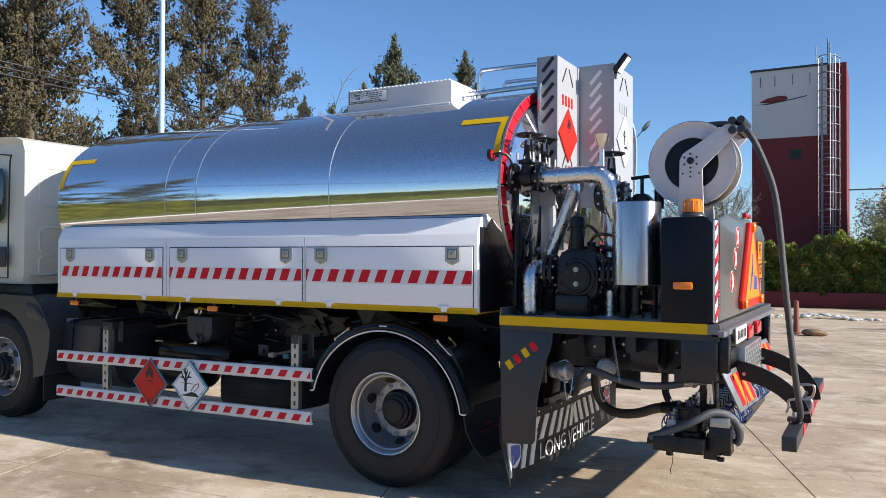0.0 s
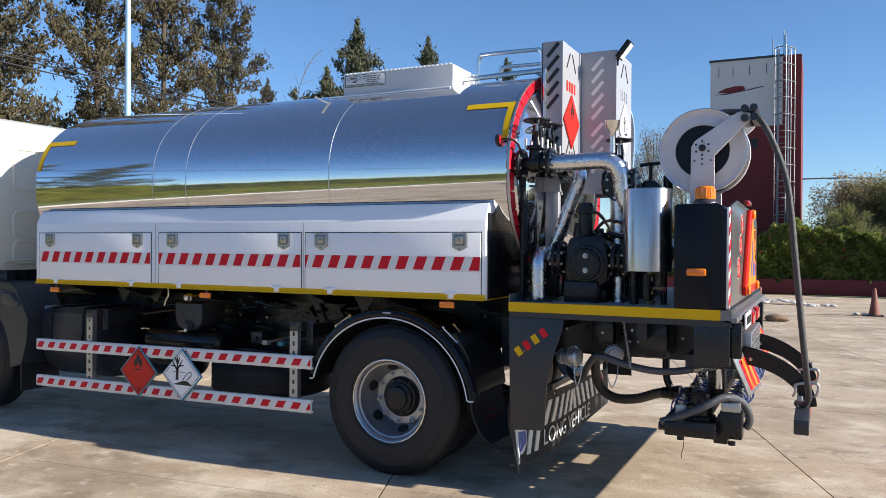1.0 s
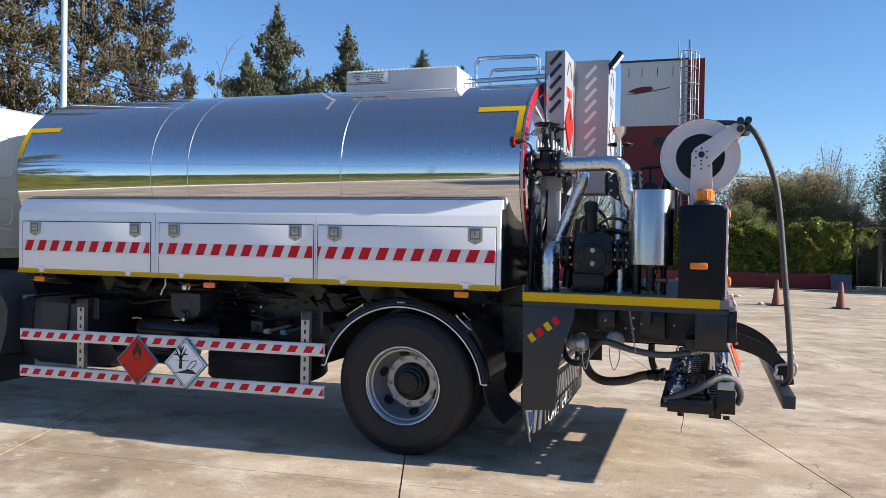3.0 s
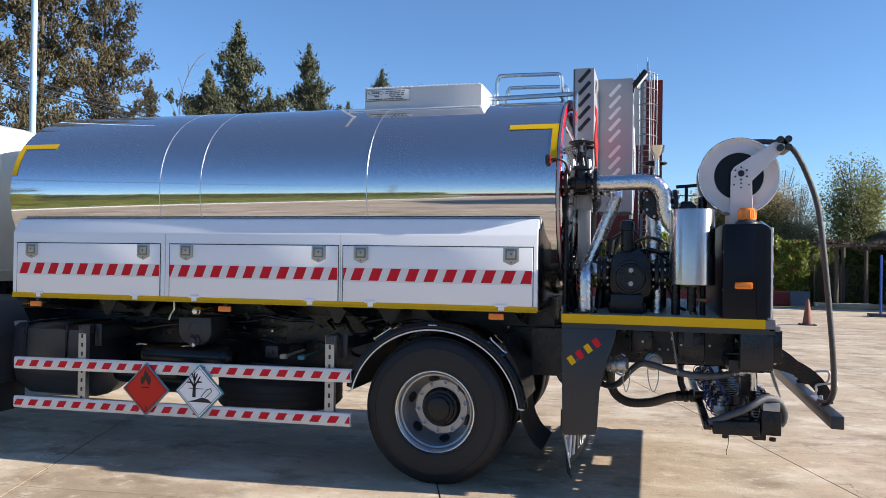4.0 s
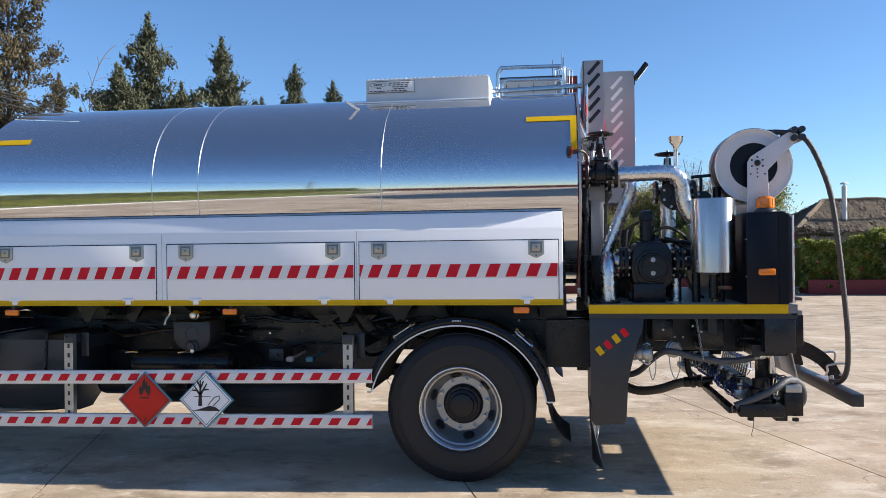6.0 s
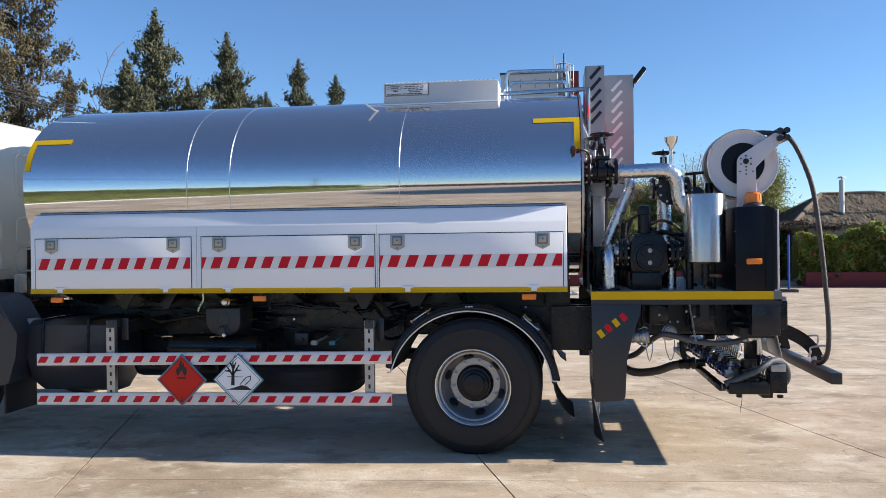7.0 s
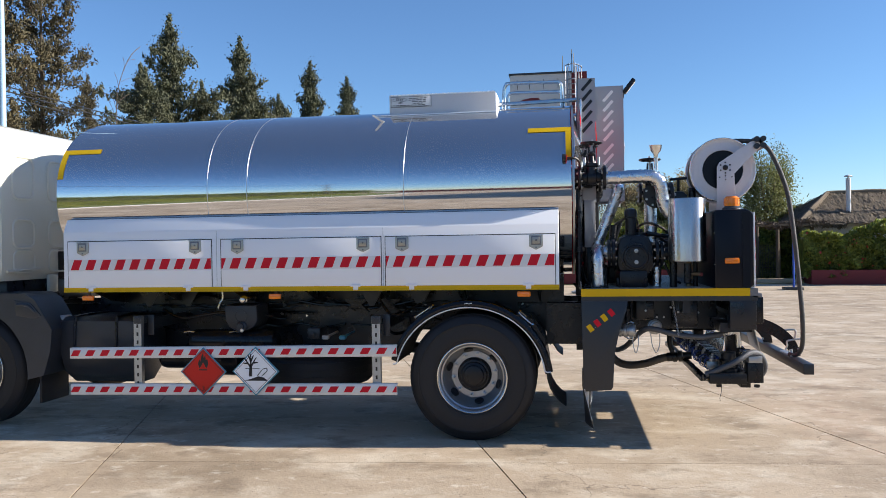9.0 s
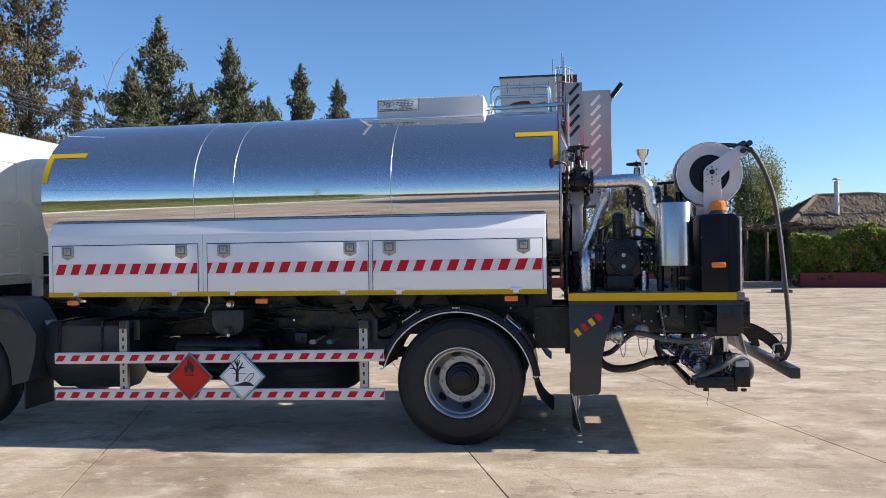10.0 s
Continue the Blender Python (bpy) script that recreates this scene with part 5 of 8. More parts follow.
for y in (4.862, 5.205):
    bm = B()
    prism(bm, [(-1.055, 1.875), (-0.905, 1.875), (-0.918, 2.186), (-0.712, 2.390), (-0.712, 2.428), (-0.745, 2.450), (-0.785, 2.440), (-1.030, 2.280), (-1.050, 2.243)], "y", y - 0.006, y + 0.006, 0.003)
    arm = part("reel_arm", bm, "reelwhite", truck, "bent off-white reel arm")
    if y < 5:
        bm = B()
        lathe(bm, (RX, y - 0.006, RZ + 0.012), (0, -1, 0), [(0, 0.022), (0.012, 0.02), (0.02, 0.01)], 12)
        for k in range(6):
            a = math.radians(60 * k + 30)
            lathe(bm, (RX + 0.042 * math.cos(a), y - 0.006, RZ + 0.012 + 0.042 * math.sin(a)), (0, -1, 0), [(0, 0.007), (0.004, 0.006)], 8)
        for dx, dz in ((-0.045, -0.065), (0.0, -0.055), (0.05, -0.065), (0.0, -0.085), (0.240, 0.185)):
            lathe(bm, (RX + dx, y - 0.006, RZ + dz), (0, -1, 0), [(0, 0.006), (0.002, 0.006)], 8)
        split("arm_bolt", bm, "ink", arm)
bm = B()
box(bm, -1.06, -0.90, 4.85, 5.22, 1.868, 1.880)
part("reel_foot", bm, "reelwhite", truck)
bm = B()
for dx, dz in ((0.0, 0.028), (0.050, 0.030), (0.0, -0.028), (0.052, -0.024)):
    rod(bm, (-0.742 + dx, 4.83, 2.430 + dz), (-0.742 + dx, 5.10, 2.430 + dz), 0.023, 12)
box(bm, -0.765, -0.675, 5.095, 5.105, 2.385, 2.475, 0.01)
split("hose_roller", bm, "darkgrey", truck, "dark hose guide roller")
bm = B()
hose_line = dense([(-0.97, 5.02, 2.468), (-0.83, 4.96, 2.462), (-0.72, 4.90, 2.436), (-0.655, 4.865, 2.385), (-0.59, 4.855, 2.26), (-0.52, 4.85, 2.06), (-0.488, 4.84, 1.863), (-0.463, 4.825, 1.60), (-0.437, 4.825, 1.315), (-0.413, 4.84, 1.06), (-0.394, 4.893, 0.86), (-0.386, 4.97, 0.745), (-0.407, 5.03, 0.690), (-0.46, 5.08, 0.685)], 0.02)
sweep(bm, hose_line, 0.0185, 12, 0, 0.03, 2)
part("spray_hose", bm, "darkbraid", truck, "black rubber spray hose hanging from the reel")

# stainless cylinder
CX, CY = -1.300, 4.805
bm = B()
lathe(bm, (CX, CY, 1.476), (0, 0, 1), [(0, 0.143), (0.004, 0.149), (0.505, 0.149), (0.512, 0.145), (0.512, 0.02)], 64)
cyl = part("steel_vessel", bm, "inox", truck, "upright brushed stainless steel vessel")
bm = B()
lathe(bm, (CX, CY, 1.30), (0, 0, 1), [(0, 0.03), (0.16, 0.03)], 16)
rod(bm, (-1.40, 4.90, 1.262), (-1.40, 4.90, 1.48), 0.03)
rod(bm, (-1.22, 4.93, 1.262), (-1.22, 4.93, 1.48), 0.020)
split("vessel_leg", bm, "castiron", cyl)
bm = B()
lathe(bm, (-1.285, 4.82, 1.272), (0, 0, 1), [(0, 0.028), (0.02, 0.03), (0.03, 0.018), (0.06, 0.018), (0.06, 0.03), (0.085, 0.03), (0.09, 0.02), (0.14, 0.02), (0.145, 0.032), (0.17, 0.032), (0.175, 0.022), (0.20, 0.022)], 8)
rod(bm, (-1.285, 4.82, 1.372), (-1.20, 4.80, 1.372), 0.014, 8)
tap = part("drain_tap", bm, "brass", truck, "brass drain tap")
bm = B()
box(bm, -1.21, -1.18, 4.79, 4.81, 1.355, 1.385, 0.006)
part("tap_handle", bm, "brickred", tap, "red tap handle")
# vent valve on the vessel
bm = B()
prism(bm, [(-1.395, 1.955), (-1.265, 1.955), (-1.265, 2.03), (-1.30, 2.06), (-1.36, 2.06), (-1.395, 2.03)], "y", 5.00, 5.10, 0.008)
rod(bm, (-1.33, 5.05, 2.05), (-1.33, 5.05, 2.16), 0.012, 10)
rod(bm, (-1.40, 5.05, 2.165), (-1.26, 5.05, 2.175), 0.012, 10)
rod(bm, (-1.22, 5.05, 1.96), (-1.22, 5.05, 2.09), 0.03, 14)
rod(bm, (-1.46, 5.02, 1.95), (-1.46, 5.02, 2.02), 0.03, 14)
part("vent_valve", bm, "castiron", truck, "black vent valve with a tee handle")

# lagged pipes
def lagged(pts, r, label="pipe wrapped in crinkled aluminium foil"):
    bm = B()
    line = dense(pts, 0.018)
    sweep(bm, line, r, 18, 0, 0.040, 2)
    return part("lagged_pipe", bm, "foil", truck, label)


lagged([(-1.965, 4.87, 2.18), (-1.80, 4.87, 2.182), (-1.62, 4.87, 2.185), (-1.53, 4.875, 2.16), (-1.488, 4.88, 2.09), (-1.475, 4.89, 1.98), (-1.44, 4.89, 1.90), (-1.40, 4.88, 1.86)], 0.056)
lagged([(-1.90, 5.19, 2.165), (-1.845, 5.15, 2.16), (-1.822, 5.12, 2.11), (-1.845, 5.12, 2.03), (-1.94, 5.12, 1.79), (-2.018, 5.12, 1.59)], 0.046)
lagged([(-2.00, 5.14, 1.575), (-2.012, 5.02, 1.578), (-2.016, 4.90, 1.572), (-2.018, 4.838, 1.53), (-2.018, 4.822, 1.46), (-2.015, 4.82, 1.27)], 0.052)
lagged([(-1.87, 4.93, 1.55), (-2.01, 4.95, 1.565)], 0.045)
lagged([(-1.525, 5.0, 1.268), (-1.525, 5.0, 1.44)], 0.040)
lagged([(-1.555, 5.12, 1.64), (-1.555, 5.12, 2.0)], 0.055)
bm = B()
lathe(bm, (-2.03, 4.83, 1.264), (0, 0, 1), [(0, 0.10), (0.012, 0.10), (0.014, 0.06)], 24)
for k in range(6):
    a = math.radians(60 * k)
    lathe(bm, (-2.03 + 0.082 * math.cos(a), 4.83 + 0.082 * math.sin(a), 1.276), (0, 0, 1), [(0, 0.012), (0.012, 0.01)], 6)
part("foot_flange", bm, "castiron", truck)


# gate valves
def flange(bm, p, axis, r, t, bolts=8, mb=1):
    lathe(bm, p, axis, [(0, r - 0.004), (0.004, r), (t - 0.004, r), (t, r - 0.004)], 28)
    u, w = frame_of(axis)
    d = Vector(axis).normalized()
    for k in range(bolts):
        a = 2 * math.pi * (k + 0.5) / bolts
        q = Vector(p) + (u * math.cos(a) + w * math.sin(a)) * (r * 0.82)
        lathe(bm, q - d * 0.012, d, [(0, 0.010), (t + 0.024, 0.010)], 6, mi=mb)


def gate_valve(x, y, z, s, wheel_z, wheel_r):
    bm = B()
    flange(bm, (x - 0.115 * s, y, z), (1, 0, 0), 0.104 * s, 0.026 * s)
    flange(bm, (x + 0.089 * s, y, z), (1, 0, 0), 0.104 * s, 0.026 * s)
    lathe(bm, (x - 0.09 * s, y, z), (1, 0, 0), [(0, 0.044 * s), (0.05 * s, 0.050 * s), (0.055 * s, 0.060 * s), (0.125 * s, 0.060 * s), (0.13 * s, 0.050 * s), (0.18 * s, 0.044 * s)], 24)
    lathe(bm, (x, y, z), (0, 0, 1), [(0, 0.056 * s), (0.09 * s, 0.048 * s), (0.095 * s, 0.072 * s), (0.118 * s, 0.072 * s), (0.122 * s, 0.030 * s), (0.18 * s, 0.018 * s), (0.20 * s, 0.030 * s), (0.22 * s, 0.016 * s)], 20)
    for k in range(4):
        a = math.radians(45 + 90 * k)
        lathe(bm, (x + 0.08 * s * math.cos(a), y + 0.08 * s * math.sin(a), z + 0.10 * s), (0, 0, 1), [(0, 0.010), (0.065 * s, 0.010)], 6, mi=1)
    rod(bm, (x, y, z + 0.2 * s), (x, y, wheel_z + 0.03), 0.010, 10, mi=1)
    for dx in (-0.03, 0.03):
        rod(bm, (x + dx * s, y, z + 0.15 * s), (x + dx * 0.7 * s, y, wheel_z - 0.03), 0.008, 8)
    v = part("gate_valve", bm, ["castiron", "galv"], truck, "black cast iron gate valve")
    bm = B()
    torus(bm, (x, y, wheel_z), (0, 0, 1), wheel_r, 0.0085, 32, 8)
    for k in range(5):
        a = 2 * math.pi * k / 5
        rod(bm, (x, y, wheel_z - 0.005), (x + wheel_r * math.cos(a), y + wheel_r * math.sin(a), wheel_z), 0.006, 8)
    lathe(bm, (x, y, wheel_z - 0.02), (0, 0, 1), [(0, 0.022), (0.035, 0.022), (0.04, 0.012)], 12)
    part("handwheel", bm, "castiron", v, "black handwheel")


gate_valve(-2.055, 4.88, 2.185, 1.0, 2.475, 0.086)
gate_valve(-2.075, 5.22, 2.185, 1.0, 2.49, 0.086)
gate_valve(-2.090, 5.58, 2.185, 0.9, 2.46, 0.080)
gate_valve(-1.555, 5.12, 2.06, 0.85, 2.345, 0.085)
bm = B()
flange(bm, (-1.515, 4.985, 2.035), (0, 1, 0), 0.112, 0.028)
flange(bm, (-1.42, 4.93, 2.05), (0.9, 0, 0.1), 0.085, 0.03)
split("pipe_flange", bm, ["castiron", "galv"], truck, "black bolted pipe flange")
bm = B()
rod(bm, (-2.3, 4.88, 2.185), (-2.16, 4.88, 2.185), 0.06)
rod(bm, (-2.3, 5.22, 2.185), (-2.16, 5.22, 2.185), 0.06)
rod(bm, (-2.3, 5.58, 2.185), (-2.18, 5.58, 2.185), 0.055)
rod(bm, (-1.95, 5.22, 2.185), (-1.80, 5.22, 2.15), 0.055)
lathe(bm, (-2.03, 5.35, 1.70), (0, 0, 1), [(0, 0.05), (0.3, 0.05), (0.36, 0.09), (0.5, 0.09)], 20)
split("stub_pipe", bm, "castiron", truck)
# filler funnel
bm = B()
lathe(bm, (-1.535, 4.85, 2.23), (0, 0, 1), [(0, 0.018), (0.10, 0.016), (0.13, 0.018), (0.165, 0.045), (0.20, 0.05), (0.205, 0.052), (0.205, 0.044), (0.17, 0.038), (0.14, 0.012)], 24)
part("funnel", bm, "bright", truck, "bright steel filler funnel")

# bitumen pump on its bedplate
bm = B()
prism(bm, [(-1.80, 1.36), (-1.61, 1.36), (-1.565, 1.42), (-1.555, 1.52), (-1.57, 1.62), (-1.60, 1.68), (-1.65, 1.70), (-1.77, 1.70), (-1.82, 1.68), (-1.845, 1.62), (-1.86, 1.52), (-1.845, 1.42)], "y", 4.86, 5.20, 0.025)
lathe(bm, (-1.705, 4.862, 1.515), (0, -1, 0), [(0, 0.125), (0.018, 0.125), (0.022, 0.118), (0.022, 0.104), (0.034, 0.098), (0.036, 0.088), (0.030, 0.080), (0.030, 0.001)], 36)
for k in range(10):
    a = 2 * math.pi * (k + 0.5) / 10
    lathe(bm, (-1.705 + 0.111 * math.cos(a), 4.841, 1.515 + 0.111 * math.sin(a)), (0, -1, 0), [(0, 0.008), (0.008, 0.008)], 6)
for x, y in ((-1.83, 4.83), (-1.63, 4.83), (-1.83, 4.93), (-1.63, 4.93)):
    lathe(bm, (x, y, 1.268), (0, 0, 1), [(0, 0.016), (0.004, 0.016), (0.005, 0.010), (0.018, 0.010)], 8)
lathe(bm, (-1.735, 4.95, 1.68), (0, 0, 1), [(0, 0.075), (0.018, 0.075), (0.022, 0.046), (0.165, 0.046), (0.17, 0.053), (0.215, 0.053), (0.235, 0.044), (0.245, 0.02)], 24)
lathe(bm, (-1.66, 5.02, 1.66), (0, 0, 1), [(0, 0.06), (0.06, 0.055), (0.065, 0.03), (0.09, 0.03)], 16)
box(bm, -1.86, -1.6, 4.95, 5.1, 1.268, 1.34, 0.008)
box(bm, -1.84, -1.62, 4.82, 5.5, 1.266, 1.40, 0.006)
box(bm, -1.95, -1.52, 5.1, 5.4, 1.42, 1.62, 0.02)
pump = part("bitumen_pump", bm, "castiron", truck, "black cast bitumen pump")
bm = B()
flange(bm, (-1.90, 4.93, 1.55), (1, 0, 0), 0.115, 0.03)
flange(bm, (-1.935, 4.93, 1.55), (1, 0, 0), 0.115, 0.025)
flange(bm, (-1.545, 4.95, 1.54), (1, 0, 0), 0.11, 0.03)
flange(bm, (-1.505, 4.95, 1.54), (1, 0, 0), 0.11, 0.025)
rod(bm, (-1.5, 4.95, 1.54), (-1.38, 4.95, 1.54), 0.05)
split("pump_flange", bm, ["castiron", "galv"], pump)
bm = B()
for z in (1.468, 1.562):
    lathe(bm, (-1.703, 4.834, z + 0.006), (0, -1, 0), [(0, 0.017), (0.005, 0.017), (0.006, 0.010), (0.014, 0.009)], 16)
split("pump_bolt", bm, "galv", pump)
bm = B()
box(bm, -1.98, -1.45, 5.5, 6.3, 1.268, 1.46, 0.02)
box(bm, -1.86, -1.62, 5.55, 6.1, 1.455, 1.60, 0.03)
lathe(bm, (-1.4, 5.7, 1.58), (0, 1, 0), [(0, 0.12), (0.5, 0.12)], 24)
part("drive_unit", bm, "castiron", truck, "black drive unit behind the pump")
bm = B()
for p in ([(-1.75, 5.2, 1.72), (-1.6, 5.0, 1.80), (-1.45, 5.2, 1.76), (-1.35, 5.5, 1.7)], [(-1.7, 5.3, 1.66), (-1.55, 5.02, 1.70), (-1.42, 5.15, 1.64), (-1.3, 5.4, 1.70)], [(-1.85, 5.2, 1.80), (-1.70, 5.1, 1.86), (-1.62, 5.3, 1.70)], [(-1.5, 5.3, 1.58), (-1.42, 5.2, 1.66), (-1.32, 5.25, 1.60)]):
    sweep(bm, p, 0.011, 8)
split("control_cable", bm, "hose", truck)
bm = B()
box(bm, -1.60, -1.45, 5.30, 5.42, 1.64, 1.70, 0.004)
for k in range(6):
    rod(bm, (-1.66 + 0.05 * k, 5.28, 1.60 + 0.03 * (k % 3)), (-1.62 + 0.05 * k, 5.22, 1.63 + 0.02 * (k % 2)), 0.009, 8)
split("small_fitting", bm, "galv", truck)
# support posts behind the valves
bm = B()
box(bm, -2.11, -2.015, 5.24, 5.30, 1.60, 2.02, 0.004)
box(bm, -2.125, -2.005, 5.235, 5.31, 2.02, 2.16, 0.004)
box(bm, -2.16, -2.10, 5.5, 5.56, 1.262, 2.7, 0.004)
split("support_post", bm, "panelgrey", truck, "grey steel support post")
bm = B()
box(bm, -2.095, -2.015, 5.245, 5.295, 1.262, 1.60, 0.004)
part("post_foot", bm, "castiron", truck, "black foot of the support post")
bm = B()
sweep(bm, [(-2.165, 5.02, 2.14), (-2.175, 5.05, 1.95), (-2.165, 5.06, 1.70), (-2.15, 5.06, 1.50), (-2.10, 5.05, 1.30), (-1.98, 5.05, 1.275)], 0.009, 8)
sweep(bm, [(-2.14, 5.12, 2.10), (-2.15, 5.13, 1.85), (-2.145, 5.13, 1.60), (-2.16, 5.13, 1.30)], 0.012, 8)
sweep(bm, [(-1.86, 5.24, 1.79), (-1.885, 5.22, 1.60), (-1.93, 5.20, 1.42), (-1.945, 5.19, 1.275)], 0.032, 10, 8, 0.004, 2)
sweep(bm, [(-1.80, 5.26, 1.82), (-1.845, 5.24, 1.68), (-1.88, 5.22, 1.56)], 0.020, 10, 8, 0.003, 2)
sweep(bm, [(-1.34, 5.06, 1.64), (-1.43, 5.02, 1.685), (-1.52, 5.0, 1.70), (-1.60, 5.02, 1.72)], 0.016, 10)
sweep(bm, [(-1.33, 5.0, 1.29), (-1.40, 4.98, 1.33), (-1.46, 4.99, 1.46)], 0.011, 8)
split("gear_hose", bm, "castiron", truck, "black hose between the valves and the pump")
bm = B()
for x, y, r in ((-2.168, 4.93, 0.020), (-2.172, 5.00, 0.014), (-2.165, 5.19, 0.026), (-2.160, 5.38, 0.032), (-2.10, 5.42, 0.03)):
    lathe(bm, (x, y, 1.264), (0, 0, 1), [(0, r * 1.9), (0.014, r * 1.9), (0.016, r), (0.30, r), (0.302, r * 1.6), (0.34, r * 1.6), (0.342, r), (0.62, r), (0.622, r * 1.5), (0.65, r * 1.5), (0.652, r), (0.86, r)], 14)
split("riser_pipe", bm, "castiron", truck, "black riser pipe with couplings")
bm = B()
for z in (1.48, 1.62, 1.76, 1.90, 2.04):
    box(bm, -2.185, -2.13, 5.03, 5.10, z, z + 0.014, 0.002)
split("pipe_clip", bm, "castiron", truck)
# little red control knob at the tank edge
bm = B()
lathe(bm, (-2.272, 4.747, 2.342), (0.99, 0.14, 0), [(0, 0.028), (0.003, 0.031), (0.008, 0.031), (0.012, 0.020)], 20)
knob = part("control_knob", bm, "redlens", truck, "small red control knob on a bent stalk")
bm = B()
sweep(bm, [(-2.275, 4.746, 2.342), (-2.21, 4.755, 2.345), (-2.165, 4.79, 2.325), (-2.15, 4.82, 2.26), (-2.155, 4.83, 2.12)], 0.009, 8)
lathe(bm, (-2.273, 4.748, 2.342), (-0.99, -0.14, 0), [(0, 0.036), (0.020, 0.036), (0.026, 0.02)], 20)
part("knob_stalk", bm, "ink", knob)


# slotted cover boxes behind the tank
def slots_side(bm, x, y, zs, w=0.085, up=0.095, t=0.013):
    for z in zs:
        d = Vector((w, up)).normalized()
        n = Vector((-d.y, d.x)) * t
        a, b = Vector((x - w / 2, z - up / 2)), Vector((x + w / 2, z + up / 2))
        prism(bm, [tuple(a + n), tuple(a - n), tuple(b - n), tuple(b + n)], "y", y - 0.003, y + 0.004)


bm = B()
prism(bm, [(-2.155, 5.282), (-2.002, 5.282), (-2.002, 5.70), (-2.012, 5.70), (-2.012, 5.292), (-2.155, 5.292)], "z", 2.0, 3.105)
box(bm, -2.16, -2.15, 5.282, 5.70, 2.1, 3.10)
cover_a = part("slotted_cover", bm, "panelgrey", truck, "light grey folded sheet cover with slanted slots")
# Slots aren't cut: black bars carry the dark inside them.
bm = B()
slots_side(bm, -2.075, 5.2815, [3.045 - 0.093 * k for k in range(5)] + [2.46, 2.37])
split("slot", bm, "ink", cover_a)
bm = B()
prism(bm, [(-2.002, 5.735), (-1.722, 5.735), (-1.722, 6.25), (-1.732, 6.25), (-1.732, 5.745), (-2.002, 5.745)], "z", 2.03, 3.115)
box(bm, -2.0, -1.995, 5.70, 5.735, 2.03, 3.1)
box(bm, -2.01, -1.725, 6.24, 6.25, 2.03, 3.1)
cover_b = part("slotted_cover", bm, "panelgrey", truck, "light grey folded sheet cover with slanted slots")
# White bars put the daylight seen through these slots into their colour.
bm = B()
slots_side(bm, -1.865, 5.7345, [3.02 - 0.093 * k for k in range(5)] + [2.52 - 0.093 * k for k in range(4)])
split("slot", bm, "film", cover_b)


def cover_art(cover, x, y0, y1, face, rim, ink, ztop, label):
    yc = (y0 + y1) / 2
    # Uncut slots again, their dark inside laid on as black bars.
    bm = B()
    for s in (-1, 1):
        for dz in (0.0, -0.72, -0.62) if cover is cover_a else (0.0,):
            prism(bm, [(yc + s * 0.02, ztop + dz), (yc + s * 0.035, ztop + dz), (yc + s * 0.12, ztop - 0.12 + dz), (yc + s * 0.105, ztop - 0.12 + dz)], "x", x + 0.0005, x + 0.0035)
    split("slot", bm, "ink", cover)
    for k in range(4):
        bm = B()
        y = yc - 0.115 + k * 0.062
        box(bm, x + 0.0005, x + 0.0035, y, y + 0.034, ztop - 0.285, ztop - 0.210)
        part("plain_block", bm, ink, cover)
    h, zc = 0.2, ztop - 0.50
    bm = B()
    prism(bm, [(yc - h, zc), (yc, zc + h), (yc + h, zc), (yc, zc - h)], "x", x + 0.004, x + 0.010)
    p = part("hazard_placard", bm, rim, cover, label)
    bm = B()
    prism(bm, [(yc - h + .012, zc), (yc, zc + h - .012), (yc + h - .012, zc), (yc, zc - h + .012)], "x", x + 0.009, x + 0.012)
    part("placard_face", bm, face, cover)
    if face == "signred":
        art = flame(0, 0.06, 0.085, -0.001, 0.001)
        t = text("3", 0.055, Matrix.Translation((x + 0.0125, yc, zc - 0.155)) @ pose(0, 0, 0, 90, 0, 90), 0.001)
        part("class_number", t, "ink", cover)
    else:
        art = dead_tree(0, 0.0, 0.115, -0.001, 0.001)
    art.transform(Matrix.Translation((x + 0.013, yc, zc)) @ Matrix.Rotation(radians(90), 4, "Z"))
    part("pictogram", art, "ink", cover)


cover_art(cover_a, -2.002, 5.282, 5.70, "signred", "signred", "signred", 3.05, "red diamond placard with a flame and the number 3")
cover_art(cover_b, -1.722, 5.735, 6.25, "film", "film", "panelgrey", 3.05, "white diamond placard with a bare tree pictogram")
bm = B()
sweep(bm, [(-1.74, 6.30, 2.0), (-1.72, 6.32, 2.5), (-1.74, 6.30, 2.72), (-1.80, 6.28, 2.80)], 0.016, 8)
part("grab_tube", bm, "bright", truck)
# flood lamp
bm = B()
m = Matrix.Translation((-1.668, 5.76, 3.110)) @ pose(0, 0, 0, 0, 38, 0)
fb = B()
box(fb, -0.02, 0.02, -0.055, 0.055, -0.075, 0.075, 0.008)
fb.transform(m)
flood = part("flood_lamp", fb, "castiron", truck, "small black flood lamp")
fb = B()
box(fb, 0.0205, 0.0225, -0.045, 0.045, -0.065, 0.065)
fb.transform(m)
part("lamp_glass", fb, "film", flood)
fb = B()
rod(fb, (-1.724, 5.76, 3.03), (-1.69, 5.76, 3.09), 0.008, 8)
box(fb, -1.735, -1.715, 5.74, 5.78, 3.0, 3.06, 0.003)
part("lamp_bracket", fb, "castiron", flood)

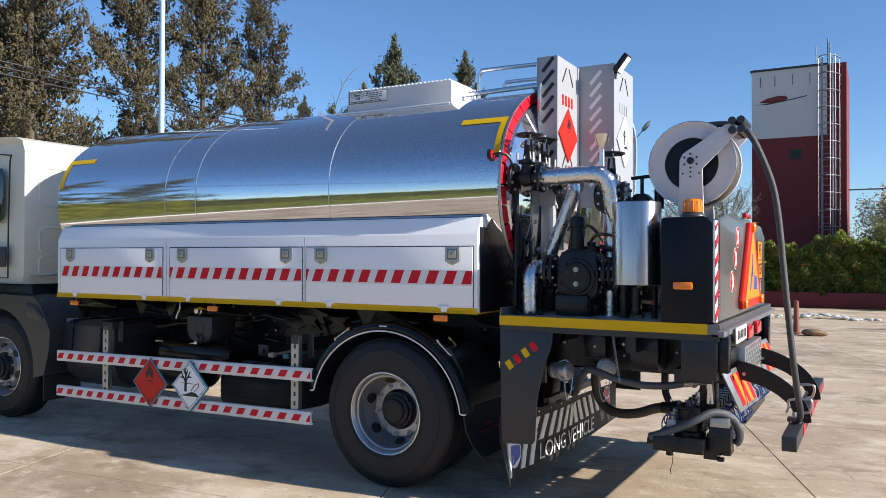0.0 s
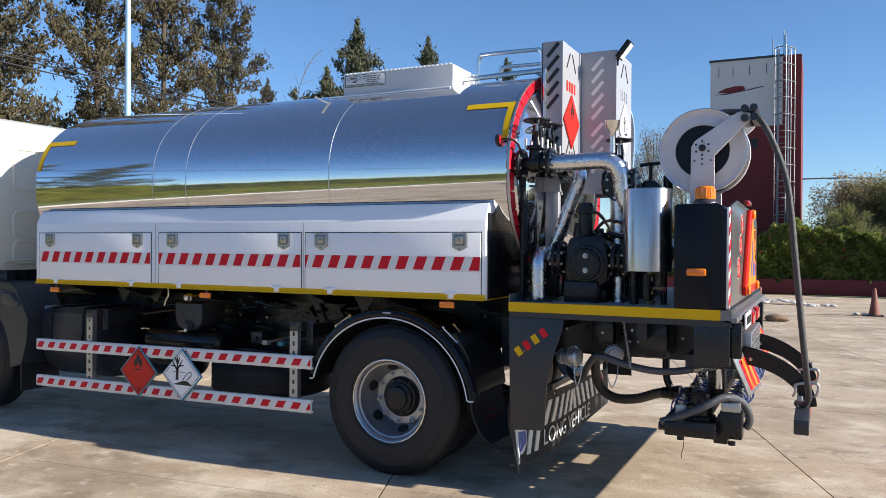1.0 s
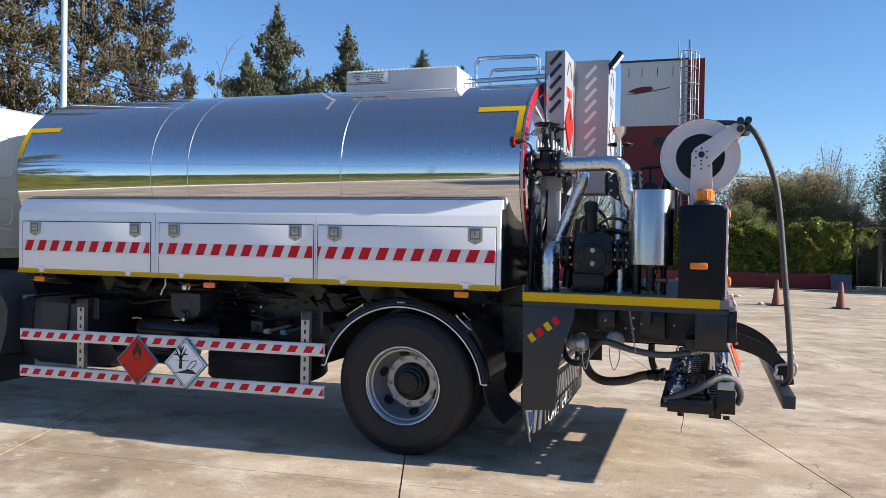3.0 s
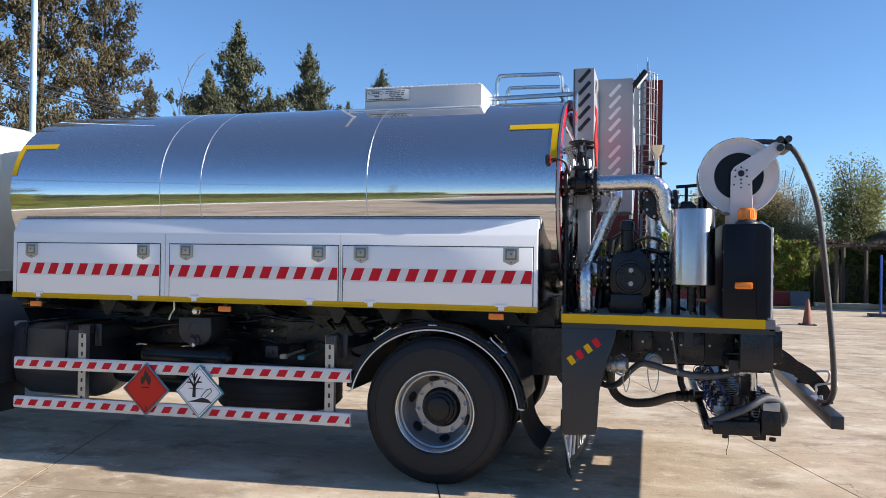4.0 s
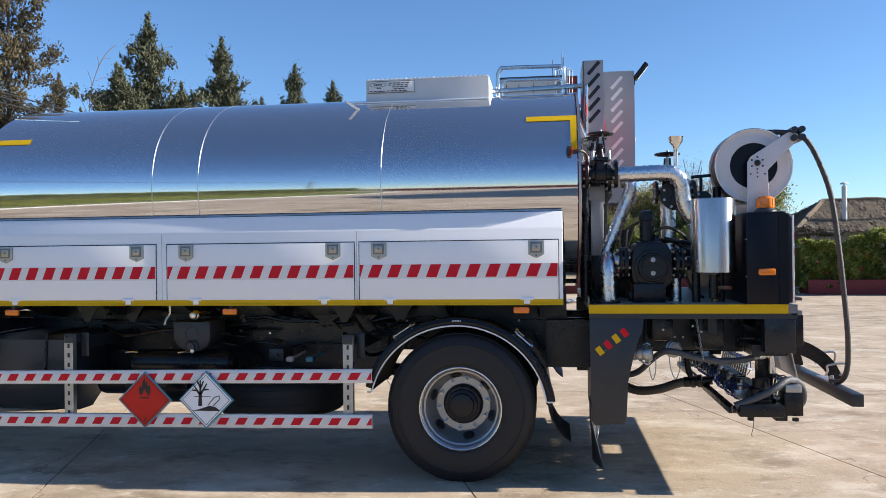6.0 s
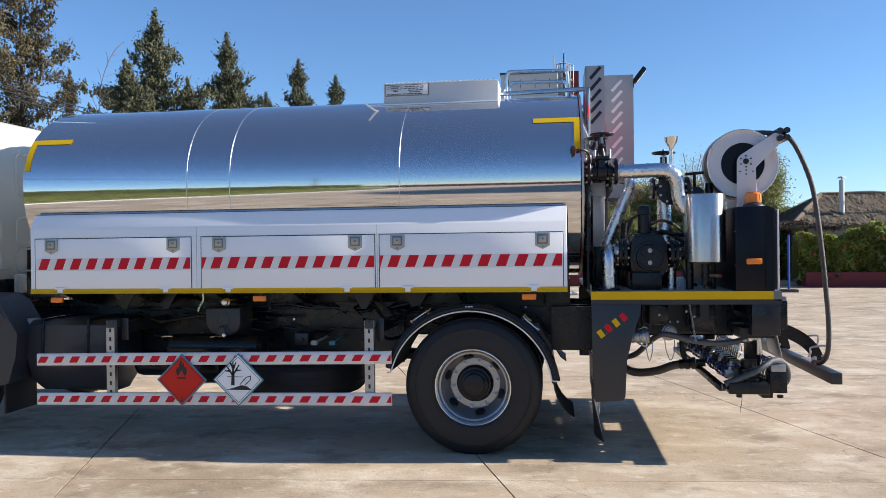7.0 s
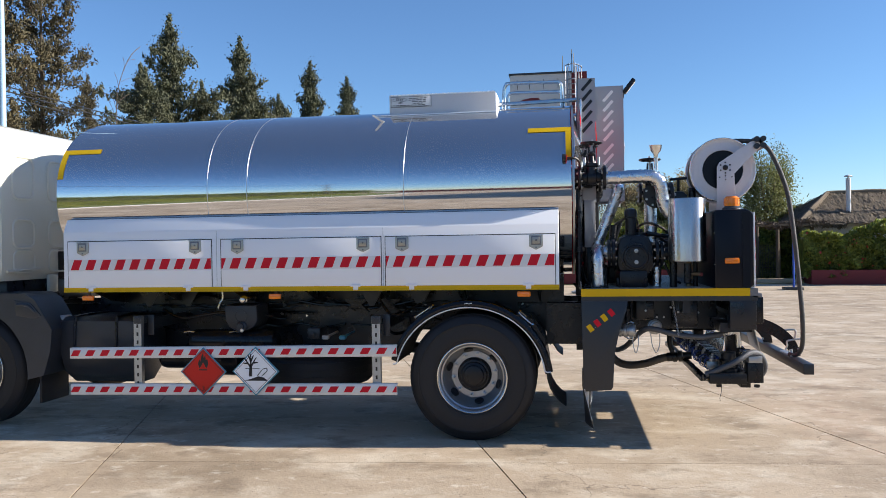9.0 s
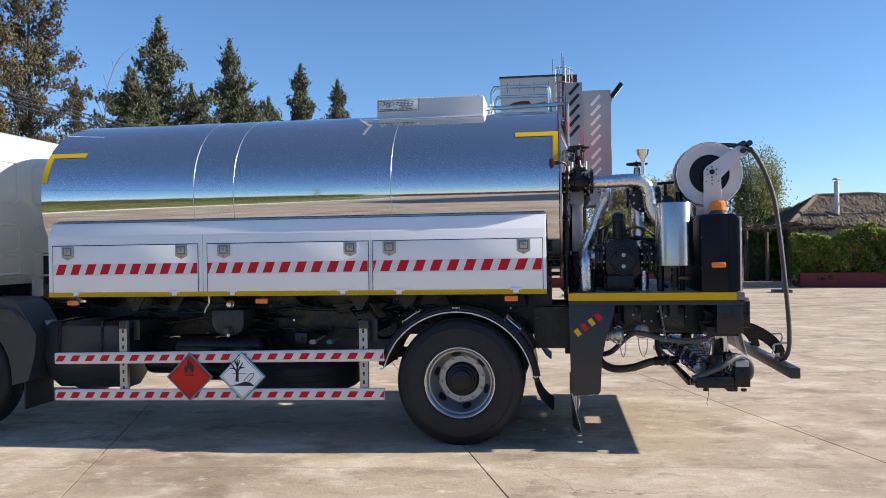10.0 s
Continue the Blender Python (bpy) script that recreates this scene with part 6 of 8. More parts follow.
# hoses and couplings below the platform
bm = B()
lathe(bm, (-1.86, 4.815, 0.912), (1, -0.22, 0), [(0, 0.045), (0.01, 0.052), (0.03, 0.052), (0.034, 0.046), (0.046, 0.046), (0.05, 0.056), (0.075, 0.056), (0.079, 0.048), (0.09, 0.048), (0.094, 0.058), (0.125, 0.058), (0.13, 0.05), (0.142, 0.048), (0.145, 0.02)], 28)
cpl = part("hose_coupling", bm, "galv", truck, "grey cast hose coupling with cap")
bm = B()
for s in (-1, 1):
    sweep(bm, [(-1.80, 4.80, 0.912 + s * 0.055), (-1.76, 4.79, 0.912 + s * 0.072), (-1.735, 4.785, 0.912 + s * 0.060)], 0.007, 8)
split("cam_lever", bm, "bright", cpl)
bm = B()
lathe(bm, (-1.565, 5.05, 0.922), (0.3, -0.95, 0), [(0, 0.042), (0.02, 0.054), (0.04, 0.058), (0.045, 0.064), (0.07, 0.064), (0.074, 0.056), (0.085, 0.053), (0.088, 0.042), (0.094, 0.037), (0.095, 0.01)], 32)
cpl2 = part("hose_coupling", bm, "galv", truck, "large grey cast coupling cap")
bm = B()
sweep(bm, [(-1.75, 4.765, 0.90), (-1.745, 4.75, 0.80), (-1.725, 4.745, 0.735), (-1.705, 4.75, 0.80), (-1.70, 4.77, 0.88)], 0.0035, 6)
part("cap_cord", bm, "galv", cpl)
bm = B()
sweep(bm, [(-1.585, 4.95, 0.87), (-1.575, 4.93, 0.78), (-1.545, 4.92, 0.715), (-1.515, 4.93, 0.78), (-1.51, 4.95, 0.87)], 0.0035, 6)
part("cap_cord", bm, "galv", cpl2)
bm = B()
for k in range(26):
    z = 1.17 - k * 0.0115
    torus(bm, (-1.432 + 0.0018 * k + 0.002 * (k % 2), 4.74, z), (1 if k % 2 else 0, 0 if k % 2 else 1, 0), 0.0068, 0.0020, 8, 5)
part("hanging_chain", bm, "galv", truck, "thin hanging steel chain")
bm = B()
sweep(bm, dense([(-2.02, 5.50, 0.84), (-1.97, 5.40, 0.715), (-1.88, 5.256, 0.690), (-1.79, 5.10, 0.735), (-1.70, 4.94, 0.855), (-1.631, 4.85, 0.918), (-1.55, 4.815, 0.918), (-1.42, 4.795, 0.885), (-1.246, 4.79, 0.862), (-1.10, 4.84, 0.866), (-0.985, 4.885, 0.890)], 0.011), 0.0225, 14, 0, 0.02, 2)
part("suction_hose", bm, "braid", truck, "grey braided hose under the platform")
bm = B()
lathe(bm, (-1.03, 4.868, 0.881), (1, 0.42, 0.18), [(0, 0.025), (0.01, 0.028), (0.045, 0.028), (0.05, 0.036), (0.075, 0.036), (0.08, 0.026), (0.095, 0.026), (0.10, 0.034), (0.125, 0.034), (0.13, 0.02)], 8)
sweep(bm, [(-0.925, 4.915, 0.90), (-0.895, 4.93, 0.895), (-0.885, 4.935, 0.86), (-0.885, 4.935, 0.76)], 0.024, 12)
part("hose_fitting", bm, "bright", truck, "bright hexagonal hose fitting")
bm = B()
sweep(bm, dense([(-1.86, 5.76, 1.00), (-1.875, 5.79, 0.82), (-1.885, 5.81, 0.68), (-1.86, 5.83, 0.565), (-1.80, 5.82, 0.500), (-1.70, 5.79, 0.475), (-1.55, 5.76, 0.495), (-1.42, 5.73, 0.545), (-1.316, 5.705, 0.573)], 0.012), 0.036, 16, 0, 0.03, 2)
part("suction_hose", bm, "hose", truck, "thick dark ribbed hose under the platform")
bm = B()
lathe(bm, (-1.36, 5.715, 0.562), (1, -0.2, 0.12), [(0, 0.038), (0.005, 0.042), (0.05, 0.042), (0.055, 0.05), (0.085, 0.05), (0.09, 0.04), (0.10, 0.04), (0.105, 0.052), (0.14, 0.052), (0.145, 0.035), (0.22, 0.035)], 20)
sweep(bm, [(-1.33, 5.70, 0.98), (-1.335, 5.70, 0.80), (-1.33, 5.70, 0.68), (-1.30, 5.70, 0.60)], 0.026, 12)
part("hose_fitting", bm, "castiron", truck)

# spray bar
bm = B()
box(bm, -1.03, -0.94, 4.90, 7.02, 0.585, 0.612, 0.006)
box(bm, -1.02, -0.95, 4.92, 7.02, 0.535, 0.590, 0.006)
# Gaps between these blocks are added to throw sun dots on the ground.
for k in range(20):
    y = 4.90 + k * 0.108
    box(bm, -1.03, -0.94, y, y + (0.064 if 5.3 < y < 6.2 else 0.109), 0.610, 0.660)
# Bar is left open in the middle to let a sunlit patch through.
box(bm, -0.90, -0.82, 4.80, 5.69, 0.452, 0.548, 0.006)
box(bm, -0.90, -0.82, 5.98, 7.05, 0.452, 0.548, 0.006)
# Notched top and open stretch shape the bar's shadow the same way.
for k in range(20):
    y = 4.80 + k * 0.108
    if not 5.62 < y < 5.98:
        box(bm, -0.90, -0.82, y, y + 0.064, 0.546, 0.580)
box(bm, -1.215, -1.165, 4.775, 7.02, 0.505, 0.548, 0.004)
box(bm, -0.89, -0.83, 5.68, 5.99, 0.556, 0.579)
box(bm, -1.165, -0.877, 4.665, 4.775, 0.503, 0.583, 0.006)
box(bm, -0.858, -0.735, 4.74, 4.86, 0.500, 0.66, 0.006)
box(bm, -1.165, -0.877, 6.98, 7.10, 0.503, 0.583, 0.006)
box(bm, -0.96, -0.86, 5.0, 5.1, 0.66, 1.02, 0.006)
box(bm, -0.96, -0.86, 6.7, 6.8, 0.66, 0.94, 0.006)
lathe(bm, (-0.985, 4.84, 0.556), (0, 0, 1), [(0, 0.095), (0.05, 0.095), (0.06, 0.082), (0.115, 0.082), (0.125, 0.058), (0.18, 0.058)], 28)
for x in (-1.08, -0.79):
    lathe(bm, (x, 4.73, 0.490), (0, 0, -1), [(0, 0.022), (0.02, 0.022), (0.022, 0.014)], 12)
lathe(bm, (-1.165, 4.715, 0.545), (-1, 0, 0), [(0, 0.016), (0.016, 0.016), (0.018, 0.026), (0.04, 0.026)], 12)
spray = part("spray_bar", bm, "castiron", truck, "black spray bar across the rear with many nozzles")
bm = B()
box(bm, -0.85, -0.745, 4.736, 4.85, 0.660, 0.712, 0.004)
part("top_plate", bm, "galv", spray, "bare aluminium top plate")
bm = B()
sweep(bm, [(-1.06, 4.73, 0.475), (-1.065, 4.73, 0.42), (-1.075, 4.73, 0.38), (-1.072, 4.735, 0.355)], 0.0022, 5)
part("tar_drip", bm, "ink", spray)
for k in range(18):
    y = 4.93 + k * 0.115
    nb = B()
    box(nb, -1.14, -1.055, y - 0.022, y + 0.022, 0.575, 0.645, 0.005)
    lathe(nb, (-1.10, y, 0.64), (0.15, 0, 1), [(0, 0.022), (0.03, 0.026), (0.05, 0.026), (0.055, 0.014), (0.07, 0.014)], 12)
    part("nozzle_valve", nb, "castiron" if k % 3 else "galv", spray, "small nozzle valve")
rng_h = random.Random(5)
for g in range(3):
    bm = B()
    for k in range(10):
        y = 4.86 + (g * 10 + k) * 0.068
        dx = rng_h.uniform(-0.015, 0.015)
        sweep(bm, [(-1.125 + dx, y, 0.585), (-1.165 + dx, y + 0.02, 0.605), (-1.15 + dx, y + 0.04, 0.655 + rng_h.uniform(-0.02, 0.02)), (-1.08, y + 0.03, 0.675), (-1.02, y, 0.66)], 0.0038, 6, 6)
        if 5.60 < y < 6.0:
            continue
        sweep(bm, [(-0.85, y, 0.575), (-0.79 + dx, y + 0.02, 0.57), (-0.745 + dx, y + 0.05, 0.62), (-0.77, y + 0.04, 0.70 + rng_h.uniform(-0.03, 0.03)), (-0.85, y, 0.715)], 0.0045, 6, 6)
    split("air_hose", bm, "bluehose", spray, "thin blue air hose")
    bm = B()
    for k in range(9):
        y = 4.95 + (g * 9 + k) * 0.075
        if 5.62 < y < 6.0:
            continue
        rod(bm, (-0.815, y, 0.575), (-0.79, y, 0.69), 0.012, 8)
        rod(bm, (-0.80, y, 0.64), (-0.75, y + 0.02, 0.62), 0.010, 8)
        ball(bm, (-0.79, y, 0.705), 0.018, 8)
        rod(bm, (-1.13, y + 0.03, 0.60), (-1.15, y + 0.03, 0.61), 0.008, 6)
    split("nozzle_fitting", bm, "bright", spray)
bm = B()
sweep(bm, dense([(-1.19, 4.70, 0.572), (-1.12, 4.695, 0.600), (-1.0, 4.69, 0.655), (-0.92, 4.70, 0.700), (-0.85, 4.735, 0.738), (-0.79, 4.77, 0.740), (-0.735, 4.81, 0.705), (-0.705, 4.84, 0.64), (-0.705, 4.855, 0.585), (-0.725, 4.86, 0.55)], 0.010), 0.0235, 14, 0, 0.02, 2)
part("link_hose", bm, "braid", truck, "grey braided link hose on the spray bar")

# striped boards, arms and bumper tube
for y0, z0 in ((5.165, 0.840), (6.42, 0.895)):
    m = Matrix.Translation((-0.733, y0, z0)) @ pose(0, 0, 0, 0, -17, -4) @ Matrix(((1, 0, 0, 0), (0, 1, -0.52, 0), (0, 0, 1, 0), (0, 0, 0, 1)))
    bm = B()
    box(bm, -0.005, 0.005, -0.285, 0.225, -0.125, 0.130, 0.003)
    bm.transform(m)
    board = part("striped_board", bm, "galv", truck, "tilted board with red and orange stripes")
    for k in range(5):
        ya = -0.175 + 0.073 * k
        bm = B()
        prism(bm, [(ya, -0.100), (ya + 0.073, -0.100), (ya + 0.073, 0.100), (ya, 0.100)], "x", 0.0055, 0.008)
        bm.transform(m)
        part("stripe", bm, "red" if k % 2 == 0 else "orange", board)
    bm = B()
    box(bm, -0.86, -0.755, y0 - 0.19, y0 - 0.175, z0 + 0.04, z0 + 0.09, 0.003)
    box(bm, -0.86, -0.755, y0 + 0.10, y0 + 0.115, z0 + 0.04, z0 + 0.09, 0.003)
    split("board_bracket", bm, "chassis", board)
for y in (5.16, 6.05):
    bm = B()
    rings = []
    for i in range(17):
        t = i / 16
        x = -0.86 + 0.45 * math.sin(t * math.pi / 2) + 0.03 * t
        z = 0.955 - 0.30 * (1 - math.cos(t * math.pi / 2))
        w = 0.060 - 0.02 * t
        a = t * math.pi / 2 * 0.9
        lo, up = (x - w * math.sin(a), z - w * math.cos(a)), (x + w * math.sin(a), z + w * math.cos(a))
        rings.append([Vector((lo[0], y - 0.008, lo[1])), Vector((lo[0], y + 0.008, lo[1])), Vector((up[0], y + 0.008, up[1])), Vector((up[0], y - 0.008, up[1]))])
    loft(bm, rings)
    bmesh.ops.recalc_face_normals(bm, faces=bm.faces)
    arm = part("curved_arm", bm, "black", truck, "curved black bumper arm")
    bm = B()
    for x, z in ((-0.78, 0.935), (-0.72, 0.925), (-0.43, 0.70)):
        lathe(bm, (x, y - 0.008, z), (0, -1, 0), [(0, 0.012), (0.01, 0.011)], 6)
    split("arm_bolt", bm, "galv", arm)
bm = B()
box(bm, -0.458, -0.380, 4.655, 7.12, 0.585, 0.668, 0.005)
bumper = part("bumper_tube", bm, "darkgrey", truck, "square steel underrun tube")
bm = B()
for k in range(1, 7):
    box(bm, -0.3805, -0.3765, 4.72 + 0.34 * k, 4.90 + 0.34 * k, 0.60, 0.65)
split("red_mark", bm, "red", bumper)
bm = B()
for y, z in ((5.10, 0.775), (5.32, 0.830)):
    sweep(bm, [(-0.475, y, z - 0.055), (-0.46, y, z - 0.02), (-0.455, y, z + 0.02), (-0.36, y - 0.01, z + 0.035), (-0.335, y - 0.01, z + 0.02), (-0.345, y - 0.01, z - 0.035), (-0.38, y, z - 0.05)], 0.008, 8)
box(bm, -0.45, -0.39, 5.04, 5.38, 0.668, 0.680, 0.003)
lathe(bm, (-0.43, 5.10, 0.665), (0, 0, 1), [(0, 0.02), (0.03, 0.02), (0.035, 0.014), (0.06, 0.012)], 12)
part("hose_bracket", bm, "galv", truck, "bent steel bracket holding the hose end")
# rear step, lamps and plates
bm = B()
box(bm, -0.86, -0.722, 5.22, 6.00, 0.900, 1.085, 0.004)
step = part("rear_step", bm, "galv", truck, "bright aluminium tread plate step")
bm = B()
for r in range(5):
    for k in range(16):
        y, z = 5.235 + k * 0.0465, 0.914 + r * 0.034
        up = 0.022 if (r + k) % 2 else -0.022
        zc = z + 0.008
        prism(bm, [(y, zc - up * 0.5), (y + 0.034, zc + up * 0.5), (y + 0.037, zc + up * 0.5 + 0.008), (y + 0.003, zc - up * 0.5 + 0.008)], "x", -0.7225, -0.7175)
split("tread_rib", bm, "bright", step)
bm = B()
box(bm, -0.745, -0.735, 4.965, 5.375, 1.125, 1.222, 0.004)
np_ = part("number_plate", bm, "film", truck, "white number plate with plain bars")
bm = B()
for k in range(6):
    box(bm, -0.7355, -0.7325, 5.005 + k * 0.058, 5.037 + k * 0.058, 1.147, 1.200)
split("plain_bar", bm, "ink", np_)
for y, w in ((5.43, 0.21), (5.84, 0.20)):
    bm = B()
    box(bm, -0.765, -0.725, y, y + w, 1.115, 1.205, 0.012)
    part("tail_lamp", bm, "redlens", truck, "red tail lamp")
bm = B()
box(bm, -0.80, -0.74, 4.70, 4.78, 0.98, 1.19, 0.005)
box(bm, -0.82, -0.765, 5.66, 5.83, 1.02, 1.19, 0.005)
box(bm, -0.82, -0.74, 6.60, 6.72, 0.95, 1.19, 0.005)
box(bm, -0.84, -0.76, 4.80, 5.12, 1.0, 1.10, 0.005)
split("lamp_support", bm, "black", truck)

# ---- ground ----
bm = B()
box(bm, -400, 400, -400, 800, -0.25, -0.03)
g = solo("ground", bm, "field", (0, 0, -0.03), "dry grass ground reaching the horizon", "ground", kind="structure")
bm = B()
prism(bm, [(-60, -60), (60, -60), (60, 29.2), (-60, 29.2)], "z", -0.029, -0.012)
apron_ground = solo("pavement", bm, "joint", (0, 0, -0.012), "pale worn concrete yard of large slabs", "pavement", kind="structure")
UD, VD = Vector((-0.325, 0.9457, 0)).normalized(), Vector((0.9962, 0.0868, 0)).normalized()
SU, SV = 4.4, 3.03
O = Vector((-2.824, 4.045, 0))


def slab_mesh(u, v, name):
    bm = B()
    gap, thin = 0.006, 0.003
    a = [UD * thin + VD * gap, UD * thin + VD * (v - gap), UD * (u - thin) + VD * (v - gap), UD * (u - thin) + VD * gap]
    top = [bm.verts.new(p) for p in a]
    low = [bm.verts.new(p - Vector((0, 0, 0.011))) for p in a]
    bm.faces.new(top[::-1] if (a[1] - a[0]).cross(a[2] - a[0]).z < 0 else top)
    for i in range(4):
        bm.faces.new((top[i], top[(i + 1) % 4], low[(i + 1) % 4], low[i]))
    bmesh.ops.recalc_face_normals(bm, faces=bm.faces)
    return finish(bm, name, "concrete")


slab = slab_mesh(SU, SV, "slab")
count = 0
for i in range(-8, 8):
    for j in range(-14, 14):
        p = O + UD * (SU * i) + VD * (SV * j)
        c = p + UD * SU / 2 + VD * SV / 2
        if -24 < c.x < 24 and -17 < c.y < 26.9 and count < 300:
            piece("slab", slab, apron_ground, Matrix.Translation(p + Vector((0, 0, 0.0005 * ((i * 7 + j * 3) % 3)))))
            count += 1
# the yard past the single slabs
bm = B()
for x0, x1, y0, y1 in ((-60, -24.5, -60, 29.1), (24.5, 60, -60, 29.1), (-24.5, 24.5, -60, -18.5)):
    box(bm, x0, x1, y0, y1, -0.012, -0.004)
solo("outer_pavement", bm, "concrete", (0, 0, -0.004), "pale concrete at the yard's edge", "pavement", kind="structure")
bm = B()
prism(bm, [(-24.4, 24.0), (24.4, 24.0), (24.4, 29.1), (-24.4, 29.1)], "z", -0.012, -0.009)
solo("back_pavement", bm, "concrete", (0, 26, -0.009), "pale concrete before the hedge", "pavement", kind="structure")

# ---- hedges ----


def hedge(name, x0, y0, x1, y1, z0, z1, depth, n, seed, mat, size, label, flowers=0):
    rng = np.random.default_rng(seed)
    d = np.array([x1 - x0, y1 - y0, 0.0])
    L = np.linalg.norm(d)
    d /= L
    nrm = np.array([-d[1], d[0], 0.0])
    s = rng.uniform(0, L, n)
    a = rng.uniform(0, 1, n)
    face = rng.uniform(0, 1, n) < 0.68
    wob = 0.16 * np.sin(s * 1.3 + seed) + 0.12 * np.sin(s * 3.1) + 0.09 * np.sin(s * 7.7) + 0.06 * np.sin(s * 17.0)
    top = z1 + wob
    z = np.where(face, z0 + (top - z0) * rng.uniform(0, 1, n), top - np.abs(rng.normal(0, 0.12, n)))
    lump = 0.09 * np.sin(s * 5.2 + 1.6 * np.sin(z * 4.1 + s * 0.7) + seed) + 0.06 * np.sin(s * 11.0 + z * 7.0) + 0.05 * np.sin(z * 9.0 + s * 2.0)
    off = np.where(face, np.abs(rng.normal(0, 0.09, n)) + lump, a * depth)
    c = np.array([x0, y0, 0.0]) + d * s[:, None] + nrm * off[:, None]
    c[:, 2] = z
    me = quads(name, leaves(rng, c, size, 0.6, 0.4), mat)
    base = Vector(((x0 + x1) / 2, (y0 + y1) / 2, 0))
    me.transform(Matrix.Translation(-base))
    e = thing(name, base, label, "hedge")
    ob = new("foliage", me)
    ob.parent = e
    tagged(ob, kind="stuff")
    bm = B()
    q = [Vector((x0, y0, 0)) + Vector(nrm) * 0.36, Vector((x1, y1, 0)) + Vector(nrm) * 0.36, Vector((x1, y1, 0)) + Vector(nrm) * (depth - 0.1), Vector((x0, y0, 0)) + Vector(nrm) * (depth - 0.1)]
    prism(bm, [(p.x, p.y) for p in q], "z", z0, z1 - 0.3)
    part("hedge_core", bm, "hedge", e)
    if flowers:
        k = rng.choice(n, flowers, replace=False)
        fm = quads("blossoms", leaves(rng, c[k] - nrm * 0.08, 0.05, 0.9, 0.2), "flower")
        fm.transform(Matrix.Translation(-base))
        fo = new("blossoms", fm)
        fo.parent = e
        tagged(fo, kind="stuff")
    return e


def planter(x0, y0, x1, y1, h, d):
    bm = B()
    v = Vector((x1 - x0, y1 - y0, 0)).normalized()
    nrm = Vector((-v.y, v.x, 0))
    q = [Vector((x0, y0, 0)) - nrm * 0.12, Vector((x1, y1, 0)) - nrm * 0.12, Vector((x1, y1, 0)) + nrm * d, Vector((x0, y0, 0)) + nrm * d]
    prism(bm, [(p.x, p.y) for p in q], "z", -0.02, h, 0.02)
    return solo("planter_wall", bm, "brickred", ((x0 + x1) / 2, (y0 + y1) / 2, 0), "low dark red planter wall at the foot of the hedge", "planter")


planter(-24, 28.4, 4.1, 30.5, 0.52, 1.4)
hedge("hedge", -24, 28.4, 4.1, 30.5, 0.40, 2.28, 1.3, 68000, 3, "hedge", 0.066, "clipped green hedge with red blossoms above a red planter", 420)
planter(6.6, 28.4, 26, 26.4, 0.52, 1.4)
hedge("hedge", 6.4, 28.4, 26, 26.4, 0.25, 1.95, 1.3, 52000, 4, "hedge", 0.066, "clipped green hedge with red blossoms above a red planter", 330)
hedge("hedge", 4.0, 33.0, 7.4, 33.2, 0.0, 2.1, 0.8, 7000, 5, "hedge", 0.09, "green hedge behind the pergola")
bm = B()
box(bm, 4.1, 6.6, 29.4, 29.7, 0, 0.16, 0.02)
solo("kerb", bm, "concrete", (5.3, 29.5, 0), "low pale concrete kerb", "kerb", kind="structure")

# ---- tower with a caged ladder ----
tower = thing("tower", (-2.9, 38.5, 0), "square tower, weathered white above dark red, with a caged ladder", "tower")
TWX0, TWX1, TWY = -4.85, -1.08, 37.05
bm = B()
box(bm, TWX0, TWX1 - 0.75, TWY, 41.0, 7.0, 10.0)
part("upper_wall", bm, "towerwhite", tower, "weathered white upper wall")
bm = B()
box(bm, TWX0 + 0.01, TWX1 - 0.75, TWY + 0.01, 40.99, 0, 7.0)
part("lower_wall", bm, "brickred", tower, "dark red lower wall")
bm = B()
box(bm, TWX1 - 0.75, TWX1, TWY + 0.02, 41.0, 0, 10.05)
part("side_pier", bm, "brickred", tower, "dark red side pier")
bm = B()
box(bm, TWX0 - 0.05, TWX1 - 0.7, TWY - 0.05, 41.05, 10.0, 10.09)
part("coping", bm, "darkgrey", tower)
# Black block on the wall paints the darkness of an uncut opening.
bm = B()
box(bm, -3.30, -2.82, TWY - 0.02, TWY + 0.3, 6.05, 6.45)
part("opening", bm, "ink", tower, "small black patch standing for a shaded opening")
bm = B()
prism(bm, [(-4.55, 8.62), (-4.2, 8.78), (-3.8, 8.85), (-3.45, 8.84), (-3.35, 8.70), (-3.6, 8.60), (-4.1, 8.56)], "y", TWY - 0.02, TWY + 0.01)
part("painted_mark", bm, "brickred", tower, "faded red painted mark")
bm = B()
prism(bm, [(-4.7, 8.52), (-4.2, 8.50), (-3.3, 8.62), (-2.6, 8.74), (-2.6, 8.78), (-3.3, 8.66), (-4.2, 8.55)], "y", TWY - 0.02, TWY + 0.01)
for x in (-4.5, -3.9, -3.2, -2.5):
    box(bm, x, x + 0.03, TWY - 0.015, TWY + 0.01, 9.3, 9.75)
part("wall_marks", bm, "darkgrey", tower)
bm = B()
for x in (-2.02, -1.60):
    rod(bm, (x, TWY - 0.25, 0.3), (x, TWY - 0.25, 10.25), 0.035, 8)
for k in range(36):
    rod(bm, (-2.02, TWY - 0.25, 0.5 + 0.27 * k), (-1.60, TWY - 0.25, 0.5 + 0.27 * k), 0.02, 6)
ladder = part("ladder", bm, "ladder", tower, "steel ladder")
for k in range(13):
    bm = B()
    z = 1.6 + k * 0.72
    sweep(bm, [(-2.10, TWY - 0.05, z), (-2.12, TWY - 0.6, z), (-1.81, TWY - 0.9, z), (-1.50, TWY - 0.6, z), (-1.30, TWY - 0.05, z)], 0.022, 6, 3)
    part("cage_hoop", bm, "ladder", ladder)
bm = B()
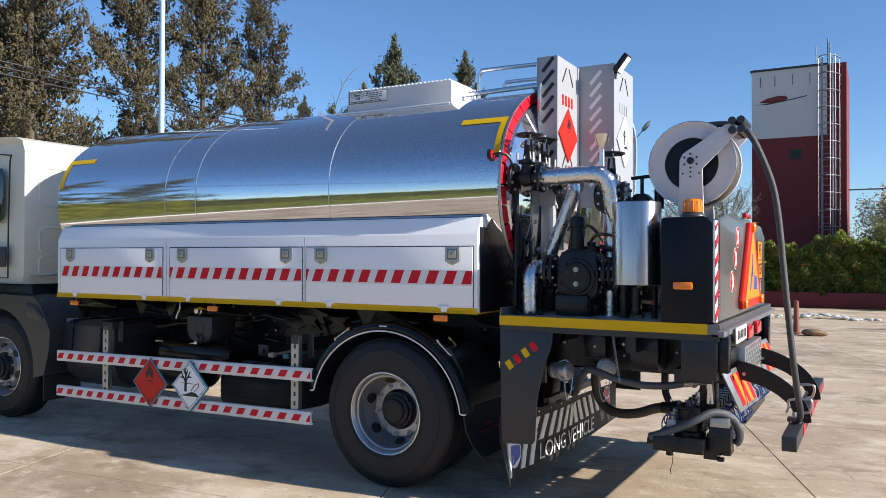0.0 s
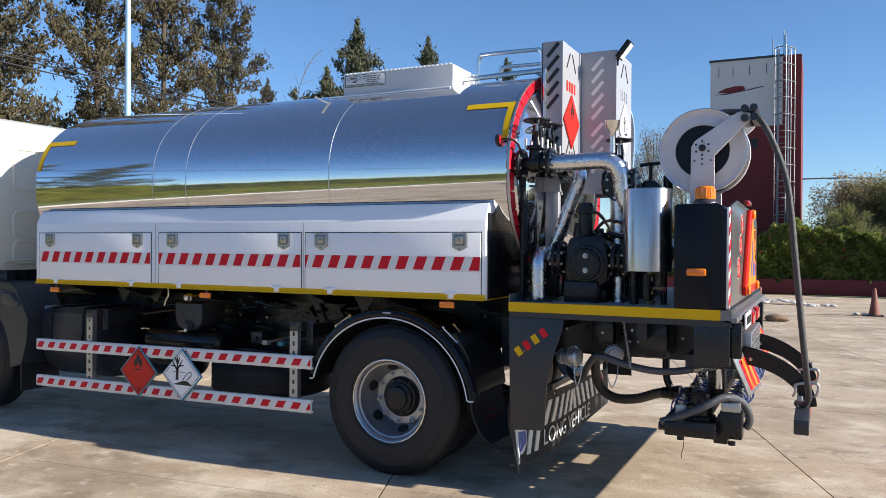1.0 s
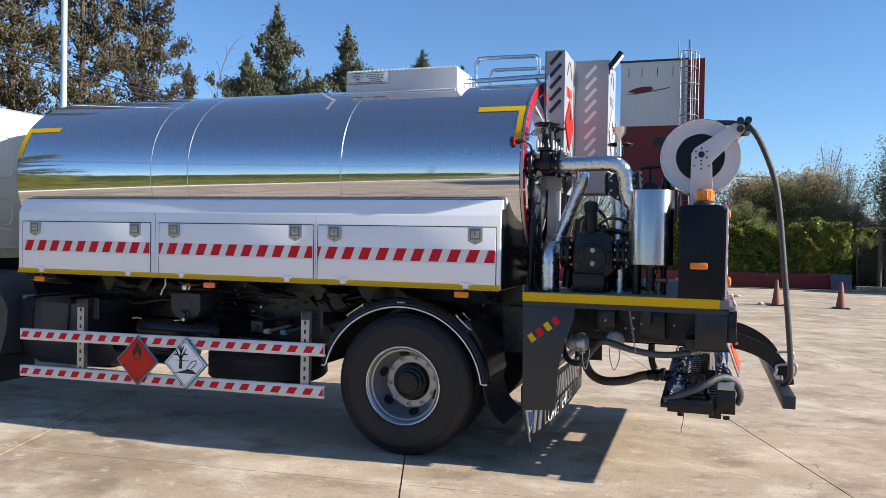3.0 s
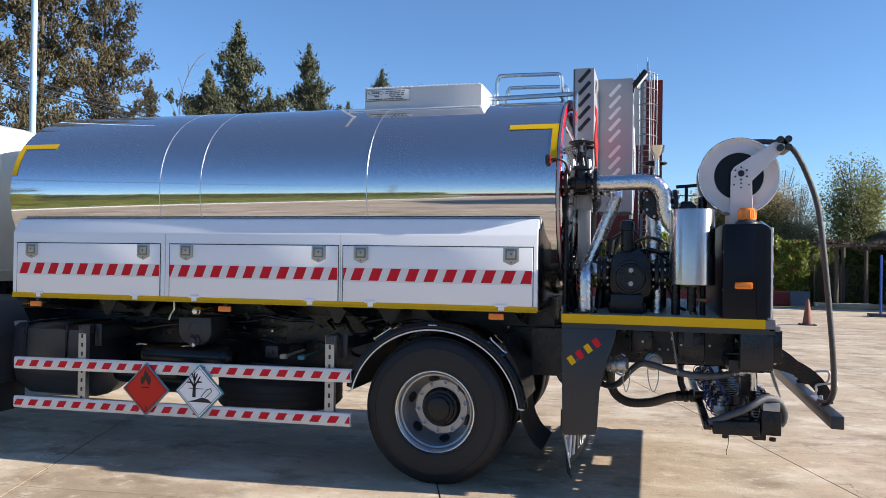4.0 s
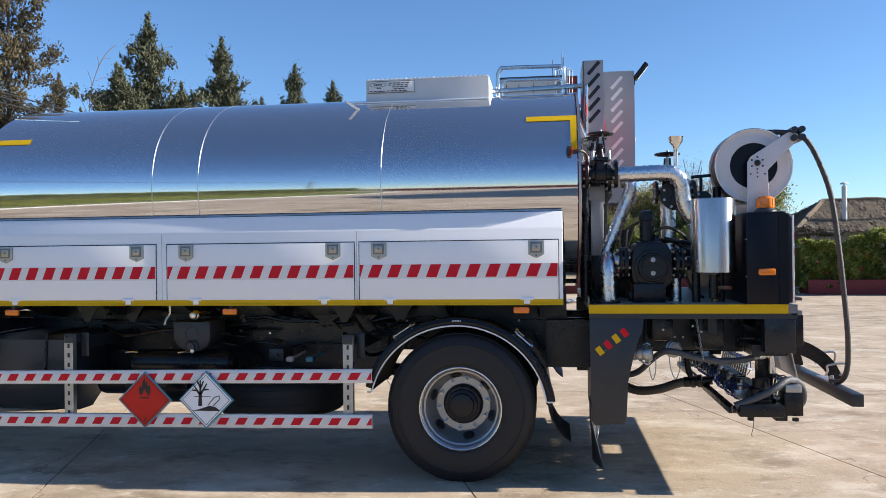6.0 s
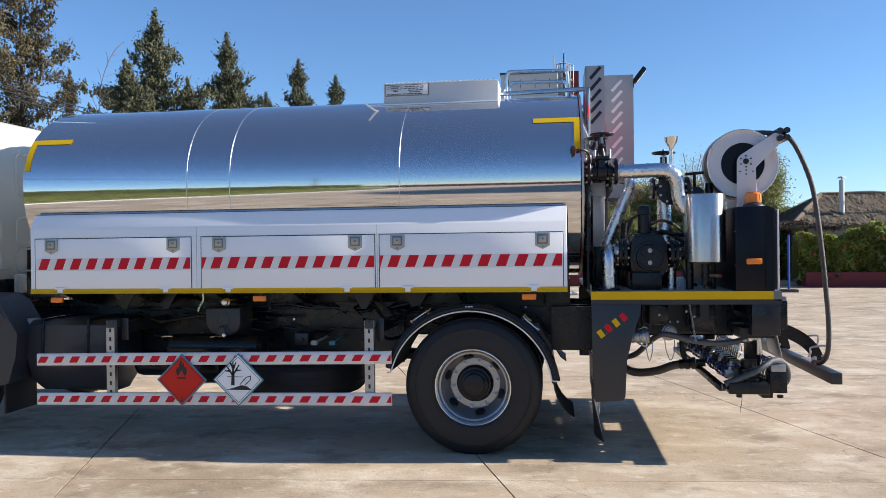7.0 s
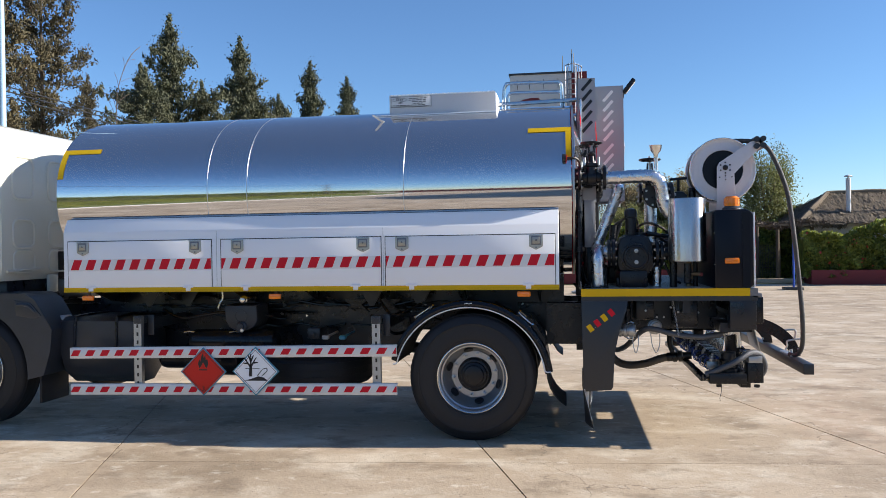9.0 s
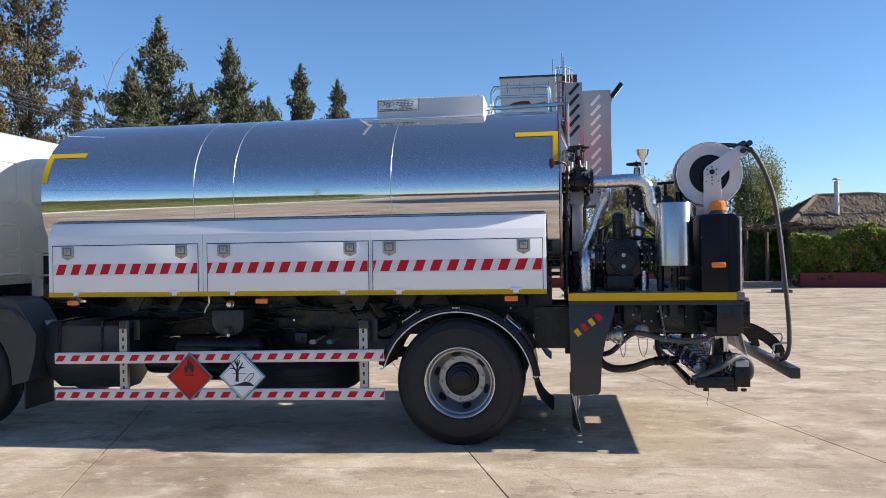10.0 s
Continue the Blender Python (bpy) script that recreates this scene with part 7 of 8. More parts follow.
for x, y in ((-2.13, -0.5), (-1.95, -0.82), (-1.67, -0.82), (-1.48, -0.5), (-1.34, -0.1)):
    rod(bm, (x, TWY + y, 1.6), (x, TWY + y, 10.3), 0.02, 6)
part("cage_bar", bm, "ladder", ladder)
bm = B()
for x, z in ((-2.25, 10.9), (-1.80, 11.2), (-1.72, 11.0)):
    rod(bm, (x, TWY + 0.2, 9.9), (x, TWY + 0.2, z), 0.02, 6)
part("lightning_rod", bm, "darkgrey", tower)
bm = B()
sweep(bm, [(-1.0, TWY, 4.6), (-0.6, TWY - 0.1, 4.6), (1.6, TWY - 0.1, 4.55), (1.62, TWY - 0.1, 4.1)], 0.03, 6, 2)
part("outrigger", bm, "ladder", tower)

# ---- roofed building and pergola ----
house = thing("roofed_building", (12, 34, 0), "low building with an old shingled hip roof", "building")
bm = B()
box(bm, 7.6, 24, 31.6, 37.5, 0, 2.4)
part("wall", bm, "towerwhite", house)
EZ, RZ2 = 2.25, 3.60
bm = B()
e = [Vector((6.9, 30.7, EZ)), Vector((25, 30.7, EZ)), Vector((25, 38.3, EZ)), Vector((6.9, 38.3, EZ))]
r0, r1 = Vector((9.15, 34.5, RZ2)), Vector((24, 34.5, RZ2))
vs = [bm.verts.new(p) for p in e + [r0, r1]]
for q in ((0, 1, 5, 4), (2, 3, 4, 5), (3, 0, 4), (1, 2, 5), (3, 2, 1, 0)):
    bm.faces.new([vs[k] for k in q])
roof = part("roof", bm, "roof", house, "weathered brown shingled roof")
rng_r = random.Random(11)
rng_s = np.random.default_rng(11)
u, v = rng_s.uniform(0, 1, 15000), rng_s.uniform(0, 1, 15000)
front = rng_s.uniform(0, 1, 15000) < 0.8
xa = 6.9 + (r0.x - 6.9) * v
c = np.stack([np.where(front, xa + (24.5 - xa) * u, xa), np.where(front, 30.7 + 3.8 * v, 30.7 + 3.8 * v + (7.6 - 7.6 * v) * u), EZ + (RZ2 - EZ) * v + 0.02 + 0.03 * np.sin(v * 60)], 1)
c += rng_s.normal(0, 0.02, c.shape)
n_s = len(c)
slope = np.where(front[:, None], np.array([0.0, 0.94, 0.33]), np.array([0.85, 0.0, 0.52]))
along = slope + rng_s.normal(0, 0.10, (n_s, 3))
side = np.where(front[:, None], np.array([1.0, 0.0, 0.0]), np.array([0.0, 1.0, 0.0])) + rng_s.normal(0, 0.12, (n_s, 3))
sz = rng_s.uniform(0.07, 0.15, (n_s, 1))
verts_s = np.stack([c - along * sz - side * sz * 0.22, c - along * sz + side * sz * 0.22, c + along * sz + side * sz * 0.18 + np.array([0, 0, 0.03]), c + along * sz - side * sz * 0.18 + np.array([0, 0, 0.03])], 1)
me = quads("shingles", verts_s, "roof")
me.transform(Matrix.Translation(-house.location))
sh = new("shingles", me)
sh.parent = roof
tagged(sh, "overlapping weathered brown shingles", kind="stuff")
bm = B()
sweep(bm, [(6.9, 30.75, EZ + 0.06)] + [(6.9 + 2.25 * k / 7, 30.75 + 3.75 * k / 7, EZ + 0.06 + (RZ2 - EZ) * k / 7 + rng_r.uniform(-0.03, 0.05)) for k in range(1, 8)] + [(9.15 + 0.7 * k, 34.5, RZ2 + 0.04 + rng_r.uniform(-0.04, 0.06)) for k in range(1, 22)], 0.11, 8, 2)
part("ridge_cap", bm, "roof", roof)
for x, y, zt in ((9.15, 32.05, 4.1), (11.35, 32.05, 4.1)):
    bm = B()
    rod(bm, (x, y, 2.4), (x, y, zt), 0.095, 16)
    lathe(bm, (x, y, zt + 0.07), (0, 0, 1), [(0, 0.17), (0.05, 0.12), (0.08, 0.02)], 16)
    rod(bm, (x, y, zt), (x, y, zt + 0.08), 0.03, 6)
    part("flue", bm, "towerwhite", house, "pale round flue with a small hood")
pergola = thing("pergola", (6.0, 30.2, 0), "dry thatch awning on timber posts", "pergola")
for x, y in ((4.9, 29.9), (6.0, 30.5), (7.1, 29.9), (5.4, 31.2)):
    bm = B()
    rod(bm, (x, y, 0), (x, y, 2.25), 0.07, 8)
    part("post", bm, "wood", pergola)
rngp = np.random.default_rng(8)
c = np.stack([rngp.uniform(4.2, 8.2, 2400), rngp.uniform(29.3, 30.1, 2400), np.zeros(2400)], 1)
c[:, 2] = 2.22 + 0.06 * np.sin(c[:, 0] * 3) + rngp.normal(0, 0.05, 2400) + 0.05 * (c[:, 1] - 29.3)
me = quads("thatch", leaves(rngp, c, 0.13, 0.18, -0.2), "bark")
me.transform(Matrix.Translation((-6.0, -30.2, 0)))
ob = new("thatch", me)
ob.parent = pergola
tagged(ob, "dry brown thatch", kind="stuff")
bm = B()
box(bm, 4.2, 8.2, 29.35, 30.0, 2.15, 2.24, 0.02)
part("thatch_base", bm, "roof", pergola)

# ---- trees ----


def cypress(name, h, spread, seed, mat, limbs=112, fall=2.4, low=0.08, big=1.0, per=8, point=0.8, girth=0.24):
    """Old open-grown cypress: limbs that turn up at the tips and carry dense plumes, with gaps between the boughs."""
    rng = np.random.default_rng(seed)
    e = thing(name, (0, 0, 0), "tall ragged cypress tree with olive-brown foliage", "tree", "cypress row")
    bm = B()
    lathe(bm, (0, 0, 0), (0, 0, 1), [(0, girth), (h * 0.1, girth * 0.62), (h * 0.5, girth * 0.3), (h * 0.96, 0.015)], 8)
    cs, axs = [], []
    for k in range(limbs):
        t = low + (0.99 - low) * (k + rng.uniform(0, 1)) / limbs
        a = k * 2.399 + rng.normal(0, 0.5)
        bough = 0.62 + 0.38 * math.sin(2 * a + t * 23.0 + seed) + 0.26 * math.sin(t * 41.0 + seed)
        L = max(0.40 if fall > 2 else 0.12, spread * min(1.0, fall * (1.03 - t)) ** point * bough * rng.uniform(0.75, 1.2))
        d = np.array([math.cos(a), math.sin(a), 0.0])
        p0 = np.array([0, 0, h * t * 0.95])
        p1 = p0 + d * L * 0.55 + np.array([0, 0, 0.15 * L + rng.uniform(-0.1, 0.15)])
        p2 = p0 + d * L + np.array([0, 0, L * (rng.uniform(0.35, 0.75) if fall > 2 else rng.uniform(0.05, 0.40))])
        if L > 0.8:
            sweep(bm, [tuple(p0), tuple(p1 * 0.7 + (p0 + p2) * 0.15), tuple(p2)], 0.010 + 0.016 * (1 - t), 4, 2)
        for i in range(int((5 + 9.5 * L) / big)):
            s = rng.uniform(0.02, 1.0) ** 0.8
            q = p0 * (1 - s) ** 2 + 2 * p1 * s * (1 - s) + p2 * s * s
            ax = d * rng.uniform(0.1, 0.8) + np.array([0, 0, rng.uniform(0.3, 1.0)]) + rng.normal(0, 0.6, 3)
            ax /= np.linalg.norm(ax)
            ln = rng.uniform(0.22, 0.55) * (1.1 - 0.35 * t) * (big if fall > 2 else 0.75)
            for j in range(6):
                cs.append(q + ax * ln * (j + rng.uniform(0.1, 0.9)) / 6 + rng.normal(0, 0.065 * big, 3))
                axs.append(ax * 0.7 + np.array([0, 0, 0.6]) + rng.normal(0, 0.45, 3))
    for k in range(140):
        t = 0.88 + 0.12 * k / 139
        cs.append(np.array([0, 0, h * t]) + rng.normal(0, 1, 3) * np.array([1, 1, 0.3]) * (0.7 if fall > 2 else 0.5) * (1.03 - t) * min(spread, 1.8))
        axs.append(np.array([0, 0, 1.0]) + rng.normal(0, 0.4, 3))
    cs, axs = np.array(cs), np.array(axs)
    part("trunk", bm, "bark", e)
    m = len(cs) * per
    c = np.repeat(cs, per, axis=0) + np.repeat(axs, per, axis=0) * rng.uniform(-0.07, 0.13, (m, 1)) * big + rng.normal(0, 0.038 * big, (m, 3))
    ob = new("crown", plumes("crown", rng, cs, axs, 0.12 * big, 0.034 * big, leaves(rng, c, 0.026 * big, 0.7, 0.5), mat))
    ob.parent = e
    tagged(ob, "open crown of dense upturned plumes", kind="stuff")
    return e


def broadleaf(name, h, spread, seed, mat, n, leaf, label, drooping=0.0, trunk_r=0.12, every=3, twig_r=0.018):
    rng = np.random.default_rng(seed)
    e = thing(name, (0, 0, 0), label, "tree")
    bm = B()
    lathe(bm, (0, 0, 0), (0, 0, 1), [(0, trunk_r), (h * 0.25, trunk_r * 0.7), (h * 0.55, trunk_r * 0.35)], 8)
    pts = []
    for k in range(n):
        a, t = rng.uniform(0, 2 * math.pi), rng.uniform(0.22, 1.0)
        r = spread * math.sqrt(max(0.03, 1 - ((t - 0.55) / 0.5) ** 2)) * rng.uniform(0.35, 1.08)
        tip = np.array([math.cos(a) * r, math.sin(a) * r, h * t])
        base = np.array([0, 0, h * t * 0.6])
        if k % every == 0:
            sweep(bm, [tuple(base), tuple((base + tip) / 2 + np.array([0, 0, 0.1])), tuple(tip)], twig_r, 5, 3)
        for i in range(5):
            s = rng.uniform(0.5, 1.05)
            q = base + (tip - base) * s
            m = 40
            v = np.clip(rng.normal(size=(m, 3)), -1.7, 1.7) * np.array([0.17, 0.17, 0.16 + drooping])
            v[:, 2] -= drooping * np.abs(v[:, 2])
            pts.append(q + v)
    part("trunk", bm, "bark", e)
    me = quads("crown", leaves(rng, np.concatenate(pts), leaf, 0.5, -drooping), mat)
    ob = new("crown", me)
    ob.parent = e
    tagged(ob, kind="stuff")
    return e


def plant(proto, x, y, s, rot, z=0.0, first=False):
    m = pose(x, y, z, 0, 0, rot) @ Matrix.Diagonal((s, s, s, 1))
    if first:
        proto.location, proto.rotation_euler, proto.scale = (x, y, z), (0, 0, radians(rot)), (s, s, s)
        return proto
    o = copy_thing(proto, pose(x, y, z, 0, 0, rot))
    o.scale = (s, s, s)
    return o


big_a = cypress("cypress_tree", 14.0, 1.62, 21, "litcypress", big=1.12, per=5)
big_b = cypress("cypress_tree", 14.0, 1.42, 26, "litcypress", big=1.12, per=5)
spire_a = cypress("cypress_tree", 12.0, 7.6, 23, "cypress", 88, 1.0, 0.45, 1.5, 3, 1.15)
spire_b = cypress("cypress_tree", 12.0, 6.6, 24, "cypress", 88, 1.0, 0.45, 1.5, 3, 1.15)
spire_c = cypress("cypress_tree", 12.0, 4.2, 25, "cypress", 80, 1.0, 0.01, 1.9, 3, 1.0, 0.06)
plant(big_a, -17.5, 11.3, 0.98, 0, first=True)
plant(big_b, -17.5, 14.4, 0.93, 30, first=True)
plant(big_b, -17.5, 16.7, 0.95, 165)
plant(big_a, -17.5, 19.2, 0.84, 130)
plant(big_b, -17.4, 21.3, 0.52, 100)
plant(big_b, -19.0, 11.9, 0.92, 240)
plant(spire_a, -18.6, 28.9, 0.955, 0, first=True)
plant(spire_b, -17.5, 33.6, 0.975, 60, first=True)
plant(spire_b, -17.4, 43.8, 1.075, 200)
plant(spire_b, -17.6, 52.6, 1.15, 20)
plant(spire_a, -17.6, 25.2, 0.70, 120)
plant(spire_a, -18.0, 30.6, 0.75, 250)
plant(spire_b, -17.6, 35.0, 0.87, 310)
plant(spire_b, -17.8, 39.4, 0.84, 15)
plant(spire_a, -18.2, 37.0, 0.74, 33)
plant(spire_b, -18.4, 47.0, 0.86, 77)
plant(spire_a, -18.6, 26.6, 0.74, 290)

olive = broadleaf("broadleaf_tree", 5.2, 2.3, 31, "shrub", 125, 0.060, "pale olive-green tree behind the hedge")
willow = broadleaf("broadleaf_tree", 6.0, 1.5, 32, "shrub", 130, 0.054, "drooping pale green tree behind the hedge", 0.35)
twig = broadleaf("broadleaf_tree", 6.2, 1.6, 33, "greyleaf", 80, 0.034, "half-bare tree with silvery twigs", 0.1, every=1, twig_r=0.014)
brush = broadleaf("broadleaf_tree", 5.2, 2.2, 34, "brownleaf", 150, 0.062, "brown-olive feathery tree behind the hedge", 0.20, every=6, twig_r=0.010)
mast = broadleaf("broadleaf_tree", 6.6, 0.9, 35, "greyleaf", 22, 0.036, "thin drooping tree top with sparse pale leaves", 0.4, 0.08, 1, 0.015)
plant(olive, 2.6, 36.5, 0.86, 0, first=True)
plant(olive, 2.6, 41.0, 0.9, 120)
plant(brush, 4.7, 36.4, 0.66, 220)
plant(willow, 6.9, 36.0, 1.0, 0, first=True)
plant(twig, -6.6, 33.0, 1.05, 0, first=True)
plant(brush, 1.1, 37.2, 0.90, 0, first=True)
plant(brush, 3.5, 37.6, 0.95, 90)
plant(mast, 4.3, 38.2, 0.95, 0, first=True)
plant(twig, -5.6, 35.0, 0.85, 90)
plant(twig, 4.9, 37.5, 0.8, 200)
plant(olive, 0.6, 33.0, 0.62, 40)
plant(olive, 4.75, 31.6, 0.38, 75)
plant(olive, 1.8, 70, 0.8, 56)


def palm(x, y, h, seed):
    rng = random.Random(seed)
    e = thing("palm_tree", (x, y, 0), "far palm tree with a drooping grey-green head", "tree", "far palms")
    bm = B()
    lathe(bm, (x, y, 0), (0, 0, 1), [(0, 0.30), (0.6, 0.24), (h, 0.20)], 8)
    part("trunk", bm, "bark", e)
    bm = B()
    for k in range(46):
        a, lift = rng.uniform(0, 2 * math.pi), rng.uniform(-0.5, 1.1)
        L = rng.uniform(1.3, 1.9)
        d, side = Vector((math.cos(a), math.sin(a), 0)), Vector((-math.sin(a), math.cos(a), 0))
        rings = []
        for i in range(5):
            t = i / 4
            c = Vector((x, y, h)) + d * L * t + Vector((0, 0, L * (lift * t - 0.9 * t * t)))
            w = 0.16 * math.sin(math.pi * (0.12 + 0.86 * t))
            rings.append([c - side * w - Vector((0, 0, w * 0.6)), c, c + side * w - Vector((0, 0, w * 0.6)), c - Vector((0, 0, 0.02))])
        loft(bm, rings)
    part("frond_head", bm, "cypress", e)


palm(39.6, 150.0, 7.6, 1)
palm(41.5, 150.0, 7.7, 2)
# bare sapling among the cypresses
bm = B()
sweep(bm, [(-17.5, 23.0, 0), (-17.5, 23.05, 5.0), (-17.5, 23.1, 6.8), (-17.45, 23.4, 7.8), (-17.4, 23.9, 8.55), (-17.4, 24.5, 9.0)], 0.012, 6, 6)
for z, dy, dz in ((6.3, -0.55, 0.7), (6.7, 0.7, 0.45), (7.1, -0.35, 0.6), (7.5, 0.55, 0.25), (7.9, -0.15, 0.45), (8.3, 0.45, 0.15), (6.5, 0.4, 0.8), (6.0, -0.9, 0.9)):
    y0 = 23.05 + max(0, z - 6.8) * 0.42
    sweep(bm, [(-17.45, y0, z), (-17.4, y0 + dy * 0.5, z + dz * 0.6), (-17.4, y0 + dy, z + dz)], 0.007, 5, 4)
solo("bare_sapling", bm, "bark", (-17.5, 22.9, 0), "thin bare sapling beside the cypresses", "tree")

# ---- lamp posts, cables, small things ----
bm = B()
lathe(bm, (-11.62, 10.08, 0), (0, 0, 1), [(0, 0.09), (0.25, 0.09), (0.26, 0.062), (9.5, 0.04)], 16)
post = solo("lamp_post", bm, "postblue", (-11.62, 10.08, 0), "pale blue tapered lamp post", "lamp post")
bm = B()
rod(bm, (-10.5, 37.0, 0), (-10.5, 37.0, 6.8), 0.05, 8)
sweep(bm, [(-10.5, 37.0, 6.8), (-10.35, 37.0, 7.1), (-9.75, 37.0, 7.75)], 0.025, 6)
lathe(bm, (-9.75, 37.0, 7.75), (0.62, 0, 0.72), [(0, 0.03), (0.1, 0.10), (0.35, 0.12), (0.62, 0.03)], 10)
solo("street_lamp", bm, "galv", (-10.5, 37, 0), "grey street lamp far behind the yard", "street lamp")
for k, dz in enumerate((0.0, 0.10, -0.16)):
    bm = B()
    pts = []
    for i in range(40):
        t = (i - 15) / 24
        pts.append((-15.0 + 0.05 * k, -2 + 44 * t, 5.35 + dz + 0.9 * (2 * t - 0.7) ** 2 * 0.5))
    sweep(bm, pts, 0.016, 5, 0)
    solo("overhead_cable", bm, "ink", (-15, 20, 5.3), "black overhead cable strung before the trees", "cable", "overhead cables")
for y, h in ((-29.5, 7.8), (42.2, 6.4)):
    bm = B()
    rod(bm, (-15.0, y, 0), (-15.0, y, h), 0.11, 10, 0.08)
    solo("cable_pole", bm, "wood", (-15, y, 0), "timber pole of the overhead cable", "pole", "cable poles")
for x, y in ((0.87, 21.2), (2.35, 21.0)):
    c = thing("traffic_cone", (x, y, 0), "faded traffic cone on the concrete", "cone", "cones")
    bm = B()
    lathe(bm, (x, y, 0.03), (0, 0, 1), [(0, 0.13), (0.02, 0.12), (0.62, 0.035), (0.64, 0.02)], 18)
    part("cone_body", bm, "cone", c)
    bm = B()
    box(bm, x - 0.19, x + 0.19, y - 0.19, y + 0.19, 0.0, 0.03, 0.008)
    part("cone_base", bm, "rubber", c)
bm = B()
box(bm, 4.8, 5.35, 24.9, 25.4, 0, 0.09, 0.01)
st = thing("parasol_stand", (5.1, 25.1, 0), "blue pole standing in a flat base", "stand")
part("stand_base", bm, "darkgrey", st)
bm = B()
rod(bm, (5.1, 25.1, 0.08), (5.1, 25.1, 1.85), 0.035, 10)
part("stand_pole", bm, "blue", st)
bm = B()
prism(bm, [(29.46, 0.0), (29.49, 0.0), (29.71, 0.55), (29.68, 0.55)], "x", 3.32, 3.98)
leaning = solo("leaning_panel", bm, "rearpanel", (3.65, 29.5, 0), "grey sheet leaning against the planter wall", "panel")
fence = thing("wire_fence", (5.3, 30.6, 0), "dark wire mesh fence between timber posts under the awning", "fence")
for x in (4.3, 5.2, 6.1):
    bm = B()
    rod(bm, (x, 30.6, 0), (x, 30.6, 1.5), 0.03, 8)
    part("post", bm, "wood", fence)
bm = B()
for k in range(31):
    x = 4.3 + 0.06 * k
    rod(bm, (x, 30.6, 0.16), (x, 30.6, 1.45), 0.005, 4)
for k in range(14):
    rod(bm, (4.3, 30.6, 0.16 + 0.098 * k), (6.1, 30.6, 0.16 + 0.098 * k), 0.005, 4)
part("mesh", bm, "plastic", fence)
rs = random.Random(4)
bm = B()
for k in range(60):
    x, y = -1.35 + rs.gauss(0, 0.55), 24.2 + rs.gauss(0, 0.25)
    z = 0.02 + max(0, 0.10 - 0.12 * abs(x + 1.35))
    ball(bm, (x, y, z), rs.uniform(0.04, 0.10), 6, squash=(1.3, 1.0, 0.5))
tagged(solo("rubble_heap", bm, "paper", (-1.35, 24.2, 0), "small heap of pale rubble before the hedge", "rubble"), kind="stuff")
bm = B()
for k in range(9):
    ball(bm, (0.62 + rs.gauss(0, 0.12), 21.25 + rs.gauss(0, 0.06), 0.03), rs.uniform(0.03, 0.06), 6, squash=(1.3, 1.0, 0.6))
tagged(solo("rubble_heap", bm, "paper", (0.62, 21.25, 0), "few pale lumps lying beside a traffic cone", "rubble"), kind="stuff")
bm = B()
ball(bm, (-1.2, 18.6, 0.07), 0.2, 9, squash=(1.2, 0.9, 0.42))
ball(bm, (-1.05, 18.6, 0.05), 0.13, 7, squash=(1.2, 0.9, 0.42))
solo("stone", bm, "stone", (-1.2, 18.6, 0), "flat brown stone lying on the concrete", "stone")
bm = B()
lathe(bm, (-1.55, 18.9, 0.0), (0, 0, 1), [(0, 0.16), (0.03, 0.15), (0.04, 0.07), (0.72, 0.05), (0.74, 0.02)], 14)
solo("bollard", bm, "cone", (-1.55, 18.9, 0), "short faded bollard on the concrete", "bollard")

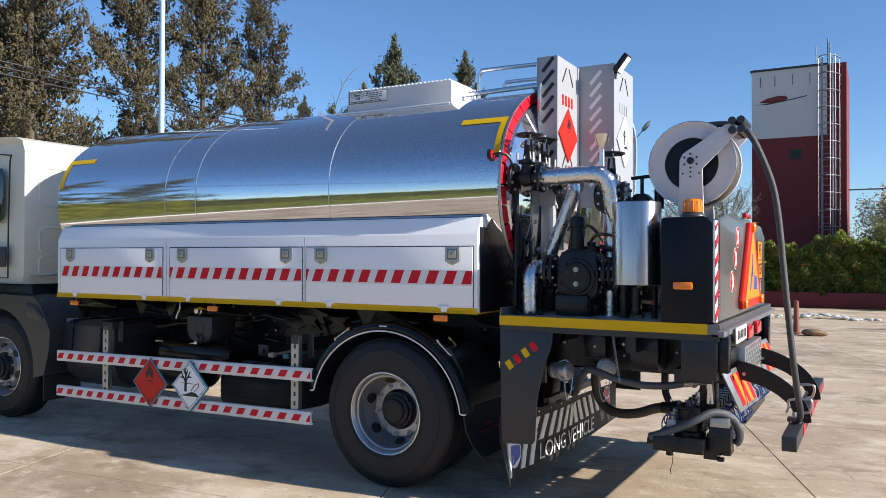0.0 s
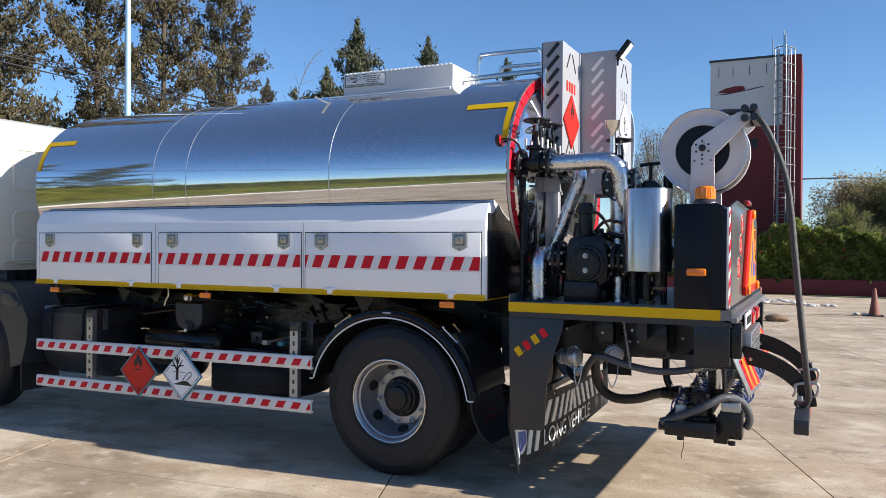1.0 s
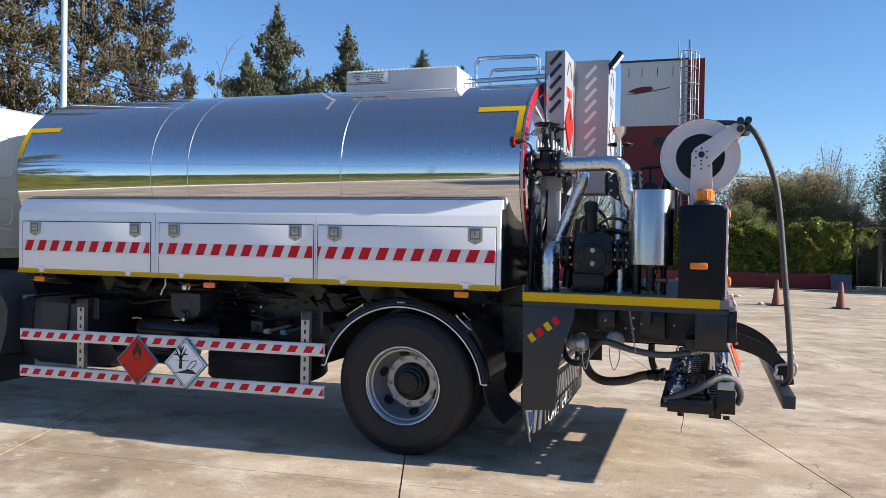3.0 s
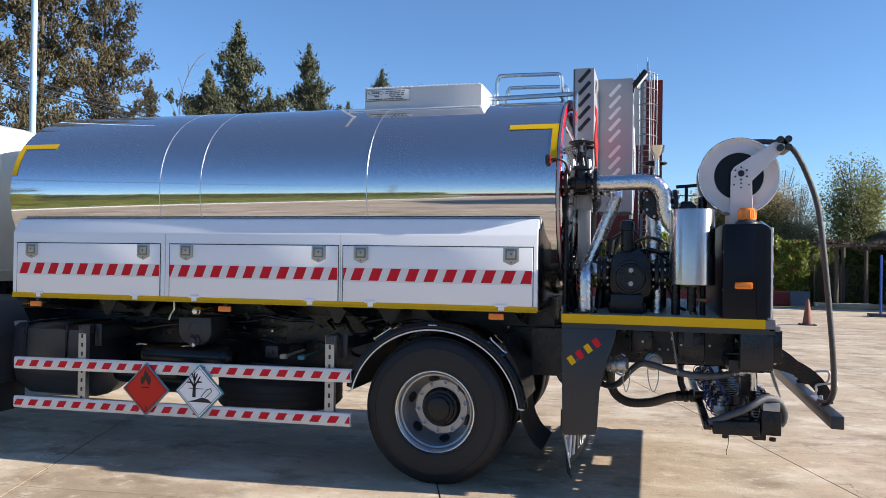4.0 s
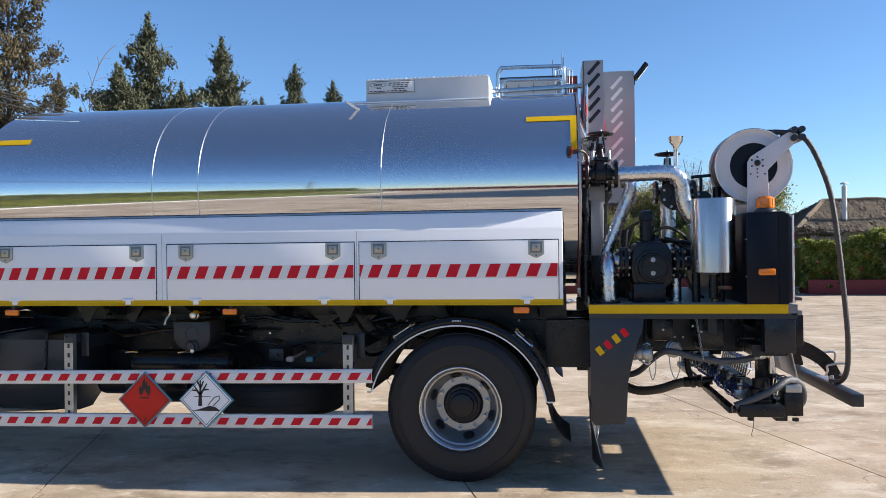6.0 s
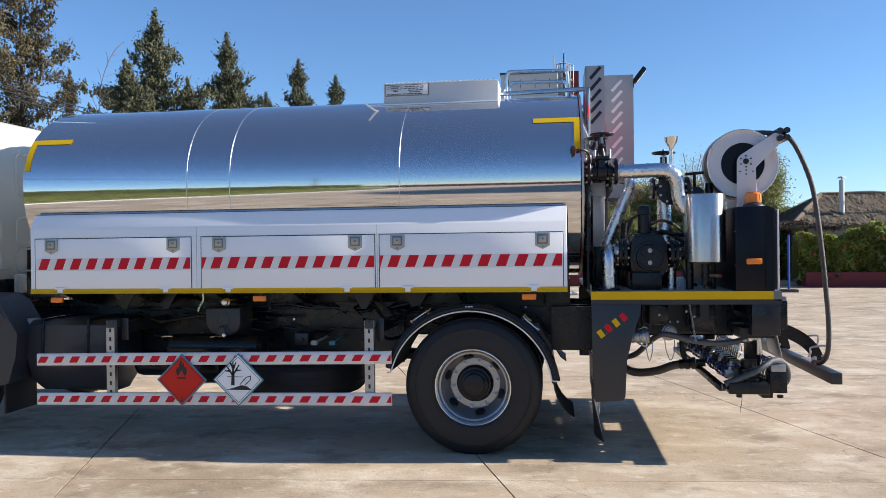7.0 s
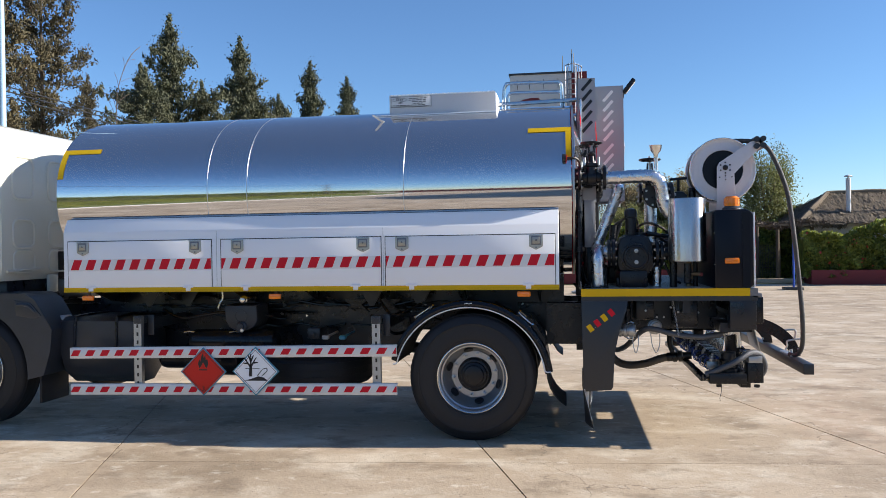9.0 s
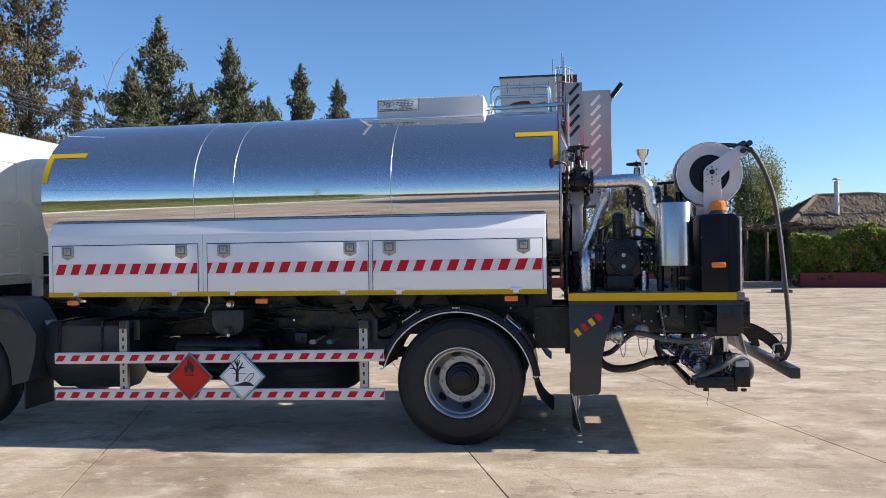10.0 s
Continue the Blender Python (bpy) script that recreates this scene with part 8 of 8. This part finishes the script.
# ---- behind the camera: kerb, meadow, shrubs and trees that the tank mirrors, and added shadow casters ----
KERB = [(-15.0, 5.5), (-13.0, 1.0), (-12.3, -4.0), (-10.6, -9.5), (-9.3, -18.0), (-10.5, -30.0), (-13.4, -40.0)]
bm = B()
prism(bm, KERB + [(-150, -200), (-150, 5.5)], "z", -0.02, 0.035)
solo("meadow", bm, "grass", (-30, -20, 0), "green meadow beside the yard", "meadow", kind="structure")
for k, (p, q) in enumerate(zip(KERB, KERB[1:])):
    bm = B()
    v = (Vector(q) - Vector(p)).normalized()
    w = Vector((-v.y, v.x)) * 0.14
    prism(bm, [tuple(Vector(p) - w), tuple(Vector(q) - w), tuple(Vector(q) + w), tuple(Vector(p) + w)], "z", -0.01, 0.12)
    solo("kerb", bm, "towerwhite", (p[0], p[1], 0), "pale kerb between yard and meadow", "kerb", kind="structure")
bm = B()
box(bm, -13.4, 34.0, -40.4, -40.1, 0.0, 1.75, 0.02)
solo("boundary_wall", bm, "brickred", (10, -40.2, 0), "low dark red wall closing the yard", "wall", kind="structure")
# Unseen block, added and shaped to cast the broad shadow the tank mirrors.
bm = B()
prism(bm, [(-3.0, 0.0), (-3.0, 5.9), (-7.0, 7.0), (-26.0, 4.0), (-26.0, 0.0)], "x", 7.2, 16.0, 0.02)
solo("yard_building", bm, "towerwhite", (11, -14, 0), "plain unseen block added to cast a broad shadow on the yard", "building", kind="structure")
# Unseen post, added for the thin shadow line mirrored in the tank.
bm = B()
lathe(bm, (6.6, -0.75, 0), (0, 0, 1), [(0, 0.09), (0.25, 0.09), (0.26, 0.07), (6.3, 0.06)], 12)
solo("lamp_post", bm, "postblue", (6.6, -0.75, 0), "unseen tapered post added to cast a thin shadow line", "lamp post")
hedge("shrub_bed", -15.6, -5.0, -16.6, 5.0, 0.0, 2.5, 2.0, 20000, 9, "tuft", 0.14, "yellow-green shrubs beside the meadow")
plant(spire_c, -27, -5, 1.05, 40, first=True)
hedge("far_hedge", -20, -60, -60, -10, 0.0, 3.4, 2.0, 11000, 10, "hedge", 0.4, "far green hedge behind the meadow")
hedge("scrub_row", -20.5, -42.0, -30.0, 2.0, 0.0, 1.5, 3.0, 12000, 12, "shrub", 0.22, "ragged yellow-green scrub in the meadow")
for x, y, s in ((-25.5, -11, 1.1), (-30, -9, 1.2)):
    plant(spire_c, x, y, s, x * 17)
rng_m = np.random.default_rng(77)
c = np.stack([rng_m.uniform(-34, -13, 16000), rng_m.uniform(-36, 5, 16000), np.zeros(16000)], 1)
keep = (c[:, 0] < -13.6) & (c[:, 0] + 0.33 * c[:, 1] < -15.0)
c = c[keep]
c[:, 2] = 0.05 + np.abs(rng_m.normal(0, 0.28, len(c))) * (0.4 + 0.6 * np.sin(c[:, 0] * 0.9) ** 2)
me = quads("meadow_tufts", leaves(rng_m, c, 0.17, 0.4, 1.2), "tuft")
tagged(new("meadow_tufts", me), "tufts of long yellow-green grass in the meadow", "grass", kind="stuff")
